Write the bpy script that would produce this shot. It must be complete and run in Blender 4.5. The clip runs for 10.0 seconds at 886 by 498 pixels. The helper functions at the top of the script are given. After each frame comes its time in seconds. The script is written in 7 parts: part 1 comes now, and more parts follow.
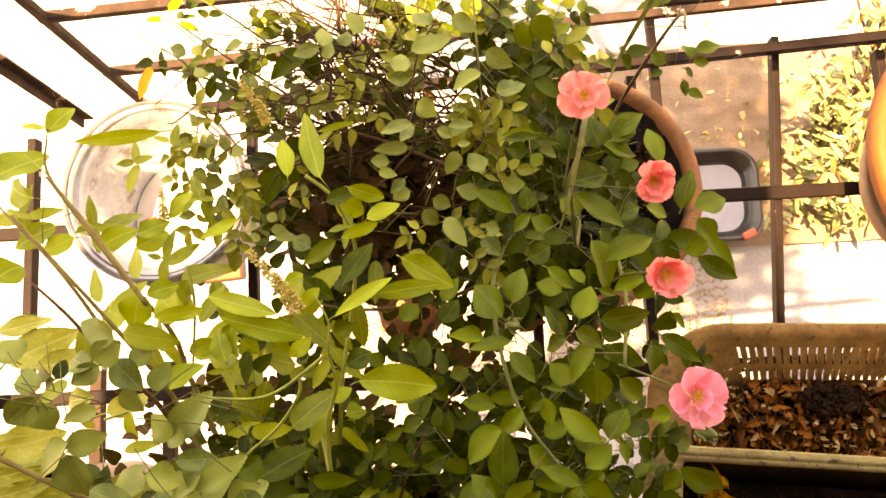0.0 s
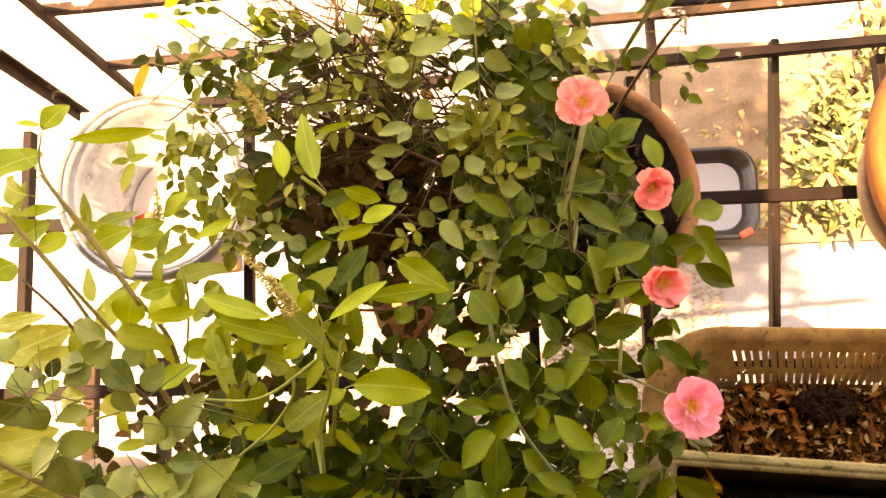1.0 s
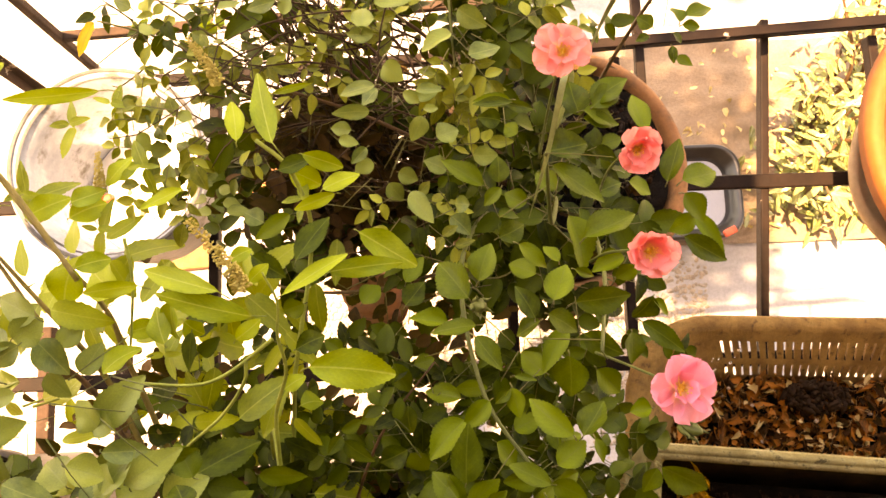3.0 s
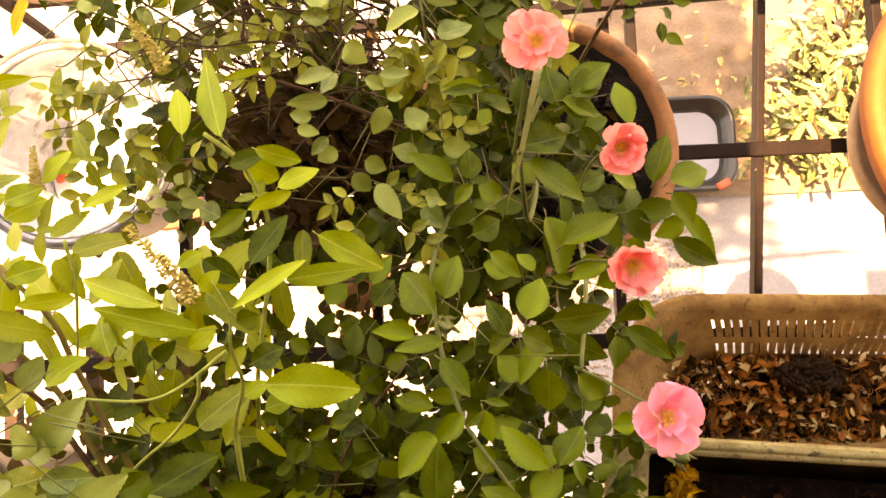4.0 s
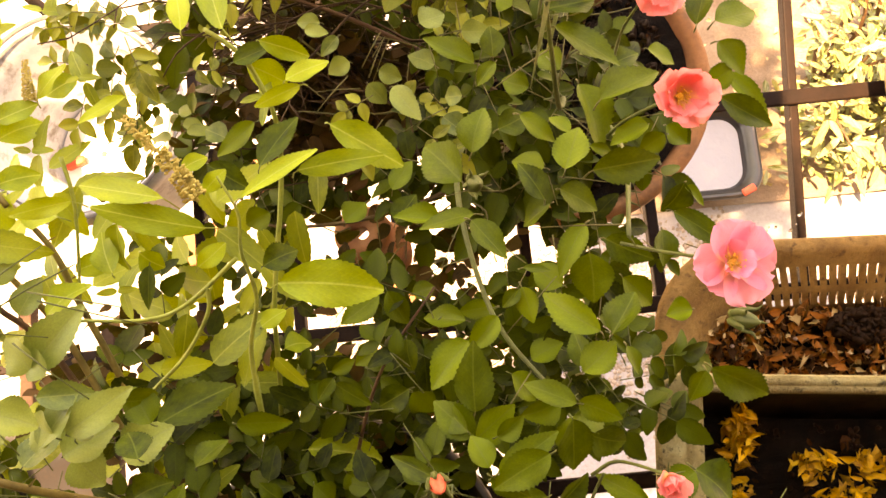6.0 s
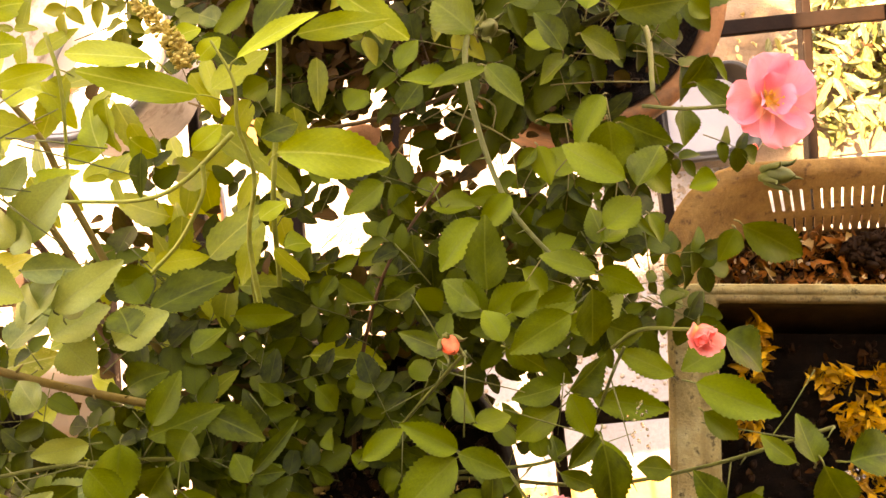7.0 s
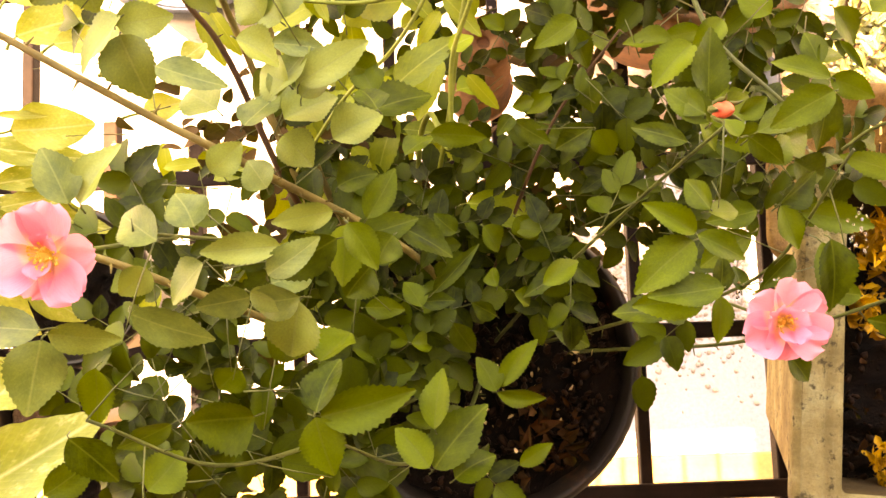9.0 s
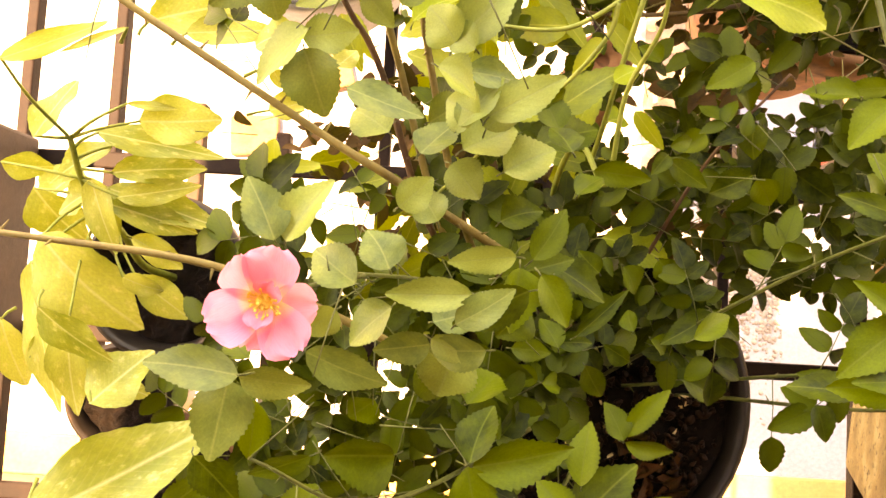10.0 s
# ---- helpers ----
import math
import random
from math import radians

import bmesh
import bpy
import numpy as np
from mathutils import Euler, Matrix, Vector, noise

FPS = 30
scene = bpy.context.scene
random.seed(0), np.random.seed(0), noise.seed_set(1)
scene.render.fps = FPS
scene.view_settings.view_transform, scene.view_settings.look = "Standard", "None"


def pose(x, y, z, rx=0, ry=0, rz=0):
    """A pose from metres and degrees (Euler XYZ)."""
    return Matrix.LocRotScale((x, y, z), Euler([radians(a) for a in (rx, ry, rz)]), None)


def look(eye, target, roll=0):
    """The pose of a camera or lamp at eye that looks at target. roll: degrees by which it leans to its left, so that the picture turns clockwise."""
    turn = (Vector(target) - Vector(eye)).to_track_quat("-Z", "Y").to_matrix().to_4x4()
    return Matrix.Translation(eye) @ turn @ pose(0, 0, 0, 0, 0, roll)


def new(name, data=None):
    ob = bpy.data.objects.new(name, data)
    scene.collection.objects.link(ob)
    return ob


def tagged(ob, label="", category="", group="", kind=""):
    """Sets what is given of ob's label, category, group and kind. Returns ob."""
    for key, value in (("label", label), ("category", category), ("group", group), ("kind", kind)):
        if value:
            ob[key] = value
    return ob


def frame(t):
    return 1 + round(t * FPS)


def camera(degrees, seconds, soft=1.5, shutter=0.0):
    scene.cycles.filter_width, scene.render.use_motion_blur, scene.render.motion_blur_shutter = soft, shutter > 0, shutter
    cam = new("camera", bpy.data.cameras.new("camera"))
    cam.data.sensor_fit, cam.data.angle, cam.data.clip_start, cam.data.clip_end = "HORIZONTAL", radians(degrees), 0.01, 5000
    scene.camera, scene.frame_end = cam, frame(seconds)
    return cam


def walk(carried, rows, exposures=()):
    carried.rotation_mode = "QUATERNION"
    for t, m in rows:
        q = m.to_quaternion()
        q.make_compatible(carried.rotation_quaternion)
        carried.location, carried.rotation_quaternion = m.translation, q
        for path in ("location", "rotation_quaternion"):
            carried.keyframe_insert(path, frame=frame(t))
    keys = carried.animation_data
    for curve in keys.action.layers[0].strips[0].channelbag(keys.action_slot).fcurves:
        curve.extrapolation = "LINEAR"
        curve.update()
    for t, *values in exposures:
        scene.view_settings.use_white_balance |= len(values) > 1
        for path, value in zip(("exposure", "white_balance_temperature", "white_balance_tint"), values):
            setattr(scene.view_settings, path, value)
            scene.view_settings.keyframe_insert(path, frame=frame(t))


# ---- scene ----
cam = camera(56.0, 10.0)
PATH = [
    (0, (0.27, 0.235, 1.009), (0.223, 0.549, -0.966), -11.5),
    (0.5, (0.275, 0.24, 1.011), (0.197, 0.555, -0.962), -16.6),
    (1, (0.271, 0.242, 1.007), (0.23, 0.54, -0.97), -10.1),
    (1.5, (0.276, 0.243, 0.997), (0.214, 0.527, -0.982), -14.1),
    (2, (0.272, 0.24, 0.986), (0.206, 0.512, -0.995), -14.7),
    (2.5, (0.272, 0.233, 0.981), (0.224, 0.52, -0.998), -10.9),
    (2.7, (0.273, 0.228, 0.97), (0.265, 0.53, -1.007), -3.3),
    (3.8, (0.297, 0.258, 0.938), (0.3, 0.481, -1.049), -1.6),
    (4, (0.295, 0.265, 0.923), (0.302, 0.442, -1.069), -0.4),
    (4.5, (0.3, 0.26, 0.911), (0.299, 0.446, -1.08), -3.7),
    (5, (0.304, 0.245, 0.901), (0.279, 0.478, -1.085), -10.5),
    (5.5, (0.299, 0.219, 0.891), (0.262, 0.498, -1.089), -12.2),
    (5.7, (0.294, 0.207, 0.886), (0.259, 0.502, -1.092), -12.1),
    (6.8, (0.278, 0.16, 0.848), (0.216, 0.378, -1.139), -21.6),
    (7, (0.277, 0.15, 0.847), (0.236, 0.367, -1.141), -16.4),
    (7.5, (0.273, 0.12, 0.847), (0.236, 0.321, -1.141), -15.9),
    (8, (0.259, 0.096, 0.851), (0.226, 0.299, -1.137), -15.5),
    (8.5, (0.215, 0.079, 0.859), (0.201, 0.278, -1.131), -9.2),
    (8.7, (0.188, 0.071, 0.861), (0.194, 0.287, -1.128), -2.4),
    (9, (0.165, 0.07, 0.852), (0.153, 0.263, -1.138), -5.8),
    (9.5, (0.127, 0.076, 0.846), (0.089, 0.259, -1.145), -10.7),
    (10, (0.096, 0.097, 0.834), (0.044, 0.256, -1.159), -15.0),
]
EXPOSURES = [(0.0, 3.02, 20500, 30), (5.0, 3.30, 20500, 30), (8.0, 3.72, 20500, 31), (9.2, 3.95, 20000, 31), (10.0, 3.92, 18900, 30)]
walk(cam, [(t, look(eye, target, roll)) for t, eye, target, roll in PATH], exposures=EXPOSURES)

# ---- light ----
world = bpy.data.worlds.new("world")
scene.world = world
world.use_nodes = True
wn = world.node_tree.nodes
sky = wn.new("ShaderNodeTexSky")
sky.sky_type = "NISHITA"
sky.sun_disc = False
SUN_EL, SUN_AZ = 73.9, -78.0  # degrees; azimuth from +y towards +x is positive
sky.sun_elevation = radians(SUN_EL)
sky.sun_rotation = radians(SUN_AZ)
world.node_tree.links.new(sky.outputs[0], wn["Background"].inputs[0])
wn["Background"].inputs[1].default_value = 0.15
sun = new("sun", bpy.data.lights.new("sun", "SUN"))
sun.data.energy = 3.4
sun.data.angle = radians(0.53)
sun.data.color = (1.0, 0.93, 0.82)
sun_dir = Vector((math.sin(radians(SUN_AZ)) * math.cos(radians(SUN_EL)), math.cos(radians(SUN_AZ)) * math.cos(radians(SUN_EL)), math.sin(radians(SUN_EL))))
sun.matrix_world = look(sun_dir * 20, (0, 0, 0))

# ---- materials ----


def nodes_of(name):
    m = bpy.data.materials.new(name)
    m.use_nodes = True
    nt = m.node_tree
    return m, nt, nt.nodes["Principled BSDF"]


def add(nt, kind, **props):
    n = nt.nodes.new(kind)
    for k, v in props.items():
        if k in n.inputs:
            n.inputs[k].default_value = v
    return n


def ramp(nt, fac, stops):
    r = nt.nodes.new("ShaderNodeValToRGB")
    while len(r.color_ramp.elements) < len(stops):
        r.color_ramp.elements.new(0.5)
    for e, (p, c) in zip(r.color_ramp.elements, stops):
        e.position, e.color = p, (*c, 1)
    nt.links.new(fac, r.inputs[0])
    return r.outputs[0]


def noise_fac(nt, scale, detail=4.0, rough=0.6, vec=None):
    n = add(nt, "ShaderNodeTexNoise", Scale=scale, Detail=detail, Roughness=rough)
    if vec is None:
        vec = nt.nodes.new("ShaderNodeTexCoord").outputs["Object"]
    nt.links.new(vec, n.inputs["Vector"])
    return n.outputs["Fac"]


def mix_rgb(nt, fac, a, b, blend="MIX"):
    m = nt.nodes.new("ShaderNodeMix")
    m.data_type, m.blend_type = "RGBA", blend
    for sock, val in ((m.inputs[0], fac), (m.inputs[6], a), (m.inputs[7], b)):
        if isinstance(val, (int, float)):
            sock.default_value = val
        elif isinstance(val, tuple):
            sock.default_value = (*val, 1)
        else:
            nt.links.new(val, sock)
    return m.outputs[2]


def math_node(nt, op, a, b=0.0):
    n = nt.nodes.new("ShaderNodeMath")
    n.operation = op
    for sock, val in ((n.inputs[0], a), (n.inputs[1], b)):
        if isinstance(val, (int, float)):
            sock.default_value = val
        else:
            nt.links.new(val, sock)
    return n.outputs[0]


def bump(nt, bsdf, height, strength=0.3, dist=0.002):
    b = add(nt, "ShaderNodeBump", Strength=strength, Distance=dist)
    nt.links.new(height, b.inputs["Height"])
    nt.links.new(b.outputs[0], bsdf.inputs["Normal"])


def surface(name, stops, scale, rough=0.8, fine=None, bump_s=0.4, bump_d=0.002, stain=None, spec=0.4):
    """A rough surface: colour from broad noise, grain from fine noise, optional stains."""
    m, nt, b = nodes_of(name)
    col = ramp(nt, noise_fac(nt, scale), stops)
    f2 = noise_fac(nt, fine or scale * 7, 6.0, 0.7)
    col = mix_rgb(nt, 0.35, col, ramp(nt, f2, [(0.3, (0.35, 0.35, 0.35)), (0.7, (0.8, 0.8, 0.8))]), "OVERLAY")
    if stain:
        st_scale, st_col, st_lo, st_hi = stain
        sfac = ramp(nt, noise_fac(nt, st_scale, 5.0, 0.65), [(st_lo, (0, 0, 0)), (st_hi, (1, 1, 1))])
        col = mix_rgb(nt, sfac, col, st_col)
    nt.links.new(col, b.inputs["Base Color"])
    b.inputs["Roughness"].default_value = rough
    b.inputs["Specular IOR Level"].default_value = spec
    bump(nt, b, f2, bump_s, bump_d)
    return m


def leaf_material(name, dark, light, vein, rough=0.5, glow=0.35, ribs=7.0, island=False, blotch=None, spec=0.42):
    """A leaf: UV u across, v along. Midrib and side veins, varied greens, light passing through."""
    m, nt, b = nodes_of(name)
    uv = nt.nodes.new("ShaderNodeUVMap").outputs[0]
    sep = nt.nodes.new("ShaderNodeSeparateXYZ")
    nt.links.new(uv, sep.inputs[0])
    u, v = sep.outputs[0], sep.outputs[1]
    au = math_node(nt, "ABSOLUTE", math_node(nt, "SUBTRACT", u, 0.5))
    rib = math_node(nt, "SINE", math_node(nt, "MULTIPLY", math_node(nt, "SUBTRACT", v, math_node(nt, "MULTIPLY", au, 0.75)), ribs * 6.2832))
    rim = ramp(nt, au, [(0.30, (0, 0, 0)), (0.5, (0.5, 0.5, 0.5))])
    ribfac = ramp(nt, rib, [(0.8, (0, 0, 0)), (1.0, (0.55, 0.55, 0.55))])
    mid = ramp(nt, au, [(0.0, (0.9, 0.9, 0.9)), (0.034, (0, 0, 0))])
    if island:
        rnd = nt.nodes.new("ShaderNodeNewGeometry").outputs["Random Per Island"]
    else:
        rnd = nt.nodes.new("ShaderNodeObjectInfo").outputs["Random"]
    base = mix_rgb(nt, ramp(nt, rnd, [(0.12, (0, 0, 0)), (0.88, (1, 1, 1))]), dark, light)
    patch = noise_fac(nt, 2.6, 3.0, 0.6, vec=uv)
    base = mix_rgb(nt, ramp(nt, patch, [(0.35, (0, 0, 0)), (0.75, (0.6, 0.6, 0.6))]), base, light)
    if blotch:
        bf = ramp(nt, noise_fac(nt, 5.0, 4.0, 0.7, vec=uv), [(0.55, (0, 0, 0)), (0.68, (0.8, 0.8, 0.8))])
        base = mix_rgb(nt, bf, base, blotch)
    base = mix_rgb(nt, math_node(nt, "MULTIPLY", ribfac, 0.18), base, vein)
    base = mix_rgb(nt, math_node(nt, "MULTIPLY", mid, 0.9), base, vein)
    base = mix_rgb(nt, rim, base, dark)
    grain = noise_fac(nt, 26.0, 5.0, 0.7, vec=uv)
    base = mix_rgb(nt, 0.45, base, ramp(nt, grain, [(0.3, (0.30, 0.30, 0.30)), (0.7, (0.72, 0.72, 0.72))]), "OVERLAY")
    nt.links.new(base, b.inputs["Base Color"])
    rv = math_node(nt, "ADD", math_node(nt, "MULTIPLY", patch, 0.3), rough - 0.15)
    nt.links.new(rv, b.inputs["Roughness"])
    b.inputs["Specular IOR Level"].default_value = spec
    bump(nt, b, math_node(nt, "ADD", math_node(nt, "ADD", rib, math_node(nt, "MULTIPLY", grain, 5.0)), math_node(nt, "MULTIPLY", mid, -6.0)), 0.07, 0.0005)
    tr = nt.nodes.new("ShaderNodeBsdfTranslucent")
    warm = mix_rgb(nt, 0.6, base, (0.34, 0.38, 0.02))
    nt.links.new(warm, tr.inputs["Color"])
    mx = nt.nodes.new("ShaderNodeMixShader")
    mx.inputs[0].default_value = glow
    nt.links.new(b.outputs[0], mx.inputs[1])
    nt.links.new(tr.outputs[0], mx.inputs[2])
    nt.links.new(mx.outputs[0], nt.nodes["Material Output"].inputs[0])
    return m


def petal_material(name, edge, throat):
    m, nt, b = nodes_of(name)
    uv = nt.nodes.new("ShaderNodeUVMap").outputs[0]
    sep = nt.nodes.new("ShaderNodeSeparateXYZ")
    nt.links.new(uv, sep.inputs[0])
    col = ramp(nt, sep.outputs[1], [(0.0, throat), (0.16, throat), (0.40, edge), (1.0, tuple(min(1, c * 1.1) for c in edge))])
    streak = add(nt, "ShaderNodeTexNoise", Scale=9.0, Detail=3.0)
    mp = add(nt, "ShaderNodeMapping", Scale=(6.0, 0.6, 1.0))
    nt.links.new(uv, mp.inputs[0])
    nt.links.new(mp.outputs[0], streak.inputs["Vector"])
    col = mix_rgb(nt, 0.25, col, ramp(nt, streak.outputs["Fac"], [(0.3, (0.35, 0.35, 0.35)), (0.7, (0.75, 0.75, 0.75))]), "OVERLAY")
    rnd = nt.nodes.new("ShaderNodeObjectInfo").outputs["Random"]
    col = mix_rgb(nt, math_node(nt, "MULTIPLY", rnd, 0.35), col, (0.85, 0.42, 0.40))
    nt.links.new(col, b.inputs["Base Color"])
    b.inputs["Roughness"].default_value = 0.55
    tr = nt.nodes.new("ShaderNodeBsdfTranslucent")
    nt.links.new(col, tr.inputs["Color"])
    mx = nt.nodes.new("ShaderNodeMixShader")
    mx.inputs[0].default_value = 0.4
    nt.links.new(b.outputs[0], mx.inputs[1])
    nt.links.new(tr.outputs[0], mx.inputs[2])
    nt.links.new(mx.outputs[0], nt.nodes["Material Output"].inputs[0])
    return m


# lower rose leaves, their green deepened for the shade down there
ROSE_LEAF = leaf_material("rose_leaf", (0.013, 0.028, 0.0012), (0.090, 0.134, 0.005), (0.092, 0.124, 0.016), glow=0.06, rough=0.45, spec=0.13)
# the same leaf made pale, sky light and sheen put into its colour
SKYLIT_LEAF = leaf_material("rose_leaf_skylit", (0.058, 0.096, 0.020), (0.195, 0.245, 0.048), (0.18, 0.22, 0.06), glow=0.06, rough=0.42, spec=0.26)
SKYLIT_FILL = leaf_material("rose_leaf_skylit_mass", (0.060, 0.078, 0.009), (0.260, 0.280, 0.036), (0.20, 0.22, 0.05), island=True, glow=0.10, rough=0.45, spec=0.20)
# rose leaf darkened to stand in for shade inside the crown
ROSE_SHADE_FILL = leaf_material("rose_leaf_mass_shaded", (0.004, 0.009, 0.001), (0.052, 0.082, 0.004), (0.04, 0.06, 0.006), island=True, glow=0.05, rough=0.45, spec=0.11)
BASIL_LEAF = leaf_material("basil_leaf", (0.115, 0.185, 0.008), (0.28, 0.36, 0.018), (0.36, 0.42, 0.08), rough=0.5, glow=0.2, ribs=9.0, spec=0.25)
BASIL_FILL = leaf_material("basil_leaf_mass", (0.09, 0.14, 0.006), (0.28, 0.34, 0.018), (0.34, 0.38, 0.06), rough=0.5, glow=0.2, ribs=9.0, island=True)
CANE_LEAF = leaf_material("broad_leaf", (0.15, 0.205, 0.024), (0.47, 0.49, 0.11), (0.54, 0.54, 0.24), rough=0.42, glow=0.22, ribs=14.0, blotch=(0.58, 0.54, 0.20), spec=0.35)
TREE_LEAF = leaf_material("shrub_leaf", (0.030, 0.042, 0.008), (0.34, 0.34, 0.14), (0.36, 0.36, 0.16), rough=0.28, glow=0.1, island=True, spec=0.6)
DRY_LEAF = leaf_material("dry_leaf", (0.032, 0.008, 0.002), (0.48, 0.165, 0.034), (0.25, 0.10, 0.03), rough=0.7, glow=0.1, island=True, spec=0.2)
POT_LITTER = leaf_material("pot_litter", (0.008, 0.003, 0.001), (0.070, 0.028, 0.011), (0.08, 0.033, 0.013), rough=0.75, glow=0.05, island=True, spec=0.06)
STRAW_LEAF = leaf_material("straw_leaf", (0.40, 0.27, 0.12), (0.72, 0.56, 0.30), (0.50, 0.38, 0.20), rough=0.8, glow=0.1, island=True)
# near-black brown for dry growth and the deep shade round it
DEAD_SHADE_LEAF = leaf_material("dead_shade_leaf", (0.010, 0.005, 0.002), (0.085, 0.042, 0.014), (0.05, 0.03, 0.01), rough=0.8, glow=0.05, island=True, spec=0.15)
YELLOW_LEAF = leaf_material("fallen_yellow_petals", (0.22, 0.085, 0.008), (0.90, 0.50, 0.030), (0.45, 0.2, 0.02), rough=0.7, glow=0.2, island=True)
PETAL = petal_material("petal", (0.95, 0.30, 0.44), (0.96, 0.68, 0.36))
PETAL_DEEP = petal_material("petal_coral", (0.92, 0.30, 0.29), (0.95, 0.62, 0.30))
STAMEN = surface("stamen", [(0.3, (0.80, 0.48, 0.06)), (0.7, (0.92, 0.68, 0.18))], 300, 0.7)
GREEN_STEM = surface("green_stem", [(0.3, (0.036, 0.050, 0.007)), (0.7, (0.085, 0.100, 0.018))], 60, 0.55, bump_s=0.2)
BLADE = surface("grass_blade", [(0.3, (0.15, 0.19, 0.05)), (0.7, (0.30, 0.33, 0.14))], 60, 0.5, bump_s=0.2)
BASIL_STEM = surface("basil_stem", [(0.3, (0.13, 0.17, 0.025)), (0.7, (0.25, 0.29, 0.05))], 60, 0.6, bump_s=0.2)
BUD_RED = surface("bud_petal", [(0.3, (0.70, 0.075, 0.045)), (0.7, (0.82, 0.17, 0.09))], 160, 0.7, bump_s=0.1, spec=0.2)
BROWN_STEM = surface("brown_stem", [(0.3, (0.05, 0.022, 0.010)), (0.7, (0.12, 0.06, 0.025))], 60, 0.7)
DRY_TWIG = surface("dry_twig", [(0.3, (0.020, 0.009, 0.004)), (0.7, (0.065, 0.034, 0.014))], 25, 0.7, spec=0.2)
TWIG = surface("fine_twig", [(0.3, (0.045, 0.040, 0.010)), (0.7, (0.13, 0.12, 0.03))], 25, 0.6)
TAN_STEM = surface("tan_cane", [(0.3, (0.11, 0.078, 0.018)), (0.7, (0.23, 0.175, 0.048))], 40, 0.6)
RED_STEM = surface("red_stem", [(0.3, (0.06, 0.026, 0.012)), (0.7, (0.13, 0.085, 0.03))], 40, 0.6)
TERRACOTTA = surface("terracotta", [(0.25, (0.20, 0.075, 0.030)), (0.75, (0.32, 0.14, 0.060))], 14, 0.85, fine=160, stain=(24, (0.12, 0.06, 0.03), 0.52, 0.68))
BROWN_CLAY = surface("brown_clay", [(0.25, (0.085, 0.036, 0.017)), (0.75, (0.17, 0.078, 0.036))], 14, 0.85, fine=160, stain=(24, (0.05, 0.026, 0.014), 0.52, 0.68))
ORANGE_CLAY = surface("orange_clay", [(0.25, (0.17, 0.050, 0.014)), (0.75, (0.25, 0.080, 0.024))], 10, 0.7, bump_s=0.15, spec=0.25)
SAUCER_CLAY = surface("saucer_clay", [(0.25, (0.30, 0.19, 0.11)), (0.75, (0.42, 0.29, 0.18))], 14, 0.85)
BLACK_PLASTIC = surface("black_plastic", [(0.3, (0.007, 0.005, 0.004)), (0.7, (0.020, 0.014, 0.010))], 18, 0.42, bump_s=0.15, stain=(22, (0.10, 0.055, 0.03), 0.60, 0.75), spec=0.3)
# white plastic greyed for the shade on the bucket's walls; its stains are dirt
WHITE_PLASTIC = surface("white_plastic", [(0.3, (0.25, 0.27, 0.30)), (0.7, (0.37, 0.39, 0.43))], 14, 0.6, fine=120, bump_s=0.2, stain=(34, (0.14, 0.13, 0.12), 0.54, 0.68))
# the same plastic kept white for the sunlit floor of the bucket
LIT_PLASTIC = surface("lit_plastic", [(0.3, (0.78, 0.77, 0.76)), (0.7, (0.86, 0.85, 0.85))], 14, 0.5, bump_s=0.1)
PLANTER_PLASTIC = surface("weathered_plastic", [(0.3, (0.155, 0.078, 0.022)), (0.7, (0.32, 0.185, 0.062))], 30, 0.85, fine=260, bump_s=0.8, stain=(110, (0.10, 0.05, 0.016), 0.56, 0.70))
PLANTER_MOSS = surface("mossy_plastic", [(0.3, (0.13, 0.095, 0.032)), (0.55, (0.25, 0.20, 0.085)), (0.75, (0.38, 0.36, 0.20))], 30, 0.85, fine=260, bump_s=0.9, stain=(120, (0.06, 0.045, 0.015), 0.55, 0.66))
SOIL = surface("potting_soil", [(0.3, (0.003, 0.002, 0.0015)), (0.7, (0.016, 0.008, 0.004))], 70, 0.8, bump_s=1.0, bump_d=0.006, spec=0.15)
SOIL_CRUMB = leaf_material("soil_crumb", (0.003, 0.0015, 0.0007), (0.034, 0.014, 0.005), (0.02, 0.009, 0.004), rough=0.6, glow=0.0, island=True, spec=0.10)
STRAND = surface("plant_fibre", [(0.3, (0.16, 0.08, 0.03)), (0.7, (0.42, 0.27, 0.12))], 90, 0.8)
DIRTY = surface("soil_stain", [(0.3, (0.022, 0.012, 0.005)), (0.7, (0.085, 0.052, 0.020))], 26, 0.9, fine=160, spec=0.15)
IRON = surface("painted_iron", [(0.3, (0.0065, 0.0032, 0.0021)), (0.7, (0.016, 0.0078, 0.0050))], 30, 0.6, bump_s=0.3, stain=(30, (0.45, 0.38, 0.32), 0.68, 0.72), spec=0.12)
IRON_RUST = surface("rusted_iron", [(0.3, (0.030, 0.018, 0.013)), (0.7, (0.068, 0.041, 0.029))], 34, 0.7, bump_s=0.4, stain=(24, (0.50, 0.42, 0.35), 0.59, 0.63), spec=0.12)
CONCRETE = surface("sunlit_concrete", [(0.3, (0.29, 0.278, 0.275)), (0.7, (0.35, 0.338, 0.335))], 3, 0.9, fine=60, bump_s=0.5)
PEBBLE = leaf_material("pebble", (0.16, 0.10, 0.07), (0.58, 0.44, 0.35), (0.3, 0.25, 0.2), rough=0.85, glow=0.0, island=True, spec=0.2)
GARDEN_SOIL = surface("garden_soil", [(0.3, (0.20, 0.135, 0.09)), (0.7, (0.32, 0.225, 0.155))], 5, 0.95, fine=70, bump_s=0.8, bump_d=0.01)
# dark, so that the unseen wall and slab return little light
HOUSE_PAINT = surface("house_paint", [(0.3, (0.15, 0.115, 0.08)), (0.7, (0.21, 0.165, 0.12))], 2, 0.85, fine=50, bump_s=0.2)
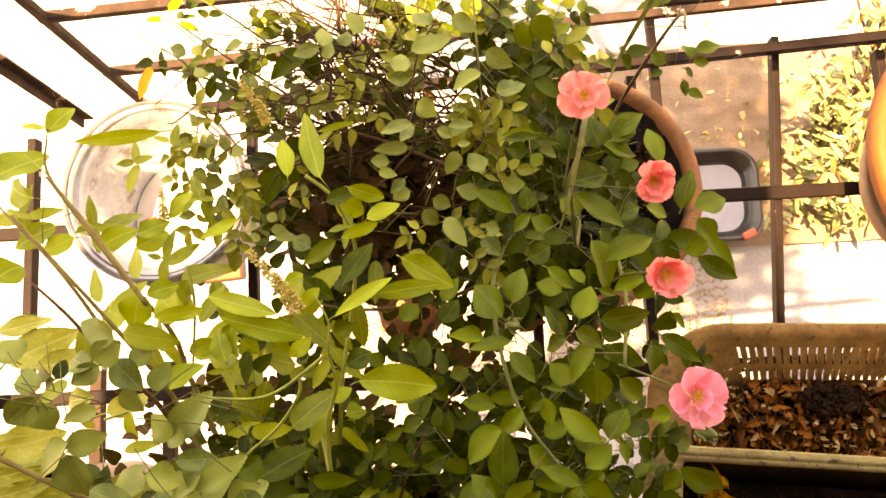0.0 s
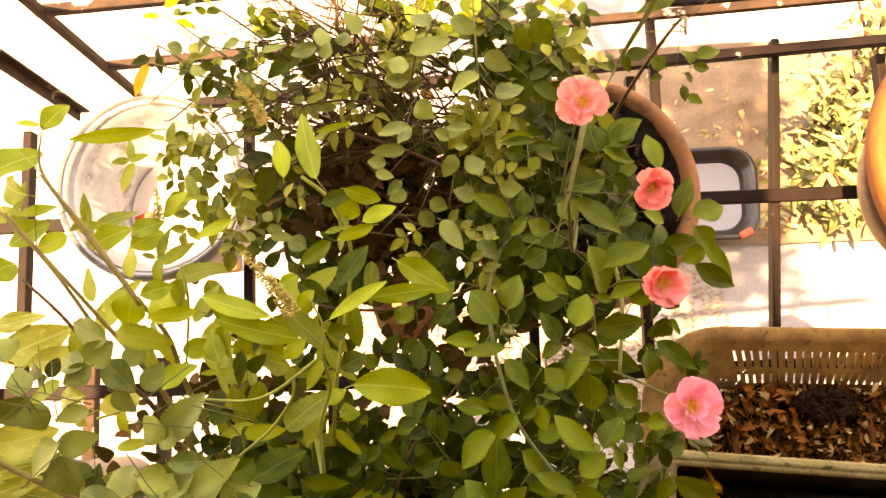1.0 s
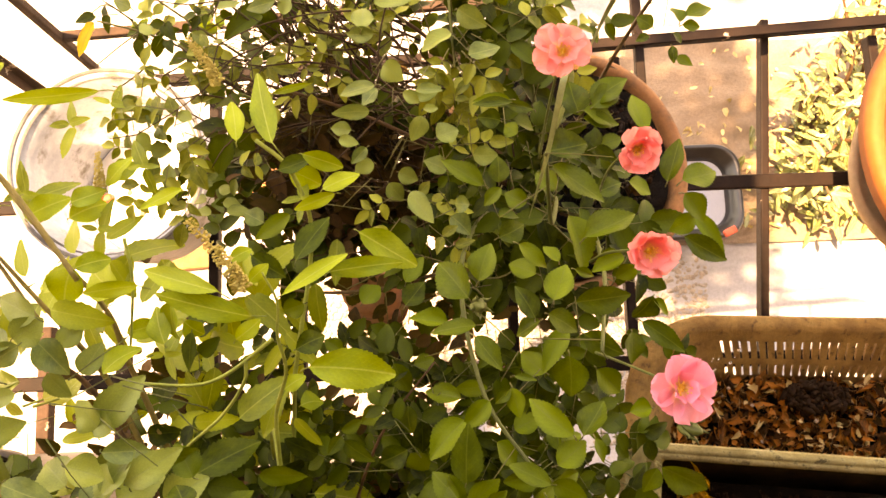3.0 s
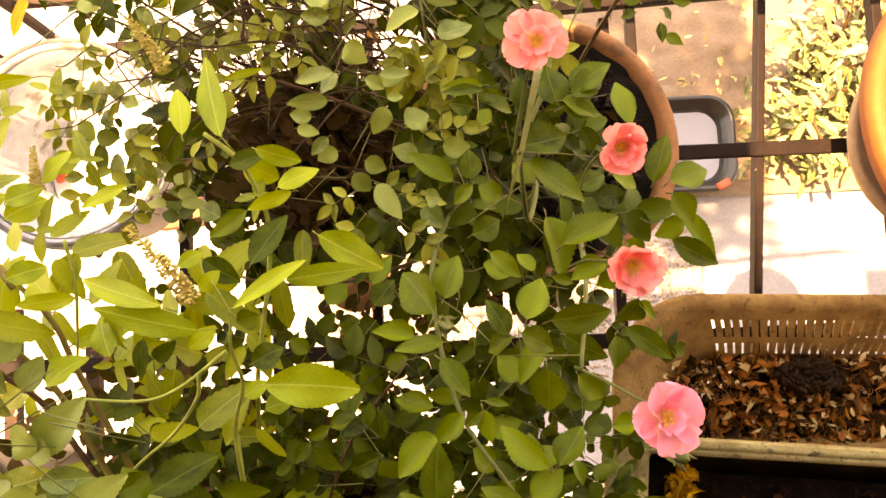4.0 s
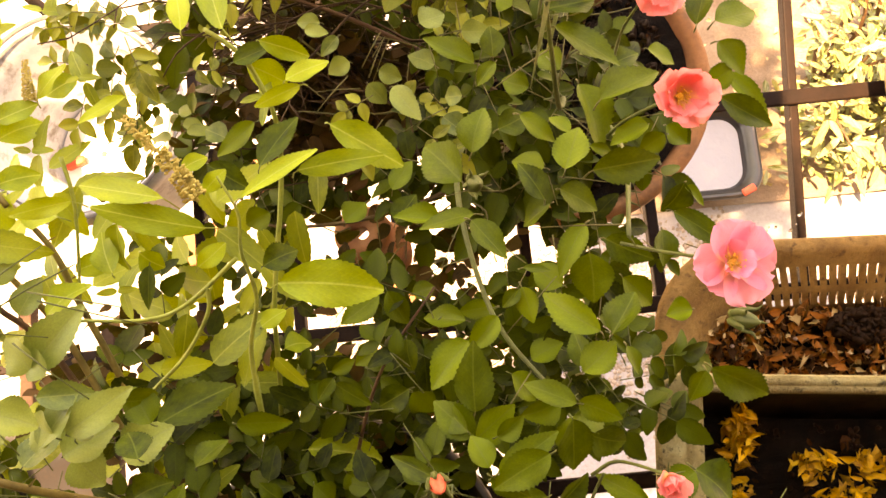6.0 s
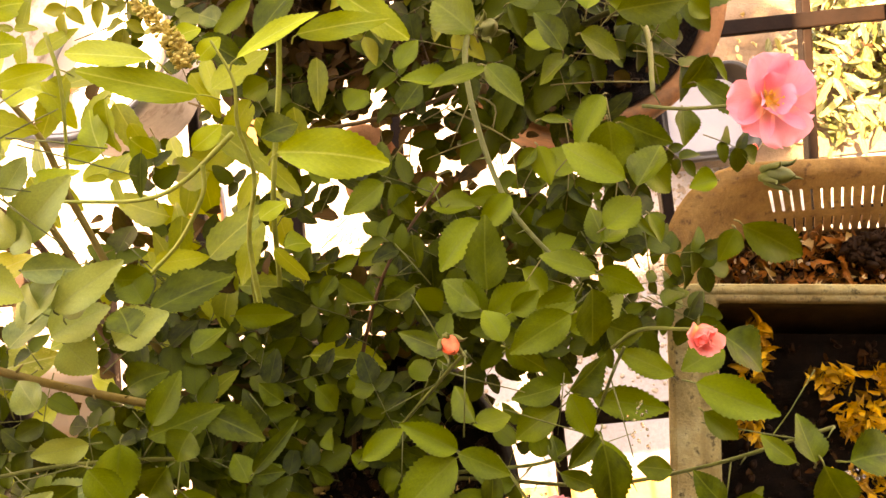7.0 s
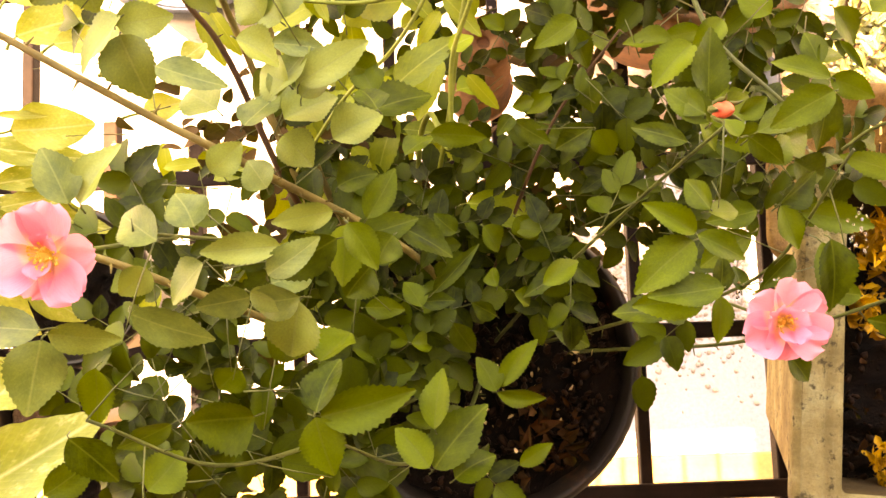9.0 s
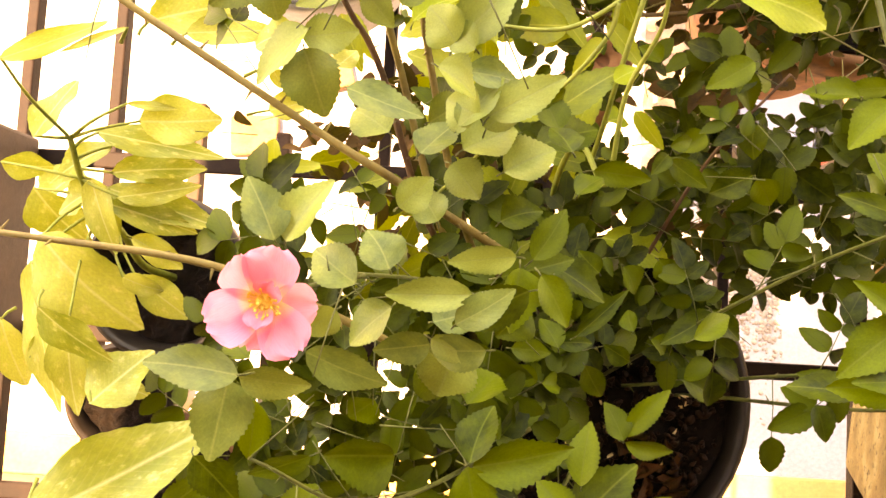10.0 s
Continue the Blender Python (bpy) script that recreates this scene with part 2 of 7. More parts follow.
OCHRE = surface("ochre_ground", [(0.3, (0.50, 0.26, 0.08)), (0.7, (0.58, 0.33, 0.12))], 4, 0.85, fine=50, bump_s=0.3)
DARK_WOOD = surface("dark_wood", [(0.3, (0.018, 0.010, 0.006)), (0.7, (0.045, 0.025, 0.015))], 20, 0.6)
TUB_BLACK = surface("tub_rubber", [(0.3, (0.006, 0.005, 0.004)), (0.7, (0.020, 0.015, 0.012))], 12, 0.28, bump_s=0.2, spec=0.6)
GRIME = surface("grime", [(0.3, (0.035, 0.033, 0.032)), (0.7, (0.15, 0.145, 0.14))], 40, 0.9)
RED_PLASTIC = surface("red_plastic", [(0.3, (0.50, 0.06, 0.03)), (0.7, (0.62, 0.10, 0.05))], 20, 0.5)

WATER, _nt, _b = nodes_of("water")
# pale base colour stands in for the sky mirrored in the tub
_b.inputs["Base Color"].default_value = (0.22, 0.23, 0.25, 1)
_b.inputs["Roughness"].default_value = 0.03
_b.inputs["Specular IOR Level"].default_value = 0.8
bump(_nt, _b, noise_fac(_nt, 16, 3.0), 0.5, 0.012)
DROP, _nt, _b = nodes_of("water_drop")
_b.inputs["Roughness"].default_value = 0.02
_b.inputs["Transmission Weight"].default_value = 1.0
_b.inputs["IOR"].default_value = 1.33

# ---- builders ----


def finish(bm, name, mat, smooth=True):
    me = bpy.data.meshes.new(name)
    bm.to_mesh(me)
    bm.free()
    me.materials.append(mat)
    if smooth:
        for p in me.polygons:
            p.use_smooth = True
    return me


def thing(name, at, label, category, group="", kind=""):
    ob = new(name)
    ob.empty_display_size = 0.02
    ob.matrix_basis = Matrix.Translation(at)
    return tagged(ob, label, category, group, kind)


WORLD_OF = {}


def hold(ob, parent, m=None):
    """Parent ob with its geometry given in world coordinates (or at world pose m)."""
    base = WORLD_OF.get(parent.name, parent.matrix_basis.copy())
    world_m = m if m is not None else Matrix.Identity(4)
    ob.parent = parent
    ob.matrix_basis = base.inverted() @ world_m
    WORLD_OF[ob.name] = world_m
    return ob


def part(name, bm, mat, parent, label="", m=None, smooth=True, kind=""):
    """One mesh under a thing or a part."""
    ob = new(name, finish(bm, name, mat, smooth))
    hold(ob, parent, m)
    return tagged(ob, label, kind=kind)


def part_mesh(name, me, parent, m=None, label="", kind=""):
    ob = new(name, me)
    hold(ob, parent, m)
    return tagged(ob, label, kind=kind)


def single(name, bm, mat, label, category="", group="", kind="", smooth=True):
    """A top-level thing made of one mesh."""
    ob = new(name, finish(bm, name, mat, smooth))
    return tagged(ob, label, category, group, kind)


def box(bm, lo, hi, bevel=0.0, rot=0.0, segs=2):
    """A box from corner to corner, with rounded edges, turned about z at its middle."""
    c = [(a + b) / 2 for a, b in zip(lo, hi)]
    s = [max(abs(b - a), 1e-4) for a, b in zip(lo, hi)]
    m = Matrix.Translation(c) @ Matrix.Rotation(radians(rot), 4, "Z") @ Matrix.Diagonal((*s, 1))
    geo = bmesh.ops.create_cube(bm, size=1, matrix=m)
    if bevel:
        edges = list({e for v in geo["verts"] for e in v.link_edges})
        bmesh.ops.bevel(bm, geom=edges, offset=bevel, segments=segs, affect="EDGES", profile=0.5)
    return bm


def lathe(bm, profile, centre=(0, 0, 0), segs=48, wobble=0.0, seed=1):
    """Turn a profile of (radius, height) about the vertical through centre."""
    rng = random.Random(seed)
    ph = [rng.uniform(0, 6.28) for _ in range(3)]
    rings = []
    for r, h in profile:
        ring = []
        for i in range(segs):
            a = 2 * math.pi * i / segs
            rr = r * (1 + wobble * (math.sin(2 * a + ph[0]) + 0.5 * math.sin(5 * a + ph[1])))
            ring.append(bm.verts.new((centre[0] + rr * math.cos(a), centre[1] + rr * math.sin(a), centre[2] + h)))
        rings.append(ring)
    for a, b in zip(rings, rings[1:]):
        for i in range(segs):
            j = (i + 1) % segs
            bm.faces.new((a[i], a[j], b[j], b[i]))
    return bm, rings


def smooth_path(points, steps=6):
    """A Catmull-Rom line through points."""
    pts = [Vector(p) for p in points]
    pts = [pts[0] * 2 - pts[1]] + pts + [pts[-1] * 2 - pts[-2]]
    out = []
    for p0, p1, p2, p3 in zip(pts, pts[1:], pts[2:], pts[3:]):
        for k in range(steps):
            t = k / steps
            out.append(0.5 * ((2 * p1) + (p2 - p0) * t + (2 * p0 - 5 * p1 + 4 * p2 - p3) * t * t + (3 * p1 - p0 - 3 * p2 + p3) * t ** 3))
    out.append(pts[-2])
    return out


def tube(bm, pts, r0, r1, sides=6):
    """A tapered round stem along pts."""
    prev = None
    n = len(pts)
    for i, p in enumerate(pts):
        d = (pts[min(i + 1, n - 1)] - pts[max(i - 1, 0)]).normalized()
        u = d.orthogonal().normalized() if prev is None else (prev[1] - d * prev[1].dot(d)).normalized()
        w = d.cross(u)
        r = r0 + (r1 - r0) * i / max(n - 1, 1)
        ring = [bm.verts.new(p + (u * math.cos(a) + w * math.sin(a)) * r) for a in (2 * math.pi * k / sides for k in range(sides))]
        if prev:
            for k in range(sides):
                j = (k + 1) % sides
                bm.faces.new((prev[0][k], prev[0][j], ring[j], ring[k]))
        else:
            bm.faces.new(ring[::-1])
        prev = (ring, u)
    bm.faces.new(prev[0])
    return bm


def leaf_arrays(width, n=9, fold=0.18, bend=0.12, teeth=0.05, point=1.0, seed=0, wave=0.0):
    """A leaf of length 1 along +x: vertices, faces and UVs. width is across; teeth is the notch of its edge."""
    rng = random.Random(seed)
    verts, faces, uvs = [], [], []
    for i in range(n + 1):
        v = i / n
        w = width / 2 * 2.45 * v ** 0.52 * (1 - v) ** (0.50 + 0.42 * point) if 0 < v < 1 else 0.0
        side_wave = wave * math.sin(v * 9 + seed)
        for s in (-1, 0, 1):
            ww = w * (1 + (teeth if i % 2 else -teeth) + rng.uniform(-0.012, 0.012))
            y = s * ww
            x = v + (0.012 if s and i % 2 else 0.0)
            z = abs(y) * fold * (1.2 - v * 0.4) - bend * v * v + (side_wave * abs(s) * width * (1 if s > 0 else -1))
            verts.append((x, y, z))
            uvs.append((0.5 + 0.5 * s * (w * 2 / width if width else 0), v))
    for i in range(n):
        a = 3 * i
        faces += [(a, a + 3, a + 4, a + 1), (a + 1, a + 4, a + 5, a + 2)]
    return verts, faces, uvs


def leaf_mesh(name, arrays, mat):
    verts, faces, uvs = arrays
    me = bpy.data.meshes.new(name)
    me.from_pydata(verts, [], faces)
    layer = me.uv_layers.new(name="UVMap")
    for lp in me.loops:
        layer.data[lp.index].uv = uvs[lp.vertex_index]
    for p in me.polygons:
        p.use_smooth = True
    me.materials.append(mat)
    return me


def mass(name, arrays_list, mats, material, parent, label="", kind="stuff"):
    """Many leaves joined into one mesh; mats are world poses."""
    V, F, U = [], [], []
    base = 0
    for k, m in enumerate(mats):
        verts, faces, uvs = arrays_list[k % len(arrays_list)]
        arr = np.array(verts)
        mm = np.array(m)
        V.append(arr @ mm[:3, :3].T + mm[:3, 3])
        F += [tuple(i + base for i in f) for f in faces]
        U += uvs
        base += len(verts)
    me = bpy.data.meshes.new(name)
    me.from_pydata(np.concatenate(V).tolist(), [], F)
    layer = me.uv_layers.new(name="UVMap")
    loop_v = np.empty(len(me.loops), dtype=np.int32)
    me.loops.foreach_get("vertex_index", loop_v)
    layer.data.foreach_set("uv", np.array(U, dtype=np.float32)[loop_v].ravel())
    for p in me.polygons:
        p.use_smooth = True
    me.materials.append(material)
    ob = new(name, me)
    if parent is not None:
        hold(ob, parent)
    return tagged(ob, label, kind=kind)


def blade_arrays(peak=0.8, full=0.8, n=24, fold=0.3, bend=0.3, teeth=0.05, seed=0, wave=0.06):
    """A toothed ovate leaf of length 1 and width 1 along +x: widest where v ** peak is one half, rounder as full falls."""
    rng = random.Random(seed)
    verts, faces, uvs = [], [], []
    lean = rng.uniform(-0.05, 0.05)
    for i in range(n + 1):
        v = i / n
        h = 0.5 * max(math.sin(math.pi * v ** peak), 0.0) ** full * (1 - 0.28 * v ** 3)
        for s in (-1, -0.5, 0, 0.5, 1):
            edge = abs(s) == 1
            w = h * (1 + ((teeth if i % 2 else -teeth) + rng.uniform(-0.02, 0.02) if edge else 0.0))
            x = v + (0.014 if edge and i % 2 else 0.0)
            y = s * w + lean * math.sin(math.pi * v)
            ripple = wave * math.sin(v * 8.5 + seed * 1.7 + (1.4 if s > 0 else 0)) * s * s
            z = fold * abs(s * w) * (1.25 - 0.5 * v) - bend * v * v + ripple * h * 2
            verts.append((x, y, z))
            uvs.append((0.5 + s * h, v))
    for i in range(n):
        for k in range(4):
            a = 5 * i + k
            faces.append((a, a + 5, a + 6, a + 1))
    return verts, faces, uvs


ROSE_SHAPES = [leaf_arrays(0.60 + 0.04 * (k % 3), 14, 0.26 + 0.12 * k, 0.08 + 0.10 * k, 0.045, 0.85, k, 0.03) for k in range(4)]
BASIL_SHAPES = [leaf_arrays(0.36 + 0.05 * k, 18, 0.20, 0.10 + 0.1 * k, 0.045, 0.75, 10 + k, 0.05) for k in range(3)]
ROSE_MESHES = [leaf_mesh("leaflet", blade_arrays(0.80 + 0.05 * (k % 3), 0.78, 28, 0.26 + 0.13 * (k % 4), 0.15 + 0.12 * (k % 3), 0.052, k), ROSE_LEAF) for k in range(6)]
SKYLIT_MESHES = [leaf_mesh("leaflet", blade_arrays(0.78 + 0.05 * (k % 3), 0.72, 28, 0.20 + 0.12 * (k % 3), 0.15 + 0.10 * (k % 3), 0.035, 40 + k), SKYLIT_LEAF) for k in range(4)]
BASIL_MESHES = [leaf_mesh("basil_leaf", blade_arrays(0.90 + 0.06 * k, 0.66, 34, 0.12 + 0.08 * k, 0.2 + 0.15 * k, 0.022, 20 + k, 0.10), BASIL_LEAF) for k in range(4)]
SKYLIT_SHAPES = []
for k in range(4):
    verts, faces, uvs = blade_arrays(0.76 + 0.05 * k, 0.80, 10, 0.22 + 0.1 * k, 0.2 + 0.1 * k, 0.0, 60 + k)
    SKYLIT_SHAPES.append(([(x, y * (0.50 + 0.04 * k), z * 0.6) for x, y, z in verts], faces, uvs))
RNG = random.Random(7)


BLOOMS = [Vector(c) for c in ((0.341, 0.386, 0.569), (0.383, 0.345, 0.532), (0.377, 0.286, 0.564), (0.388, 0.221, 0.563), (0.301, 0.068, 0.507), (0.039, 0.098, 0.593), (0.356, 0.144, 0.556), (0.270, 0.148, 0.545))]

# the three long canes that arch out over the bucket, clear of other leaves
LONG_CANES = [
    [(0.071, 0.237, 0.400), (0.065, 0.276, 0.430), (0.043, 0.310, 0.450), (0.016, 0.351, 0.465), (-0.005, 0.383, 0.475)],
    [(0.055, 0.232, 0.400), (0.046, 0.258, 0.430), (0.030, 0.284, 0.450), (0.002, 0.321, 0.465), (-0.028, 0.358, 0.475)],
    [(0.047, 0.224, 0.400), (0.032, 0.247, 0.425), (0.017, 0.270, 0.445), (0.003, 0.292, 0.460), (-0.017, 0.314, 0.470)],
]
CANE_POINTS = [Vector(a).lerp(Vector(c), k / 4) for line in LONG_CANES for a, c in zip(line[:-1], line[1:]) for k in range(5)]


class Bush:
    """A plant: its Empty, the single leaves under it, and the poses of the leaves in its mass."""

    def __init__(self, ob, meshes, shapes, leaf_name, fill_mat):
        self.ob, self.meshes, self.shapes, self.leaf_name, self.fill_mat = ob, meshes, shapes, leaf_name, fill_mat
        self.fill, self.count = [], 0
        self.roof, self.skylit = 0.0, None
        self.twigs = bmesh.new()
        self.twig_count = 0

    def pose_of(self, at, heading, length, pitch=0.0, roll=0.0):
        return Matrix.Translation(at) @ Matrix.Rotation(radians(heading), 4, "Z") @ Matrix.Rotation(radians(-pitch), 4, "Y") @ Matrix.Rotation(radians(roll), 4, "X") @ Matrix.Scale(length, 4)

    def put(self, at, heading, length, pitch=0.0, roll=0.0):
        p = Vector(at)
        if self.roof and p.z > self.roof + max(0.0, p.y - 0.42) * 0.9:
            return
        if any((p - c).xy.length < 0.032 and p.z > c.z - 0.03 for c in BLOOMS):
            return
        if p.z < 0.46 and any((p - c).xy.length < 0.017 and p.z > c.z - 0.012 for c in CANE_POINTS):
            return
        # the dark hollow behind the middle of the bush
        if p.z > 0.29 and ((p.x - 0.215) / 0.060) ** 2 + ((p.y - 0.385) / 0.045) ** 2 < 1:
            return
        # the open space between the two pots, under the long canes
        if p.z < 0.556 and p.x < 0.050 + 0.2 * (p.z - 0.28) and abs(p.y - 0.245 + 0.30 * (p.z - 0.28)) < 0.04:
            return
        # the near rim of the black pot stays open
        if p.z < 0.38 and ((p.x - 0.268) / 0.030) ** 2 + ((p.y - 0.072) / 0.036) ** 2 < 1:
            return
        # the clear space over the narrow clay pot
        if 0.17 < p.z < 0.42 and ((p.x - 0.213) / 0.026) ** 2 + ((p.y - 0.300) / 0.026) ** 2 < 1:
            return
        # a gap towards the yard between the two roses
        if p.z < 0.40 and ((p.x - 0.208) / 0.018) ** 2 + ((p.y - 0.222) / 0.034) ** 2 < 1:
            return
        self.fill.append(self.pose_of(at, heading, length, pitch, roll))

    def twig(self, pts, r0, r1):
        tube(self.twigs, [Vector(p) for p in pts], r0, r1, 5)
        self.twig_count += 1

    def done(self, label, twig_mat):
        if self.fill:
            mass("foliage", self.shapes, self.fill, self.fill_mat, self.ob, label)
        if self.twig_count:
            part("twig", self.twigs, twig_mat, self.ob, kind="stuff")


def leaf(bush, x, y, z, x1, y1, z1, width, roll):
    """One single leaf from its base to its tip, its stalk running back from it."""
    a, d = Vector((x, y, z)), Vector((x1 - x, y1 - y, z1 - z))
    turn = Matrix.Rotation(math.atan2(d.y, d.x), 4, "Z") @ Matrix.Rotation(-math.atan2(d.z, math.hypot(d.x, d.y)), 4, "Y") @ Matrix.Rotation(radians(roll), 4, "X")
    meshes = SKYLIT_MESHES if bush.skylit and bush.skylit(x, y, z) else bush.meshes
    ob = new(bush.leaf_name, meshes[bush.count % len(meshes)])
    bush.count += 1
    hold(ob, bush.ob, Matrix.Translation(a) @ turn @ Matrix.Diagonal((d.length, width, width, 1)))
    bend = Matrix.Rotation(RNG.uniform(-0.5, 0.5), 3, "Z") @ d
    back = a - bend * RNG.uniform(0.07, 0.16)
    back.z -= d.length * RNG.uniform(0.1, 0.3)
    bush.twig([a + d * 0.02, (a + back) / 2 + Vector((0, 0, d.length * 0.05)), back], 0.00032, 0.00042)
    return ob


def drops(bush, x, y, z, heading, length, count, seed):
    """A leaf wet with drops of water."""
    rng = random.Random(seed)
    h = radians(heading)
    wet = leaf(bush, x, y, z, x + length * math.cos(h), y + length * math.sin(h), z - length * 0.06, length * 0.56, 4)
    m = WORLD_OF[wet.name]
    bm = bmesh.new()
    for _ in range(count):
        v, s = rng.uniform(0.15, 0.85), rng.uniform(-0.6, 0.6)
        p = m @ Vector((v, s * 0.42, abs(s) * 0.42 * 0.3 - 0.25 * v * v + 0.02))
        r = rng.uniform(0.0003, 0.0009)
        bmesh.ops.create_icosphere(bm, subdivisions=2, radius=r, matrix=Matrix.Translation(p) @ Matrix.Diagonal((1, 1, 0.6, 1)))
    part("water_drop", bm, DROP, wet, "clear water drops", kind="stuff")


def spray(bush, at, heading, size, pairs=2, pitch=-5.0):
    """A compound leaf: a stalk with pairs of leaflets and one at its end."""
    h = radians(heading)
    d = Vector((math.cos(h), math.sin(h), math.sin(radians(pitch)))).normalized()
    at = Vector(at)
    put = bush.put
    length = size * (0.55 + 0.5 * pairs)
    end = at + d * length
    mid = at + d * length * 0.5 + Vector((0, 0, size * 0.08))
    bush.twig([at, mid, end], 0.0004, 0.00025)
    put(end, heading + RNG.uniform(-12, 12), size * RNG.uniform(0.95, 1.15), pitch + RNG.uniform(-22, 12), RNG.uniform(-25, 25))
    for k in range(pairs):
        p = at + d * length * (0.45 + 0.42 * k)
        for s in (-1, 1):
            put(p, heading + s * RNG.uniform(52, 78), size * RNG.uniform(0.72, 0.98), RNG.uniform(-35, 18), RNG.uniform(-38, 38))


def cane(bush, name, points, r0, r1, mat, leafy=(0.35, 1.0), step=0.03, size=0.024, pairs=2, thorns=True):
    """A stem along points that carries sprays between two fractions of its length."""
    pts = smooth_path(points, 8)
    bm = bmesh.new()
    tube(bm, pts, r0, r1, 7)
    run = 0.0
    total = sum((b - a).length for a, b in zip(pts, pts[1:]))
    nxt, turn = leafy[0] * total, RNG.uniform(0, 360)
    thorn = 0.03
    for a, b in zip(pts, pts[1:]):
        seg = (b - a).length
        run += seg
        f = run / total
        if thorns and run > thorn:
            thorn += RNG.uniform(0.012, 0.03)
            side = (b - a).normalized().orthogonal()
            side.rotate(Matrix.Rotation(RNG.uniform(0, 6.28), 3, (b - a).normalized()))
            r = r0 + (r1 - r0) * f
            tube(bm, [b, b + side * (r + 0.0035) + Vector((0, 0, -0.0015))], r * 0.6, 0.0002, 4)
        while nxt <= run and f <= leafy[1]:
            turn += 137 + RNG.uniform(-25, 25)
            d = (b - a)
            along = math.degrees(math.atan2(d.y, d.x)) if abs(d.x) + abs(d.y) > 1e-5 else turn
            heading = turn if abs(d.z) > 0.7 * d.length else along + (1 if int(turn) % 2 else -1) * RNG.uniform(30, 110)
            spray(bush, b, heading, size * RNG.uniform(0.8, 1.2), pairs, RNG.uniform(-15, 18))
            nxt += step * RNG.uniform(0.7, 1.3)
    return part(name, bm, mat, bush.ob)


def scatter(bush, centre, radii, count, size, pairs=1, lift=0.0):
    """Sprays through an ellipsoid of the crown, thinner towards its outside."""
    for _ in range(count):
        while True:
            q = Vector((RNG.uniform(-1, 1), RNG.uniform(-1, 1), RNG.uniform(-1, 1)))
            if q.length < 1:
                break
        p = Vector((centre[0] + q.x * radii[0], centre[1] + q.y * radii[1], centre[2] + q.z * radii[2]))
        heading = math.degrees(math.atan2(q.y, q.x)) + RNG.uniform(-80, 80)
        spray(bush, p, heading, size * RNG.uniform(0.7, 1.2), pairs, RNG.uniform(-25, 15) + lift)


def petal_mesh(name, width, cup, mat, curl=0.0):
    """A petal of length 1 along +x, cupped upwards, with a rounded, slightly notched rim."""
    nu, nv = 10, 9
    bm = bmesh.new()
    uvl = bm.loops.layers.uv.new("UVMap")
    grid, uv = [], {}
    for j in range(nv + 1):
        v = j / nv
        w = width * (0.22 + 0.78 * math.sin(math.pi * min(1.0, v * 0.62 + 0.06))) / 2
        if v > 0.75:
            w *= 1 - 0.55 * ((v - 0.75) / 0.25) ** 2
        row = []
        for i in range(nu + 1):
            s = -1 + 2 * i / nu
            notch = 0.07 * v * v * (1 - abs(s)) + 0.06 * s * s * v + 0.022 * v * v * math.sin(8 * s + 7 * width + 3 * cup)
            x = v - notch
            z = cup * v * v * 0.7 + 0.22 * s * s * w * 2 + curl * max(0, v - 0.65) ** 2 * -4 + 0.06 * v * math.sin(5 * s + 3 * v + 4 * cup) + 0.045 * v * v * math.sin(6 * s + 5 * width) + 0.02 * v * v * math.sin(13 * s + 2 * cup)
            vert = bm.verts.new((x, s * w, z))
            uv[vert] = ((s + 1) / 2, v)
            row.append(vert)
        grid.append(row)
    for a, b in zip(grid, grid[1:]):
        for i in range(nu):
            f = bm.faces.new((a[i], b[i], b[i + 1], a[i + 1]))
            for lp in f.loops:
                lp[uvl].uv = uv[lp.vert]
    return finish(bm, name, mat)


PETALS = [petal_mesh("petal", 1.08, 0.25, PETAL, 0.3), petal_mesh("petal", 1.0, 0.55, PETAL, 0.1), petal_mesh("petal", 0.95, 0.75, PETAL_DEEP, 0.0), petal_mesh("petal", 1.0, 1.25, PETAL_DEEP, 0.0), petal_mesh("petal", 0.92, 0.30, PETAL, 0.15)]
CORAL_PETALS = [petal_mesh("petal", 0.95, 0.25, PETAL_DEEP, 0.3), petal_mesh("petal", 1.0, 0.55, PETAL_DEEP, 0.1)] + PETALS[2:]


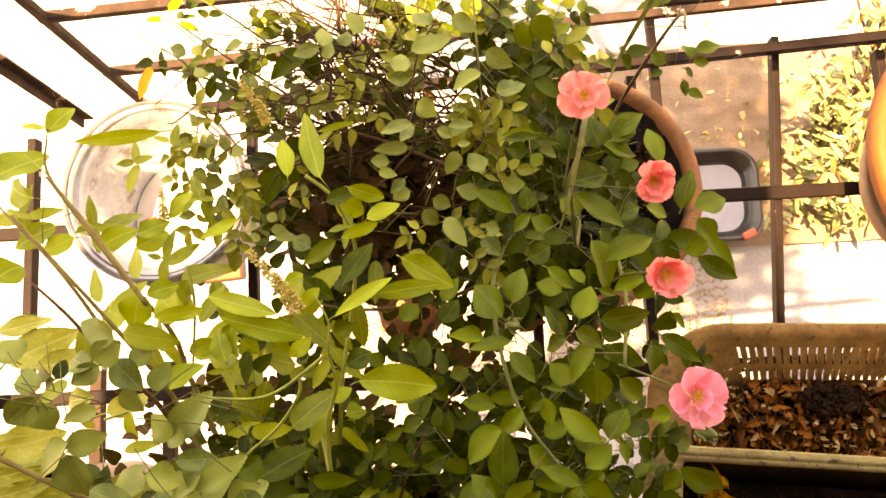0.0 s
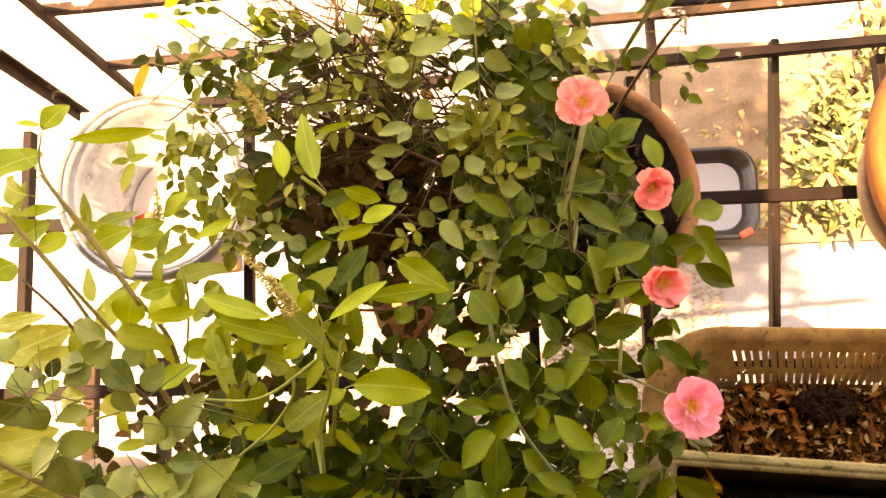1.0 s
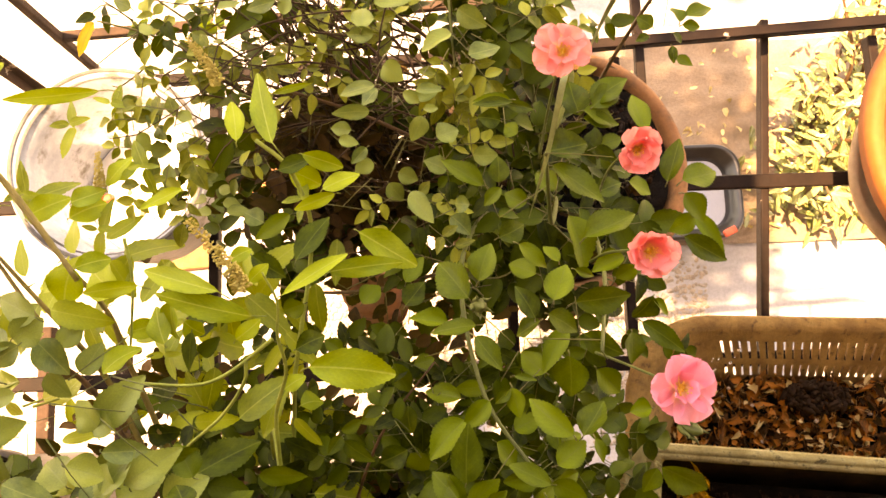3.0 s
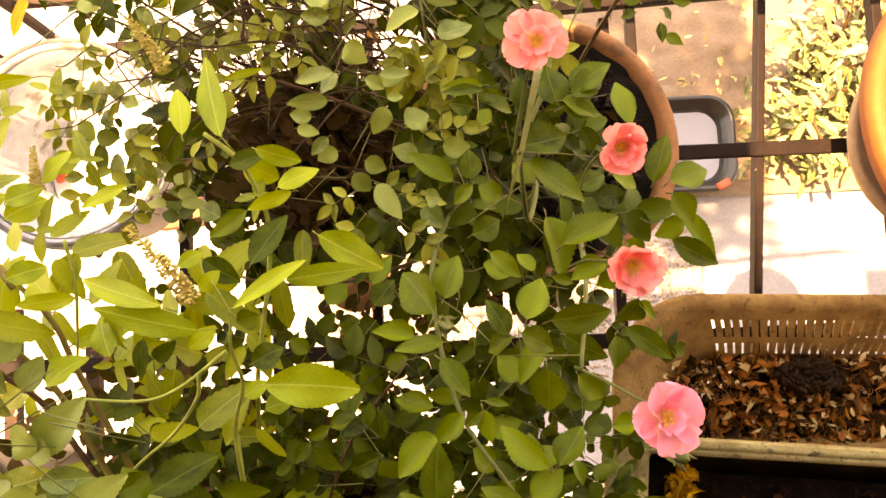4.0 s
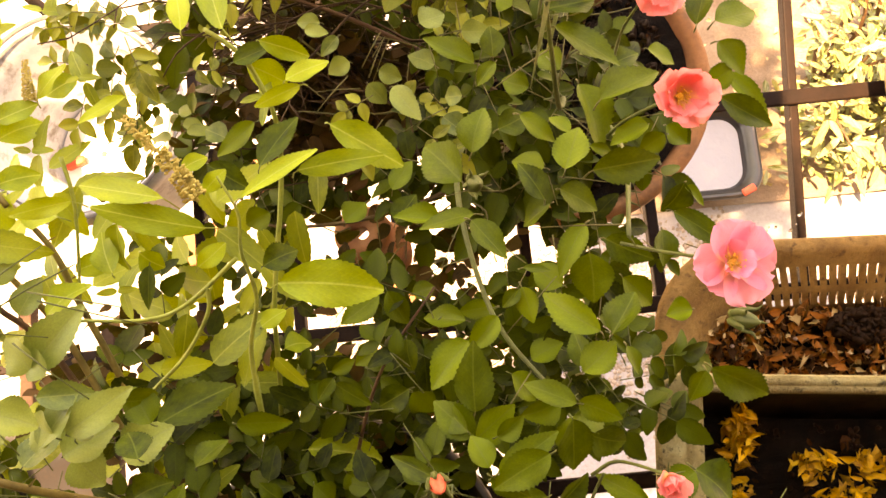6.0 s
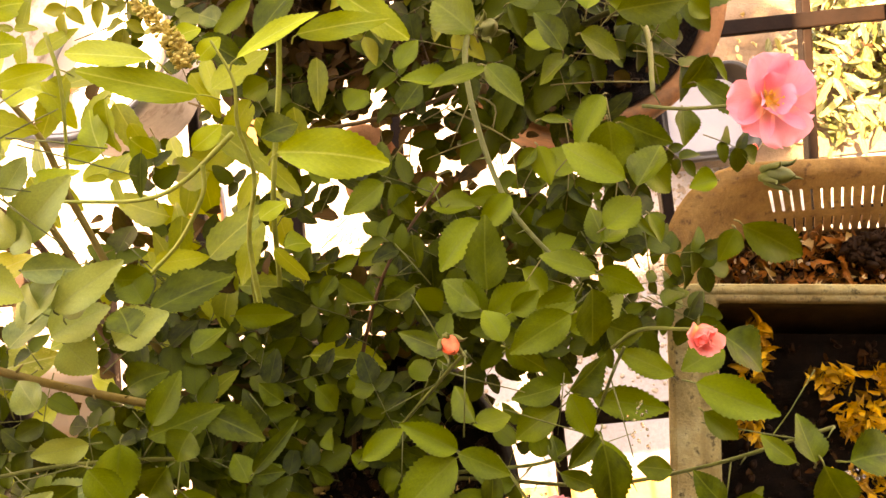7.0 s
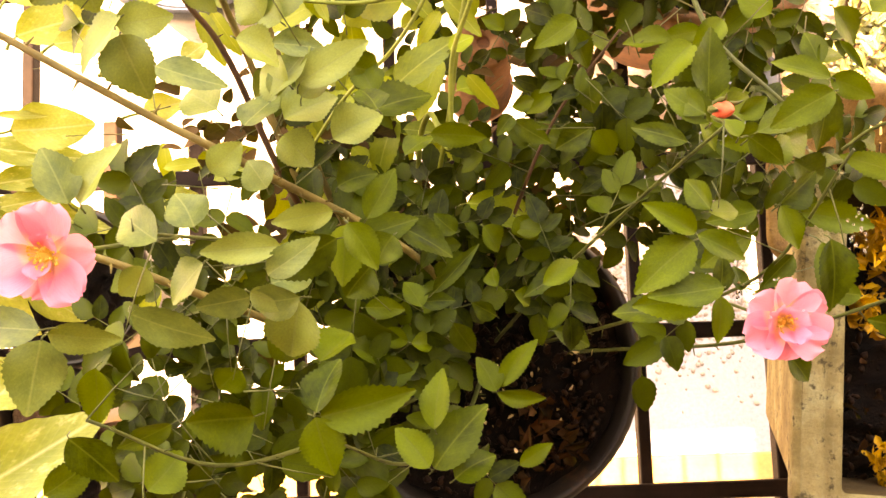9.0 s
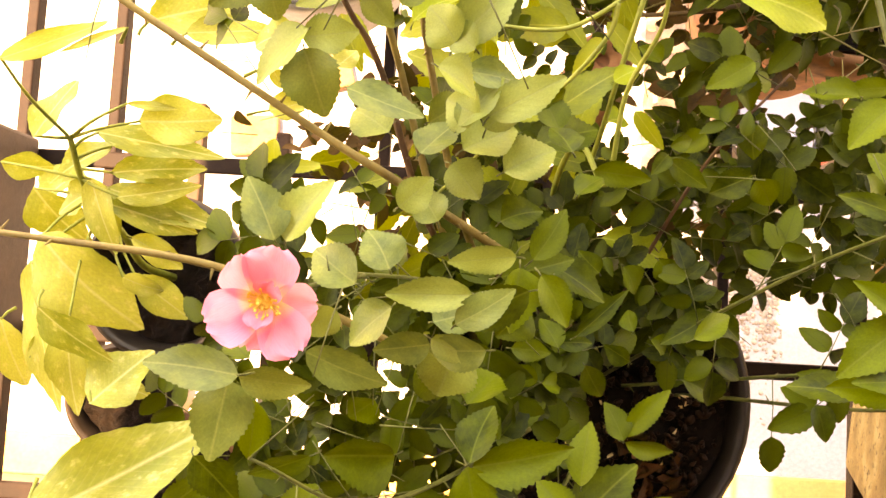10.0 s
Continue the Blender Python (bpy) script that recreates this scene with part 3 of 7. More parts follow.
def flower(bush, at, radius, face, kind=0, seed=0, stem_from=None, coral=False):
    """A rose: rings of petals round a boss of stamens, facing the way given. kind 0 open, 1 cupped, 2 half shut."""
    rng = random.Random(100 + seed)
    zaxis = Vector(face).normalized()
    q = zaxis.to_track_quat("Z", "Y").to_matrix().to_4x4()
    m = Matrix.Translation(at) @ q
    bm = bmesh.new()
    bmesh.ops.create_uvsphere(bm, u_segments=10, v_segments=6, radius=radius * (0.2 if kind == 3 else 0.13), matrix=m @ Matrix.Scale(0.6, 4, (0, 0, 1)))
    if kind != 2:
        for k in range(40 if kind == 3 else 26):
            a, rr = rng.uniform(0, 6.28), radius * rng.uniform(0.08, 0.34 if kind == 3 else 0.26)
            p0 = m @ Vector((rr * 0.4 * math.cos(a), rr * 0.4 * math.sin(a), 0))
            p1 = m @ Vector((rr * math.cos(a), rr * math.sin(a), radius * rng.uniform(0.14, 0.28)))
            tube(bm, [p0, p1], radius * 0.012, radius * 0.008, 4)
            bmesh.ops.create_icosphere(bm, subdivisions=1, radius=radius * 0.030, matrix=Matrix.Translation(p1))
    head = part("flower", bm, STAMEN, bush.ob, "pink open rose bloom with yellow stamens" if kind != 2 else "tight pink rosebud half opened")
    rings = {0: [(6, 1.02, 10, 0), (3, 0.70, 30, 1)], 1: [(6, 1.08, 18, 1), (4, 0.8, 34, 1)], 3: [(6, 1.0, 8, 4), (2, 0.60, 36, 4)], 2: [(5, 0.95, 30, 2), (4, 0.8, 50, 3), (3, 0.55, 66, 3)]}[kind]
    for n, scale, pitch, mesh in rings:
        off = rng.uniform(0, 360)
        for k in range(n):
            pm = m @ Matrix.Rotation(radians(off + 360 * k / n + rng.uniform(-15, 15)), 4, "Z") @ Matrix.Translation((radius * 0.04, 0, -radius * 0.03 * (k % 2))) @ Matrix.Rotation(radians(-(pitch + rng.uniform(-14, 14))), 4, "Y") @ Matrix.Rotation(radians(rng.uniform(-10, 10)), 4, "X") @ Matrix.Scale(radius * scale * rng.uniform(0.84, 1.12), 4)
            part_mesh("petal", (CORAL_PETALS if coral else PETALS)[mesh], head, pm)
    bm = bmesh.new()
    lathe(bm, [(0.0005, -radius * 0.42), (radius * 0.12, -radius * 0.34), (radius * 0.15, -radius * 0.16), (radius * 0.09, -radius * 0.02)], segs=10)
    for k in range(5):
        a = 2 * math.pi * k / 5
        tube(bm, [Vector((radius * 0.1 * math.cos(a), radius * 0.1 * math.sin(a), -radius * 0.08)), Vector((radius * 0.45 * math.cos(a), radius * 0.45 * math.sin(a), -radius * 0.1)), Vector((radius * 0.7 * math.cos(a), radius * 0.7 * math.sin(a), -radius * 0.02))], radius * 0.07, radius * 0.01, 5)
    part("calyx", bm, GREEN_STEM, head, "green sepals under the bloom", m)
    if stem_from is not None:
        foot = Vector(at) - zaxis * radius * 0.4
        s = Vector(stem_from)
        midp = (foot + s) / 2 - zaxis * 0.012
        bm = bmesh.new()
        tube(bm, smooth_path([s, midp, foot], 6), 0.0009, 0.0007, 6)
        part("flower_stalk", bm, GREEN_STEM, bush.ob)
    return head


def bud(bush, at, radius, way, mat, label):
    """A closed bud with its sepals, pointing a way."""
    q = Vector(way).normalized().to_track_quat("Z", "Y").to_matrix().to_4x4()
    m = Matrix.Translation(at) @ q
    bm = bmesh.new()
    lathe(bm, [(0.0004, -radius), (radius * 0.6, -radius * 0.7), (radius * 0.72, 0), (radius * 0.5, radius * 0.9), (radius * 0.15, radius * 1.5), (0.0003, radius * 1.6)], segs=12, wobble=0.04)
    body = part("bud", bm, mat, bush.ob, label, m)
    bm = bmesh.new()
    for k in range(5):
        a = 2 * math.pi * k / 5
        ca, sa = math.cos(a), math.sin(a)
        tube(bm, smooth_path([Vector((radius * 0.45 * ca, radius * 0.45 * sa, -radius * 0.9)), Vector((radius * 0.80 * ca, radius * 0.80 * sa, 0)), Vector((radius * 0.95 * ca, radius * 0.95 * sa, radius * 0.8)), Vector((radius * 1.35 * ca, radius * 1.35 * sa, radius * 1.1))], 3), radius * 0.36, radius * 0.03, 6)
    part("calyx", bm, GREEN_STEM, body, "", m)
    return body


def mound(bm, cx, cy, z, rx, ry, square=2.0, seed=3, amp=0.006, n=26):
    """A lumpy soil surface inside a round (square=2) or box-like outline."""
    rows = []
    for j in range(n + 1):
        row = []
        for i in range(n + 1):
            u, v = -1 + 2 * i / n, -1 + 2 * j / n
            if square <= 2:
                x, y = u * math.sqrt(1 - v * v / 2), v * math.sqrt(1 - u * u / 2)
            else:
                x, y = u, v
            h = noise.noise(Vector((x * 5 + seed, y * 5, seed))) + 0.6 * noise.noise(Vector((x * 14, y * 14 + seed, 2)))
            row.append(bm.verts.new((cx + x * rx, cy + y * ry, z + amp * h)))
        rows.append(row)
    for a, b in zip(rows, rows[1:]):
        for i in range(n):
            bm.faces.new((a[i], a[i + 1], b[i + 1], b[i]))
    return bm


def litter(name, centre, radii, count, size, mat, parent, seed, z, label, square=True, curl=25):
    """Dry leaves and petals lying on soil."""
    rng = random.Random(seed)
    shapes = [leaf_arrays(0.5 + 0.1 * k, 5, 0.3 + 0.3 * k, 0.25 * (k - 1), 0.1, 0.6, seed + k, 0.08) for k in range(4)]
    poses = []
    for _ in range(count):
        while True:
            u, v = rng.uniform(-1, 1), rng.uniform(-1, 1)
            if square or u * u + v * v < 1:
                break
        poses.append(Matrix.Translation((centre[0] + u * radii[0], centre[1] + v * radii[1], z + rng.uniform(0.0, 0.012))) @ Euler((radians(rng.uniform(-curl, curl)), radians(rng.uniform(-curl, curl)), rng.uniform(0, 6.28))).to_matrix().to_4x4() @ Matrix.Diagonal((size * rng.uniform(0.4, 1.6), size * rng.uniform(0.4, 1.3), size * rng.uniform(0.6, 2.2), 1)))
    return mass(name, shapes, poses, mat, parent, label)


def strands(centre, radii, count, parent, seed, z):
    """Loose curled fibres lying on litter."""
    rng = random.Random(seed)
    bm = bmesh.new()
    for _ in range(count):
        p = Vector((centre[0] + rng.uniform(-1, 1) * radii[0], centre[1] + rng.uniform(-1, 1) * radii[1], z + rng.uniform(-0.004, 0.004)))
        a, pts = rng.uniform(0, 6.28), [p]
        turn = rng.uniform(-0.9, 0.9)
        for k in range(4):
            a += turn
            pts.append(pts[-1] + Vector((math.cos(a), math.sin(a), rng.uniform(-0.3, 0.3))) * 0.0032)
        tube(bm, pts, 0.0003, 0.0002, 4)
    return part("fibre", bm, STRAND, parent, "loose pale plant fibres", kind="stuff")


def crumbs(centre, radii, count, size, parent, seed, z, square=False):
    """Clods and chips of wet soil, joined."""
    rng = random.Random(seed)
    base = bmesh.new()
    bmesh.ops.create_icosphere(base, subdivisions=1, radius=1)
    shapes = []
    for k in range(4):
        verts = [tuple(c * rng.uniform(0.6, 1.3) for c in v.co) for v in base.verts]
        shapes.append((verts, [tuple(v.index for v in f.verts) for f in base.faces], [(0.5, 0.5)] * len(verts)))
    base.free()
    poses = []
    while len(poses) < count:
        u, v = rng.uniform(-1, 1), rng.uniform(-1, 1)
        if square or u * u + v * v < 1:
            s = size * rng.uniform(0.3, 1.0) ** 1.5
            poses.append(Matrix.Translation((centre[0] + u * radii[0], centre[1] + v * radii[1], z + rng.uniform(-0.003, 0.006))) @ Euler((rng.uniform(0, 6), rng.uniform(0, 6), rng.uniform(0, 6))).to_matrix().to_4x4() @ Matrix.Diagonal((s * rng.uniform(0.8, 2.2), s, s * 0.6, 1)))
    return mass("soil_litter", shapes, poses, SOIL_CRUMB, parent, "wet black clods and bark chips")


# ---- ground, house ----
GROUND = -2.6
bm = bmesh.new()
box(bm, (-60, -60, GROUND - 0.4), (60, 120, GROUND))
single("ground", bm, CONCRETE, "pale sunlit concrete yard under the balcony", kind="structure", smooth=False)

bm = bmesh.new()
mound(bm, 2.3, 1.20, GROUND + 0.03, 1.5, 0.455, 4, 5, 0.03, 40)
bed = single("garden_bed", bm, GARDEN_SOIL, "brown earth garden bed beside the concrete yard", kind="structure")
# pale litter added as spots of sun on the brown earth
litter("fallen_leaves", (1.45, 1.2), (0.65, 0.40), 130, 0.028, STRAW_LEAF, bed, 71, GROUND + 0.055, "pale leaf litter standing for sun dapples on the earth")
# stones that stand for the concrete's duller, rougher look where shade falls
stones = random.Random(5)
base = bmesh.new()
bmesh.ops.create_icosphere(base, subdivisions=1, radius=1)
pebble_shape = ([tuple(v.co) for v in base.verts], [tuple(v.index for v in f.verts) for f in base.faces], [(0.5, 0.5)] * 12)
base.free()
pebbles = []
for k in range(7000):
    s = stones.uniform(0.004, 0.014)
    x, y = stones.uniform(-0.3, 1.40), stones.gauss(0.33, 0.20)
    pebbles.append(Matrix.Translation((x, y, GROUND + s * 0.2)) @ Euler((0, 0, stones.uniform(0, 6.28))).to_matrix().to_4x4() @ Matrix.Diagonal((s, s * stones.uniform(0.6, 1), s * 0.6, 1)))
gravel = mass("gravel", [pebble_shape], pebbles, PEBBLE, None, "small grey-brown stones standing for shaded concrete texture on the yard")

bm = bmesh.new()
box(bm, (-6, -0.75, GROUND), (6, -0.64, -0.06))
box(bm, (-6, -0.75, -0.06), (-1.1, -0.50, 2.3))
box(bm, (1.5, -0.75, -0.06), (6, -0.50, 2.3))
box(bm, (-1.1, -0.75, 1.9), (1.5, -0.50, 2.3))
# upper wall, added out of view to block the sky behind the plants
box(bm, (-6, -0.75, 2.3), (6, -0.50, 6.5))
single("wall_house", bm, HOUSE_PAINT, "unseen dark brown house wall with the window opening", kind="structure", smooth=False)
bm = bmesh.new()
box(bm, (-6, -4.0, -0.2), (6, -3.8, 2.3))
box(bm, (-6, -3.8, -0.26), (6, -0.75, -0.16))
single("wall_room", bm, HOUSE_PAINT, "plain back wall and floor of the room inside", kind="structure", smooth=False)
bm = bmesh.new()
box(bm, (-6, -4.0, 2.3), (6, -0.752, 2.42))
single("ceiling", bm, HOUSE_PAINT, "plain concrete ceiling of the room inside", kind="structure", smooth=False)
# unseen slab, its outline cut to choose which plants the sun reaches
bm = bmesh.new()
box(bm, (-0.34, -0.135, 1.50), (0.06, 0.575, 1.56))
box(bm, (0.06, -0.135, 1.50), (0.21, 0.61, 1.56))
box(bm, (-0.60, -0.135, 1.50), (-0.34, 0.475, 1.56))
box(bm, (0.21, -0.498, 1.50), (0.92, 0.38, 1.56))
box(bm, (0.92, -0.498, 1.50), (2.6, 0.66, 1.56))
single("sunshade", bm, HOUSE_PAINT, "unseen plain slab added above the window to shade the plants", kind="structure", smooth=False)
# low strip of even ochre on the ground along the wall
bm = bmesh.new()
box(bm, (-6, -0.638, GROUND), (6, -0.47, GROUND + 0.02), 0.008)
single("plinth", bm, OCHRE, "flat ochre strip along the foot of the wall", kind="structure", smooth=False)

# ---- iron grille: floor bars, front railing ----
grille = thing("balcony_grille", (0.2, 0.2, 0.0), "brown painted iron window grille floor and railing with chipped paint", "grille")


def bar(lo, hi, mat=IRON, name="bar", label=""):
    bm = bmesh.new()
    box(bm, lo, hi, 0.0018)
    part(name, bm, mat, grille, label, smooth=False)


for x in (-0.46, -0.37, -0.275, 0.008, 0.11, 0.222, 0.357, 0.495, 0.81, 0.96, 1.10):
    bar((x - 0.006, -0.50, -0.026), (x + 0.006, 0.583 + 0.048 * x, -0.0085), name="floor_bar")
bm = bmesh.new()
box(bm, (-0.005, -0.80, -0.026), (0.005, 0.030, -0.0085), 0.0018)
part("floor_bar", bm, IRON, grille, m=pose(0.679, 0.618, 0, 0, 0, -5.2), smooth=False)
for x, y in ((-0.187, 0.303), (-0.097, 0.276)):
    bar((x - 0.0075, -0.50, -0.026), (x + 0.0075, y, -0.0085), IRON_RUST, "floor_bar")
for y in (-0.43, -0.27, -0.10, 0.06, 0.237, 0.444):
    bar((-0.60, y - 0.0085, -0.0085), (1.25, y + 0.0085, -0.002), name="cross_bar")
for z, mat in ((0.0, IRON), (0.145, IRON_RUST), (0.285, IRON_RUST)):
    bm = bmesh.new()
    w = 0.0065 if z == 0.0 else 0.0048
    box(bm, (-0.69, -w, z - w), (0.69, w, z + w), 0.0012)
    part("rail", bm, mat, grille, "square railing bar with white paint chips", pose(0.575, 0.623, 0, 0, 0, 2.8), smooth=False)
for x, y in ((-0.108, 0.588), (1.20, 0.655)):
    bar((x - 0.0045, y - 0.0045, -0.03), (x + 0.0045, y + 0.0045, 0.62), IRON_RUST, "post")
bar((0.518, 0.52, -0.012), (0.529, 0.700, 0.002), IRON, "tie_bar")
bar((0.518, 0.690, 0.002), (1.20, 0.702, 0.012), IRON, "outer_rail")
bm = bmesh.new()
box(bm, (-0.219, 0.586, -0.03), (-0.216, 0.600, 0.62), 0.001)
box(bm, (-0.216, 0.597, -0.03), (-0.204, 0.600, 0.62), 0.001)
part("corner_post", bm, IRON_RUST, grille, "rusty angle iron corner post", smooth=False)

# ---- pots ----


def pot(name, cx, cy, z0, height, r_base, r_top, lip, lip_h, thick, mat, label, soil_drop, seed, soil_mat=SOIL, wob=0.004):
    """A round pot with a collar at its rim, hollow, with soil inside as a part."""
    ob = thing(name, (cx, cy, z0), label, "plant pot")
    bm = bmesh.new()
    prof = [(0.001, 0.0), (r_base - 0.006, 0.0), (r_base, 0.006), (r_base + (r_top - r_base) * 0.8, height - lip_h), (r_top + lip, height - lip_h + 0.004), (r_top + lip, height - 0.004), (r_top + lip - 0.004, height), (r_top + lip - thick, height), (r_top + lip - thick - 0.003, height - 0.004), (r_base + (r_top - r_base) * 0.8 - thick, height - lip_h), (r_base - thick, 0.012), (0.001, 0.012)]
    lathe(bm, prof, (cx, cy, z0), 56, wob, seed)
    part("body", bm, mat, ob)
    if soil_drop is not None:
        bm = bmesh.new()
        k = min(soil_drop / lip_h, 1.0)
        r = (r_top + lip - thick - 0.003) * (1 - k) + (r_base + (r_top - r_base) * 0.8 - thick) * k - 0.001
        mound(bm, cx, cy, z0 + height - soil_drop, r, r, 2, seed, 0.008)
        part("soil", bm, soil_mat, ob, "dark damp potting soil")
    return ob


pot_a = pot("terracotta_pot", 0.387, 0.410, 0.0, 0.225, 0.080, 0.108, 0.008, 0.03, 0.009, TERRACOTTA, "weathered terracotta pot holding the rose bush", 0.009, 11)
pot_b = pot("black_pot", 0.187, 0.045, 0.0, 0.24, 0.085, 0.111, 0.005, 0.03, 0.005, BLACK_PLASTIC, "black plastic pot with a rose on the grille", 0.016, 12)
crumbs((0.187, 0.045), (0.099, 0.099), 1100, 0.0042, pot_b, 35, 0.226)
crumbs((0.387, 0.410), (0.088, 0.088), 700, 0.0042, pot_a, 36, 0.217)
litter("straw", (0.187, 0.045), (0.085, 0.085), 70, 0.0035, STRAW_LEAF, pot_b, 39, 0.231, "tiny pale specks on the soil", False, 50)
litter("leaf_litter", (0.232, -0.010), (0.028, 0.034), 46, 0.012, POT_LITTER, pot_b, 31, 0.229, "dry brown leaves on the soil", False, 50)
litter("leaf_litter", (0.387, 0.410), (0.085, 0.085), 60, 0.010, POT_LITTER, pot_a, 32, 0.218, "bits of dry leaf on the soil", False)
white_pot = pot("white_bucket", -0.055, 0.452, 0.0, 0.15, 0.082, 0.093, 0.009, 0.02, 0.007, WHITE_PLASTIC, "empty dirty white plastic pot with a ridged rim", None, 13)
for r, z in ((0.0975, 0.1515), (0.0925, 0.146), (0.0870, 0.120)):
    bm = bmesh.new()
    lathe(bm, [(r - 0.0020, z), (r, z + 0.0014), (r + 0.0020, z)], (-0.055, 0.452, 0.0), 56, 0.006, 5)
    part("rim_groove", bm, GRIME, white_pot, "dirty groove round the rim")
bm = bmesh.new()
lathe(bm, [(0.0005, 0.016), (0.072, 0.016), (0.074, 0.013)], (-0.055, 0.452, 0.0), 40)
part("base", bm, LIT_PLASTIC, white_pot, "white inner floor of the pot")
bm = bmesh.new()
box(bm, (-0.122, 0.440, 0.0165), (-0.100, 0.449, 0.024), 0.002, 20)
part("scrap", bm, RED_PLASTIC, white_pot, "scrap of red plastic in the pot")
bm = bmesh.new()
for k in range(22):
    s = stones.uniform(0.002, 0.005)
    bmesh.ops.create_icosphere(bm, subdivisions=1, radius=s, matrix=Matrix.Translation((-0.055 + stones.uniform(-0.04, 0.04), 0.45 + stones.uniform(-0.04, 0.04), 0.014)))
part("grit", bm, PEBBLE, white_pot, kind="stuff")
orange = pot("orange_clay_pot", 0.865, 0.44, 0.03, 0.145, 0.088, 0.152, 0.016, 0.03, 0.012, ORANGE_CLAY, "large orange clay pot standing on a saucer", 0.03, 14, wob=0.0)
bm = bmesh.new()
lathe(bm, [(0.001, 0.0), (0.108, 0.0), (0.120, 0.028), (0.116, 0.032), (0.110, 0.030), (0.104, 0.010), (0.001, 0.008)], (0.865, 0.44, 0.0), 56)
single("saucer", bm, SAUCER_CLAY, "pale clay saucer under the orange pot", "saucer")
pot("black_nursery_pot", -0.135, 0.115, 0.0, 0.20, 0.046, 0.060, 0.004, 0.02, 0.004, BLACK_PLASTIC, "black nursery pot of the broad-leaved plant", 0.03, 15)

pot("black_nursery_pot", -0.198, 0.010, 0.0, 0.11, 0.036, 0.044, 0.004, 0.02, 0.004, BLACK_PLASTIC, "black nursery pot of dark soil beside the clay pot", 0.02, 17)
pot("small_clay_pot", -0.140, -0.058, 0.0, 0.10, 0.042, 0.052, 0.005, 0.025, 0.006, BROWN_CLAY, "small brown clay pot among the plants", 0.016, 16)
upturned = thing("upturned_clay_pot", (0.203, 0.316, 0.0), "narrow terracotta pot upside down between the roses", "plant pot")
bm = bmesh.new()
lathe(bm, [(0.030, 0.002), (0.034, 0.0), (0.035, 0.022), (0.031, 0.024), (0.025, 0.150), (0.022, 0.154), (0.006, 0.153), (0.005, 0.146), (0.019, 0.145), (0.027, 0.024), (0.030, 0.002)], (0.203, 0.316, 0.0), 40, 0.006, 18)
part("body", bm, TERRACOTTA, upturned)

# ---- box planters ----


def rounded_loop(x0, y0, x1, y1, r, segs=8, near=None):
    """Outline of a rounded box; the two corners on the low side may have another radius."""
    pts = []
    q = r if near is None else near
    for cx, cy, a0, r in ((x1 - r, y1 - r, 0, r), (x0 + r, y1 - r, 90, r), (x0 + q, y0 + q, 180, q), (x1 - q, y0 + q, 270, q)):
        for k in range(segs + 1):
            a = radians(a0 + 90 * k / segs)
            pts.append((cx + r * math.cos(a), cy + r * math.sin(a)))
    return pts


def planter(name, x0, y0, x1, y1, h, corner, rim, label, mat, rim_mat, taper=0.012):
    """A long trough: tapered walls, a broad flat rim, soil below the rim."""
    ob = thing(name, ((x0 + x1) / 2, (y0 + y1) / 2, 0.0), label, "planter")
    bm = bmesh.new()

    def loops(specs):
        prev = None
        for d, z in specs:
            ring = [bm.verts.new((x, y, z)) for x, y in rounded_loop(x0 + d, y0 + d * 0.6, x1 - d, y1 - d * (0.4 if z > h - 0.06 else 1.0), max(corner - d, 0.004))]
            if prev:
                for i in range(len(ring)):
                    j = (i + 1) % len(ring)
                    bm.faces.new((prev[i], prev[j], ring[j], ring[i]))
            prev = ring
        return prev

    bd = taper + rim * 0.3
    bottom = [bm.verts.new((x, y, 0.0)) for x, y in rounded_loop(x0 + bd, y0 + bd * 0.6, x1 - bd, y1 - bd, max(corner - bd, 0.004))]
    bm.faces.new(bottom[::-1])
    loops([(taper + rim * 0.3, 0.0), (rim * 0.3, h - 0.02), (0.002, h - 0.018), (0.0, h - 0.006), (0.003, h)])
    part("body", bm, mat, ob)
    bm = bmesh.new()
    loops([(0.003, h + 0.0005), (rim * 0.28, h + 0.002), (rim * 0.50, h + 0.002), (rim * 0.54, h + 0.0006), (rim * 0.62, h + 0.0006), (rim * 0.66, h + 0.002), (rim - 0.003, h), (rim, h - 0.006)])
    part("rim", bm, rim_mat, ob, "broad weathered rim with moss stains")
    bm = bmesh.new()
    loops([(rim, h - 0.006), (rim + 0.006, h - 0.055), (rim + taper, 0.02)])
    part("lining", bm, DIRTY, ob, "soil-stained dark inner wall")
    return ob


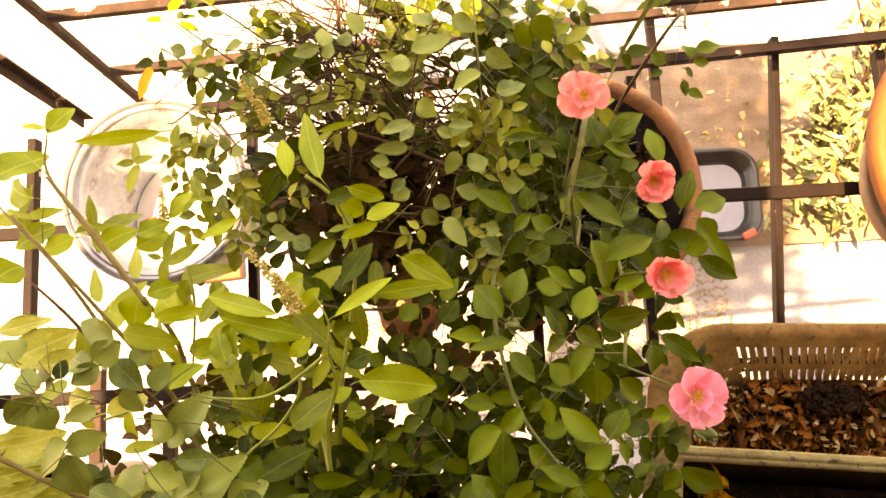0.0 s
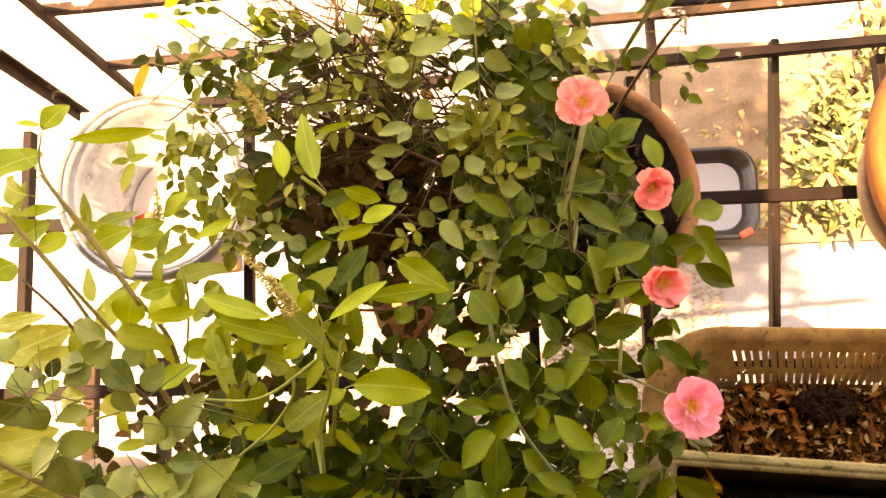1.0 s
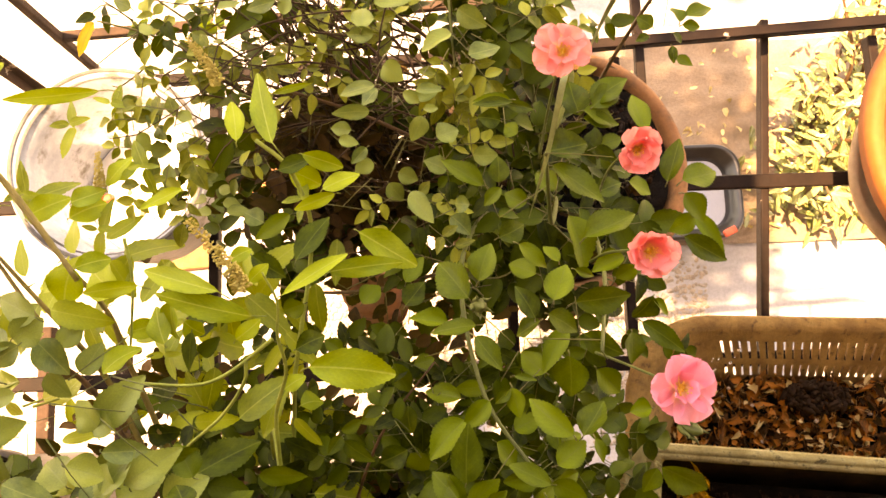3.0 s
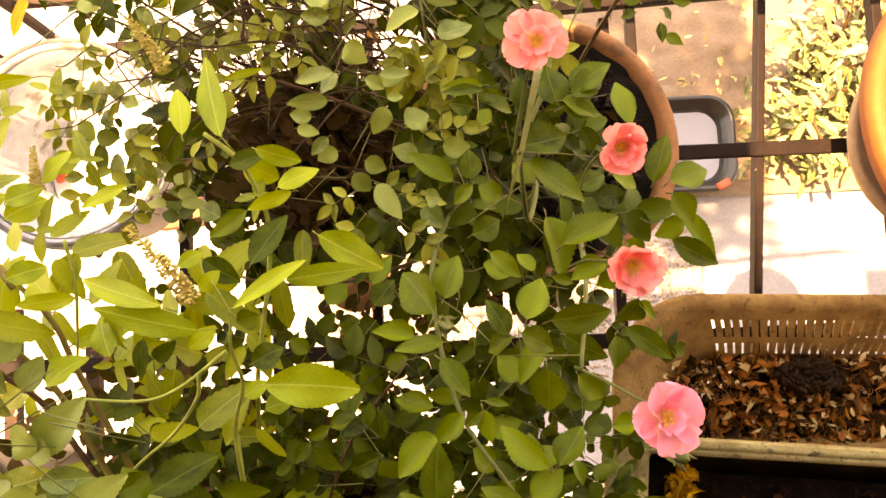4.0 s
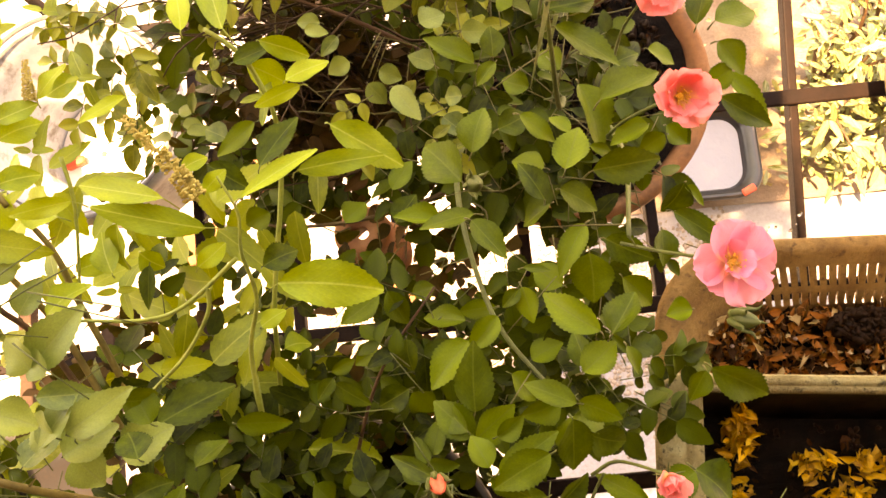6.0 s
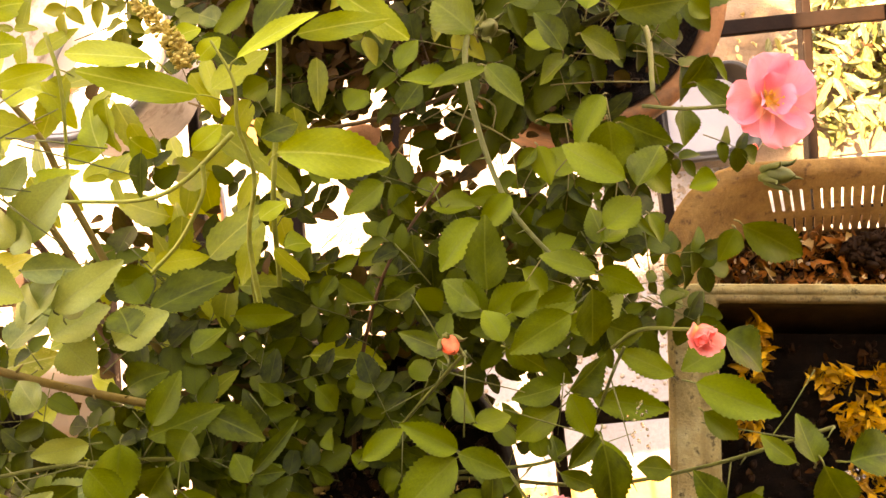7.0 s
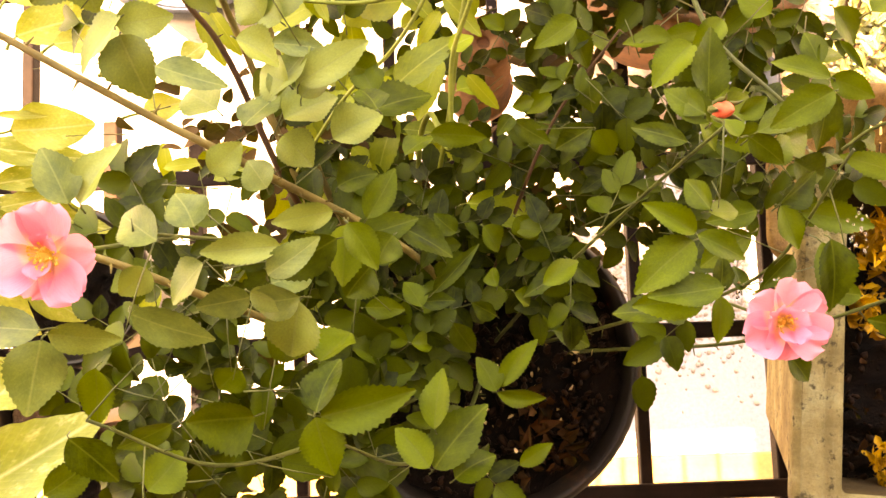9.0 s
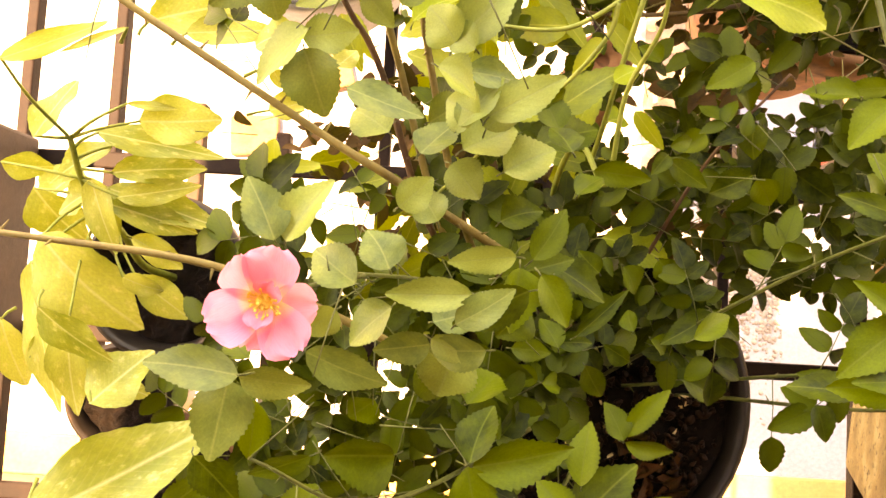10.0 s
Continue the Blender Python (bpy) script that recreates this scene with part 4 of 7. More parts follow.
trough = thing("trough_planter", (0.75, 0.205, 0.0), "weathered beige plastic trough planter full of dry leaf litter", "planter")
TX0, TY0, TX1, TY1 = 0.462, 0.118, 1.06, 0.287
bm = bmesh.new()
ribs = bmesh.new()
steps = [(0.004, 0.090, 0), (0.0, 0.097, 0), (0.003, 0.102, 0), (0.012, 0.103, 0), (0.017, 0.099, 0), (0.026, 0.089, 0), (0.043, 0.072, 1), (0.049, 0.066, 0), (0.060, 0.052, 1), (0.066, 0.040, 0), (0.072, 0.004, 0)]
prev = None
for d, z, slotted in steps:
    loop = rounded_loop(TX0 + d, TY0 + d * 0.35, TX1 - d, TY1 - d, max(0.088 - d * 0.5, 0.01), near=0.025)
    ring = [bm.verts.new((x, y, z)) for x, y in loop]
    if prev:
        for i in range(len(ring)):
            j = (i + 1) % len(ring)
            if slotted and i == 8:
                a0, a1, b0, b1 = (v.co.copy() for v in (prev[0][i], prev[0][j], ring[i], ring[j]))
                n = 42
                for k in range(n):
                    f0, f1 = k / n, (k + 0.70 + 0.05 * (k % 3 == 0)) / n
                    quad = [a0.lerp(a1, f0), a0.lerp(a1, f1), b0.lerp(b1, f1), b0.lerp(b1, f0)]
                    top = [ribs.verts.new(q) for q in quad]
                    low = [ribs.verts.new(q + Vector((0, 0.006, -0.001))) for q in quad]
                    ribs.faces.new(top)
                    ribs.faces.new(low[::-1])
                    for e in range(4):
                        ribs.faces.new((top[e], low[e], low[(e + 1) % 4], top[(e + 1) % 4]))
            else:
                bm.faces.new((prev[0][i], prev[0][j], ring[j], ring[i]))
    prev = (ring,)
bm.faces.new(prev[0])
part("body", bm, PLANTER_PLASTIC, trough)
part("grating", ribs, PLANTER_PLASTIC, trough, "rows of narrow drainage slots in the wall", smooth=False, kind="stuff")
bm = bmesh.new()
mound(bm, 0.765, 0.170, 0.040, 0.245, 0.050, 4, 21, 0.012, 44)
part("soil", bm, SOIL, trough, "dark soil")
litter("leaf_litter", (0.745, 0.172), (0.225, 0.050), 1500, 0.0115, DRY_LEAF, trough, 41, 0.044, "chopped dry orange-brown leaves", curl=70)
litter("dark_litter", (0.745, 0.172), (0.225, 0.050), 1000, 0.0105, POT_LITTER, trough, 44, 0.044, "rotting dark brown leaves", curl=70)
strands((0.745, 0.172), (0.225, 0.050), 260, trough, 45, 0.058)
litter("straw", (0.745, 0.172), (0.225, 0.050), 230, 0.0090, STRAW_LEAF, trough, 42, 0.050, "pale bits of straw and husk", curl=60)
crumbs((0.672, 0.205), (0.034, 0.016), 420, 0.006, trough, 43, 0.060)
shells = random.Random(8)
bm = bmesh.new()
for k in range(9):
    m = Matrix.Translation((shells.uniform(0.53, 0.75), shells.uniform(0.150, 0.215), 0.060)) @ Euler((shells.uniform(-1, 1), shells.uniform(-1, 1), 0)).to_matrix().to_4x4() @ Matrix.Diagonal((0.0028, 0.0022, 0.0014, 1))
    bmesh.ops.create_icosphere(bm, subdivisions=1, radius=1, matrix=m)
part("shell_bit", bm, PEBBLE, trough, "scattered pale shell fragments", kind="stuff")

def swing(ob, x, y, degrees):
    """Turn a finished thing about a corner."""
    m = Matrix.Translation((x, y, 0)) @ Matrix.Rotation(radians(degrees), 4, "Z") @ Matrix.Translation((-x, -y, 0))
    ob.matrix_basis = m @ ob.matrix_basis


swing(trough, 0.462, 0.287, -3.0)
crate = planter("box_planter", 0.410, -0.070, 1.02, 0.174, 0.27, 0.018, 0.034, "mossy pale box planter with dark soil and fallen yellow petals", PLANTER_MOSS, PLANTER_MOSS, 0.070)
bm = bmesh.new()
mound(bm, 0.71, 0.045, 0.213, 0.27, 0.095, 4, 22, 0.012, 40)
part("soil", bm, SOIL, crate, "wet black soil")
crumbs((0.66, 0.045), (0.21, 0.090), 900, 0.0038, crate, 59, 0.216, True)
for k, (cx, cy, rx, ry, n) in enumerate(((0.476, 0.118, 0.010, 0.012, 40), (0.474, 0.080, 0.009, 0.018, 60), (0.533, 0.106, 0.018, 0.010, 70), (0.554, 0.080, 0.020, 0.016, 110), (0.575, 0.108, 0.016, 0.012, 60), (0.549, 0.034, 0.022, 0.010, 70), (0.490, -0.032, 0.009, 0.014, 55), (0.519, -0.030, 0.012, 0.012, 70), (0.562, -0.036, 0.020, 0.014, 60), (0.540, 0.0, 0.012, 0.012, 25), (0.64, 0.03, 0.04, 0.06, 120), (0.479, 0.135, 0.010, 0.014, 90))):
    litter("fallen_petals", (cx, cy), (rx, ry), int(n * 0.8), 0.0085, YELLOW_LEAF, crate, 51 + k, 0.227, "yellow and orange fallen petals", False, 85)
litter("leaf_litter", (0.62, 0.04), (0.19, 0.085), 200, 0.008, POT_LITTER, crate, 98, 0.218, "dry brown leaf bits", True, 45)

swing(crate, 0.410, 0.166, -6.0)
crate.matrix_basis = Matrix.Translation((0.007, 0, 0)) @ crate.matrix_basis


# ---- far below: tub, pots, shrub ----
tub = thing("water_tub", (1.295, 0.93, GROUND), "black rubber tub of water coloured pale for its sky reflection", "tub")
bm = bmesh.new()
prev = None
for d, z in ((0.05, 0.0), (0.0, 0.24), (-0.006, 0.25), (0.0, 0.262), (0.014, 0.262), (0.018, 0.250), (0.026, 0.246), (0.030, 0.225), (0.038, 0.221), (0.044, 0.20), (0.08, 0.03)):
    ring = [bm.verts.new((x, y, GROUND + z)) for x, y in rounded_loop(1.10 + d, 0.74 + d, 1.49 - d, 1.12 - d, 0.10 - d * 0.4)]
    if prev:
        for i in range(len(ring)):
            j = (i + 1) % len(ring)
            bm.faces.new((prev[i], prev[j], ring[j], ring[i]))
    prev = ring
part("body", bm, TUB_BLACK, tub)
bm = bmesh.new()
bm.faces.new([bm.verts.new((x, y, GROUND + 0.19)) for x, y in rounded_loop(1.148, 0.788, 1.442, 1.072, 0.080)])
part("water", bm, WATER, tub, "still water surface")
bm = bmesh.new()
box(bm, (1.40, 0.745, GROUND + 0.257), (1.455, 0.775, GROUND + 0.275), 0.006, 25)
single("red_scrap", bm, RED_PLASTIC, "scrap of red plastic on the tub rim", "scrap")
for k, (x, y, s) in enumerate(((0.0, 0.52, 1.0), (-0.80, 0.80, 1.1), (-0.50, 1.08, 1.0))):
    bm = bmesh.new()
    box(bm, (x - 0.09 * s, y - 0.075 * s, GROUND), (x + 0.09 * s, y + 0.075 * s, GROUND + 0.055), 0.008, 12 * k - 8)
    single("clay_brick", bm, TERRACOTTA, "flat terracotta block lying on the concrete yard", "brick", "bricks on the yard", smooth=False)

shrub = thing("shrub", (1.95, 1.25, GROUND), "sunlit garden shrub with long yellow-green leaves", "shrub")
srng = random.Random(77)
leaf_poses = []
TREE_SHAPES = [leaf_arrays(0.26, 8, 0.15, 0.12 + 0.1 * k, 0.0, 0.7, 70 + k) for k in range(3)]
for k in range(34):
    top = Vector((1.95 + srng.uniform(-0.30, 0.5), 1.20 + srng.uniform(-0.42, 0.50), GROUND + srng.uniform(0.25, 0.75)))
    base = Vector((1.95 + srng.uniform(-0.12, 0.12), 1.2 + srng.uniform(-0.1, 0.1), GROUND + 0.03))
    bm = bmesh.new()
    pts = smooth_path([base, (base + top) / 2 + Vector((srng.uniform(-0.1, 0.1), srng.uniform(-0.1, 0.1), 0.1)), top], 6)
    tube(bm, pts, 0.012, 0.004, 6)
    part("branch", bm, BROWN_STEM, shrub)
    for p in pts[4:]:
        for _ in range(3):
            a = srng.uniform(0, 360)
            leaf_poses.append(Matrix.Translation(p + Vector((srng.uniform(-0.05, 0.05), srng.uniform(-0.05, 0.05), srng.uniform(-0.05, 0.06)))) @ Matrix.Rotation(radians(a), 4, "Z") @ Matrix.Rotation(radians(srng.uniform(-15, 40)), 4, "Y") @ Matrix.Scale(srng.uniform(0.05, 0.11), 4))
for k in range(260):
    at = (1.88 + srng.gauss(0, 0.16), 0.98 + srng.gauss(0, 0.14), GROUND + srng.uniform(0.05, 0.24))
    if at[1] > 0.77:
        leaf_poses.append(Matrix.Translation(at) @ Matrix.Rotation(srng.uniform(0, 6.28), 4, "Z") @ Matrix.Rotation(radians(srng.uniform(-20, 40)), 4, "Y") @ Matrix.Scale(srng.uniform(0.05, 0.11), 4))
mass("foliage", TREE_SHAPES, leaf_poses, TREE_LEAF, shrub, "long glossy leaves")

# an unseen tree added beside the yard, its branches placed to dapple the bed
tree = thing("tree", (-1.3, 4.2, GROUND), "unseen tall tree added to dapple the garden bed", "tree")
trng = random.Random(91)
bm = bmesh.new()
tube(bm, smooth_path([(-1.3, 4.2, GROUND), (-1.25, 4.0, 0.5), (-1.1, 3.2, 2.8), (-0.9, 2.2, 3.8), (-0.6, 1.1, 4.1)], 8), 0.11, 0.02, 10)
part("trunk", bm, BROWN_STEM, tree)
canopy = []
for k in range(16):
    a = Vector((-0.75 + trng.uniform(-0.1, 0.1), 2.2 - 0.07 * k, 4.0))
    e = Vector((trng.uniform(-1.05, -0.10), trng.uniform(0.92, 2.02), trng.uniform(3.8, 4.2)))
    bm = bmesh.new()
    pts = smooth_path([a, (a + e) / 2 + Vector((0, 0, 0.08)), e], 6)
    tube(bm, pts, 0.012, 0.004, 5)
    part("branch", bm, BROWN_STEM, tree)
for k in range(950):
    at = (trng.uniform(-1.02, -0.20), trng.uniform(0.90, 2.04), trng.uniform(3.8, 4.2))
    canopy.append(Matrix.Translation(at) @ Euler((trng.uniform(-0.5, 0.5), trng.uniform(-0.5, 0.5), trng.uniform(0, 6.28))).to_matrix().to_4x4() @ Matrix.Scale(trng.uniform(0.06, 0.11), 4))
for k in range(700):
    at = (-0.95 + trng.gauss(0, 0.45), 2.9 + trng.gauss(0, 0.45), 3.9 + trng.gauss(0, 0.3))
    canopy.append(Matrix.Translation(at) @ Euler((trng.uniform(-0.6, 0.6), trng.uniform(-0.6, 0.6), trng.uniform(0, 6.28))).to_matrix().to_4x4() @ Matrix.Scale(trng.uniform(0.07, 0.13), 4))
for k in range(7):
    e = Vector((-0.95 + trng.uniform(-0.8, 0.8), 2.9 + trng.uniform(-0.6, 0.7), 3.9 + trng.uniform(-0.2, 0.5)))
    bm = bmesh.new()
    tube(bm, smooth_path([(-1.1, 3.2, 2.8), (Vector((-1.1, 3.2, 2.8)) + e) / 2 + Vector((0, 0, 0.2)), e], 5), 0.03, 0.008, 6)
    part("branch", bm, BROWN_STEM, tree)
mass("foliage", ROSE_SHAPES, canopy, TREE_LEAF, tree, "broad green leaves")

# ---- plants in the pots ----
A = Bush(thing("rose_bush", (0.372, 0.385, 0.215), "dense rose bush with coral pink blooms growing in the terracotta pot", "rose bush", "roses"), ROSE_MESHES, ROSE_SHAPES, "leaflet", ROSE_SHADE_FILL)
B = Bush(thing("rose_bush", (0.187, 0.045, 0.21), "arching rose bush with pink blooms growing in the black pot", "rose bush", "roses"), ROSE_MESHES, ROSE_SHAPES, "leaflet", ROSE_SHADE_FILL)
A.roof = B.roof = 0.405
# the outer canes take the leaf colour paled for sky light
A.skylit = lambda x, y, z: y > 0.30 and x < 0.30
B.skylit = lambda x, y, z: x < 0.12 and z > 0.455 and y > 0.07
T = Bush(thing("holy_basil", (0.145, 0.115, 0.21), "yellow-green holy basil with flower spikes rising between the roses", "basil plant"), BASIL_MESHES, BASIL_SHAPES, "basil_leaf", BASIL_FILL)

# blooms
flower(A, (0.341, 0.386, 0.569), 0.0141, (-0.05, -0.25, 1), 0, 1, (0.335, 0.350, 0.50), True)
flower(A, (0.383, 0.345, 0.532), 0.0141, (0.05, -0.55, 1), 1, 2, (0.370, 0.330, 0.48), True)
flower(A, (0.377, 0.286, 0.564), 0.0141, (0.15, -0.30, 1), 1, 3, (0.360, 0.290, 0.50), True)
flower(A, (0.388, 0.221, 0.563), 0.0160, (0.05, -0.15, 1), 0, 4, (0.360, 0.240, 0.50))
flower(B, (0.301, 0.068, 0.507), 0.0174, (0.05, -0.10, 1), 0, 5, (0.285, 0.090, 0.42))
flower(B, (0.039, 0.098, 0.593), 0.0164, (0.10, -0.15, 1), 3, 6, (0.060, 0.110, 0.53))
flower(B, (0.356, 0.144, 0.556), 0.0094, (0.10, -0.35, 1), 2, 7, (0.335, 0.140, 0.50))
bud(B, (0.270, 0.148, 0.545), 0.0048, (0.2, -0.3, 1), BUD_RED, "small coral bud between green sepals")
bud(A, (0.296, 0.264, 0.545), 0.0050, (0.2, -0.2, 1), GREEN_STEM, "closed green bud")
bud(A, (0.400, 0.200, 0.530), 0.0055, (0.5, -0.3, 1), GREEN_STEM, "closed green bud")

# leaves of the roses and the basil, one by one
# upper bush seen at start
leaf(A, 0.244, 0.444, 0.505, 0.271, 0.457, 0.495, 0.0135, 3)
leaf(A, 0.236, 0.430, 0.502, 0.237, 0.447, 0.498, 0.0135, 6)
leaf(A, 0.243, 0.428, 0.500, 0.227, 0.428, 0.500, 0.0099, -26)
leaf(A, 0.180, 0.472, 0.454, 0.178, 0.491, 0.446, 0.0134, 20)
leaf(A, 0.178, 0.468, 0.463, 0.158, 0.466, 0.457, 0.0111, -16)
leaf(A, 0.182, 0.461, 0.458, 0.186, 0.472, 0.462, 0.0098, -2)
leaf(A, 0.196, 0.469, 0.459, 0.197, 0.480, 0.461, 0.0115, -1)
leaf(A, 0.434, 0.445, 0.470, 0.451, 0.452, 0.470, 0.0123, -21)
leaf(A, 0.430, 0.441, 0.470, 0.428, 0.453, 0.470, 0.0114, 22)
leaf(A, 0.431, 0.439, 0.471, 0.443, 0.438, 0.469, 0.0076, 14)
leaf(A, 0.416, 0.443, 0.460, 0.406, 0.450, 0.460, 0.0110, -26)
leaf(A, 0.413, 0.437, 0.460, 0.405, 0.435, 0.460, 0.0065, 5)
leaf(A, 0.428, 0.438, 0.461, 0.434, 0.432, 0.459, 0.0075, -28)
leaf(A, 0.429, 0.423, 0.459, 0.439, 0.417, 0.461, 0.0074, -2)
leaf(A, 0.427, 0.430, 0.460, 0.427, 0.419, 0.460, 0.0062, 23)
leaf(A, 0.320, 0.465, 0.500, 0.324, 0.477, 0.500, 0.0127, 25)
leaf(A, 0.324, 0.464, 0.502, 0.334, 0.448, 0.498, 0.0167, 18)
leaf(A, 0.315, 0.464, 0.492, 0.320, 0.448, 0.488, 0.0137, 26)
leaf(A, 0.367, 0.382, 0.498, 0.387, 0.396, 0.502, 0.0177, -24)
leaf(A, 0.361, 0.376, 0.504, 0.383, 0.371, 0.496, 0.0129, -17)
leaf(A, 0.360, 0.375, 0.498, 0.355, 0.395, 0.502, 0.0175, -4)
leaf(A, 0.220, 0.395, 0.420, 0.206, 0.397, 0.420, 0.0110, -12)
leaf(A, 0.323, 0.395, 0.471, 0.300, 0.396, 0.469, 0.0092, -7)
leaf(A, 0.271, 0.476, 0.482, 0.288, 0.467, 0.478, 0.0134, 5)
leaf(A, 0.256, 0.476, 0.471, 0.244, 0.487, 0.469, 0.0159, 24)
leaf(A, 0.293, 0.455, 0.470, 0.310, 0.443, 0.470, 0.0149, 26)
leaf(A, 0.289, 0.444, 0.459, 0.269, 0.436, 0.461, 0.0155, 29)
leaf(A, 0.299, 0.429, 0.460, 0.319, 0.435, 0.460, 0.0152, -20)
leaf(A, 0.244, 0.433, 0.439, 0.256, 0.421, 0.441, 0.0157, 28)
leaf(A, 0.263, 0.406, 0.448, 0.281, 0.412, 0.452, 0.0111, 4)
leaf(A, 0.346, 0.477, 0.440, 0.356, 0.485, 0.440, 0.0115, -17)
leaf(A, 0.208, 0.478, 0.459, 0.197, 0.494, 0.461, 0.0124, 4)
leaf(A, 0.133, 0.479, 0.432, 0.147, 0.486, 0.428, 0.0107, -26)
leaf(A, 0.116, 0.490, 0.429, 0.102, 0.483, 0.431, 0.0122, 29)
leaf(A, 0.093, 0.496, 0.424, 0.078, 0.489, 0.416, 0.0105, 18)
leaf(A, 0.071, 0.487, 0.421, 0.057, 0.494, 0.419, 0.0108, -21)
leaf(A, 0.084, 0.466, 0.422, 0.077, 0.478, 0.418, 0.0094, 16)
leaf(A, 0.124, 0.461, 0.419, 0.112, 0.467, 0.421, 0.0109, -27)
leaf(A, 0.068, 0.431, 0.400, 0.059, 0.421, 0.400, 0.0133, -27)
leaf(A, 0.064, 0.405, 0.380, 0.066, 0.391, 0.380, 0.0094, -10)
leaf(A, 0.076, 0.415, 0.379, 0.082, 0.405, 0.381, 0.0126, 29)
leaf(A, 0.102, 0.393, 0.381, 0.090, 0.405, 0.379, 0.0147, 30)
leaf(A, 0.102, 0.384, 0.382, 0.089, 0.382, 0.378, 0.0121, -25)
leaf(A, 0.106, 0.406, 0.380, 0.104, 0.395, 0.380, 0.0134, -28)
leaf(A, 0.072, 0.396, 0.374, 0.069, 0.373, 0.366, 0.0103, -6)
leaf(A, 0.121, 0.360, 0.370, 0.134, 0.357, 0.370, 0.0106, -21)
leaf(A, 0.110, 0.360, 0.373, 0.098, 0.364, 0.367, 0.0108, 22)
leaf(A, 0.110, 0.353, 0.362, 0.095, 0.357, 0.358, 0.0104, 28)
leaf(A, 0.114, 0.386, 0.359, 0.103, 0.378, 0.361, 0.0084, -7)
leaf(A, 0.124, 0.369, 0.361, 0.114, 0.374, 0.359, 0.0092, 1)
leaf(A, 0.157, 0.338, 0.400, 0.143, 0.347, 0.400, 0.0146, 6)
# bush over the terracotta pot
leaf(A, 0.304, 0.342, 0.471, 0.279, 0.360, 0.469, 0.0127, 7)
leaf(A, 0.313, 0.342, 0.478, 0.313, 0.357, 0.482, 0.0129, 0)
leaf(A, 0.314, 0.338, 0.481, 0.303, 0.329, 0.479, 0.0095, 13)
leaf(A, 0.297, 0.339, 0.432, 0.286, 0.341, 0.428, 0.0119, -12)
leaf(A, 0.259, 0.350, 0.427, 0.273, 0.328, 0.433, 0.0136, 1)
leaf(A, 0.270, 0.380, 0.491, 0.263, 0.366, 0.489, 0.0121, -29)
leaf(A, 0.270, 0.388, 0.481, 0.279, 0.389, 0.479, 0.0058, 5)
leaf(A, 0.242, 0.402, 0.485, 0.218, 0.402, 0.475, 0.0103, 7)
leaf(A, 0.238, 0.388, 0.480, 0.215, 0.387, 0.480, 0.0099, -26)
leaf(A, 0.214, 0.383, 0.440, 0.227, 0.380, 0.440, 0.0086, -2)
leaf(A, 0.232, 0.377, 0.440, 0.222, 0.367, 0.440, 0.0086, -9)
leaf(A, 0.322, 0.387, 0.490, 0.299, 0.388, 0.490, 0.0073, 14)
leaf(A, 0.334, 0.381, 0.494, 0.317, 0.388, 0.486, 0.0072, -26)
leaf(A, 0.241, 0.409, 0.460, 0.231, 0.399, 0.460, 0.0131, 28)
leaf(A, 0.257, 0.405, 0.462, 0.268, 0.400, 0.458, 0.0089, -3)
leaf(A, 0.265, 0.407, 0.460, 0.282, 0.408, 0.460, 0.0085, -11)
leaf(A, 0.361, 0.372, 0.502, 0.383, 0.370, 0.498, 0.0106, -11)
leaf(A, 0.366, 0.378, 0.503, 0.386, 0.393, 0.497, 0.0147, 6)
leaf(A, 0.339, 0.353, 0.503, 0.364, 0.360, 0.497, 0.0206, -7)
leaf(A, 0.342, 0.346, 0.499, 0.372, 0.326, 0.501, 0.0184, -28)
leaf(A, 0.299, 0.364, 0.461, 0.315, 0.364, 0.459, 0.0127, 14)
leaf(A, 0.328, 0.379, 0.452, 0.320, 0.387, 0.448, 0.0113, -17)
leaf(A, 0.318, 0.389, 0.449, 0.304, 0.391, 0.451, 0.0133, -16)
leaf(A, 0.393, 0.359, 0.514, 0.389, 0.386, 0.506, 0.0120, -4)
leaf(A, 0.398, 0.327, 0.530, 0.406, 0.351, 0.530, 0.0123, -24)
leaf(A, 0.405, 0.327, 0.533, 0.427, 0.334, 0.527, 0.0152, -10)
leaf(A, 0.410, 0.323, 0.519, 0.420, 0.308, 0.521, 0.0136, -4)
leaf(A, 0.414, 0.310, 0.519, 0.400, 0.302, 0.521, 0.0120, -20)
leaf(A, 0.412, 0.302, 0.504, 0.439, 0.288, 0.496, 0.0132, 9)
leaf(A, 0.422, 0.319, 0.488, 0.439, 0.292, 0.492, 0.0105, -3)
leaf(A, 0.354, 0.300, 0.525, 0.384, 0.315, 0.515, 0.0171, -23)
leaf(A, 0.332, 0.265, 0.551, 0.339, 0.284, 0.549, 0.0154, -19)
leaf(A, 0.343, 0.264, 0.549, 0.371, 0.265, 0.551, 0.0156, 20)
leaf(A, 0.330, 0.259, 0.543, 0.346, 0.250, 0.537, 0.0129, -13)
leaf(A, 0.325, 0.258, 0.529, 0.316, 0.275, 0.531, 0.0120, 9)
leaf(A, 0.296, 0.276, 0.549, 0.302, 0.295, 0.551, 0.0148, -9)
leaf(A, 0.291, 0.270, 0.525, 0.275, 0.291, 0.515, 0.0199, -12)
leaf(A, 0.252, 0.278, 0.399, 0.264, 0.294, 0.401, 0.0167, -14)
leaf(A, 0.223, 0.280, 0.402, 0.235, 0.294, 0.398, 0.0157, -5)
leaf(A, 0.254, 0.290, 0.432, 0.266, 0.307, 0.428, 0.0121, -5)
leaf(A, 0.293, 0.249, 0.548, 0.306, 0.233, 0.552, 0.0119, -21)
leaf(A, 0.328, 0.257, 0.524, 0.314, 0.251, 0.516, 0.0108, 27)
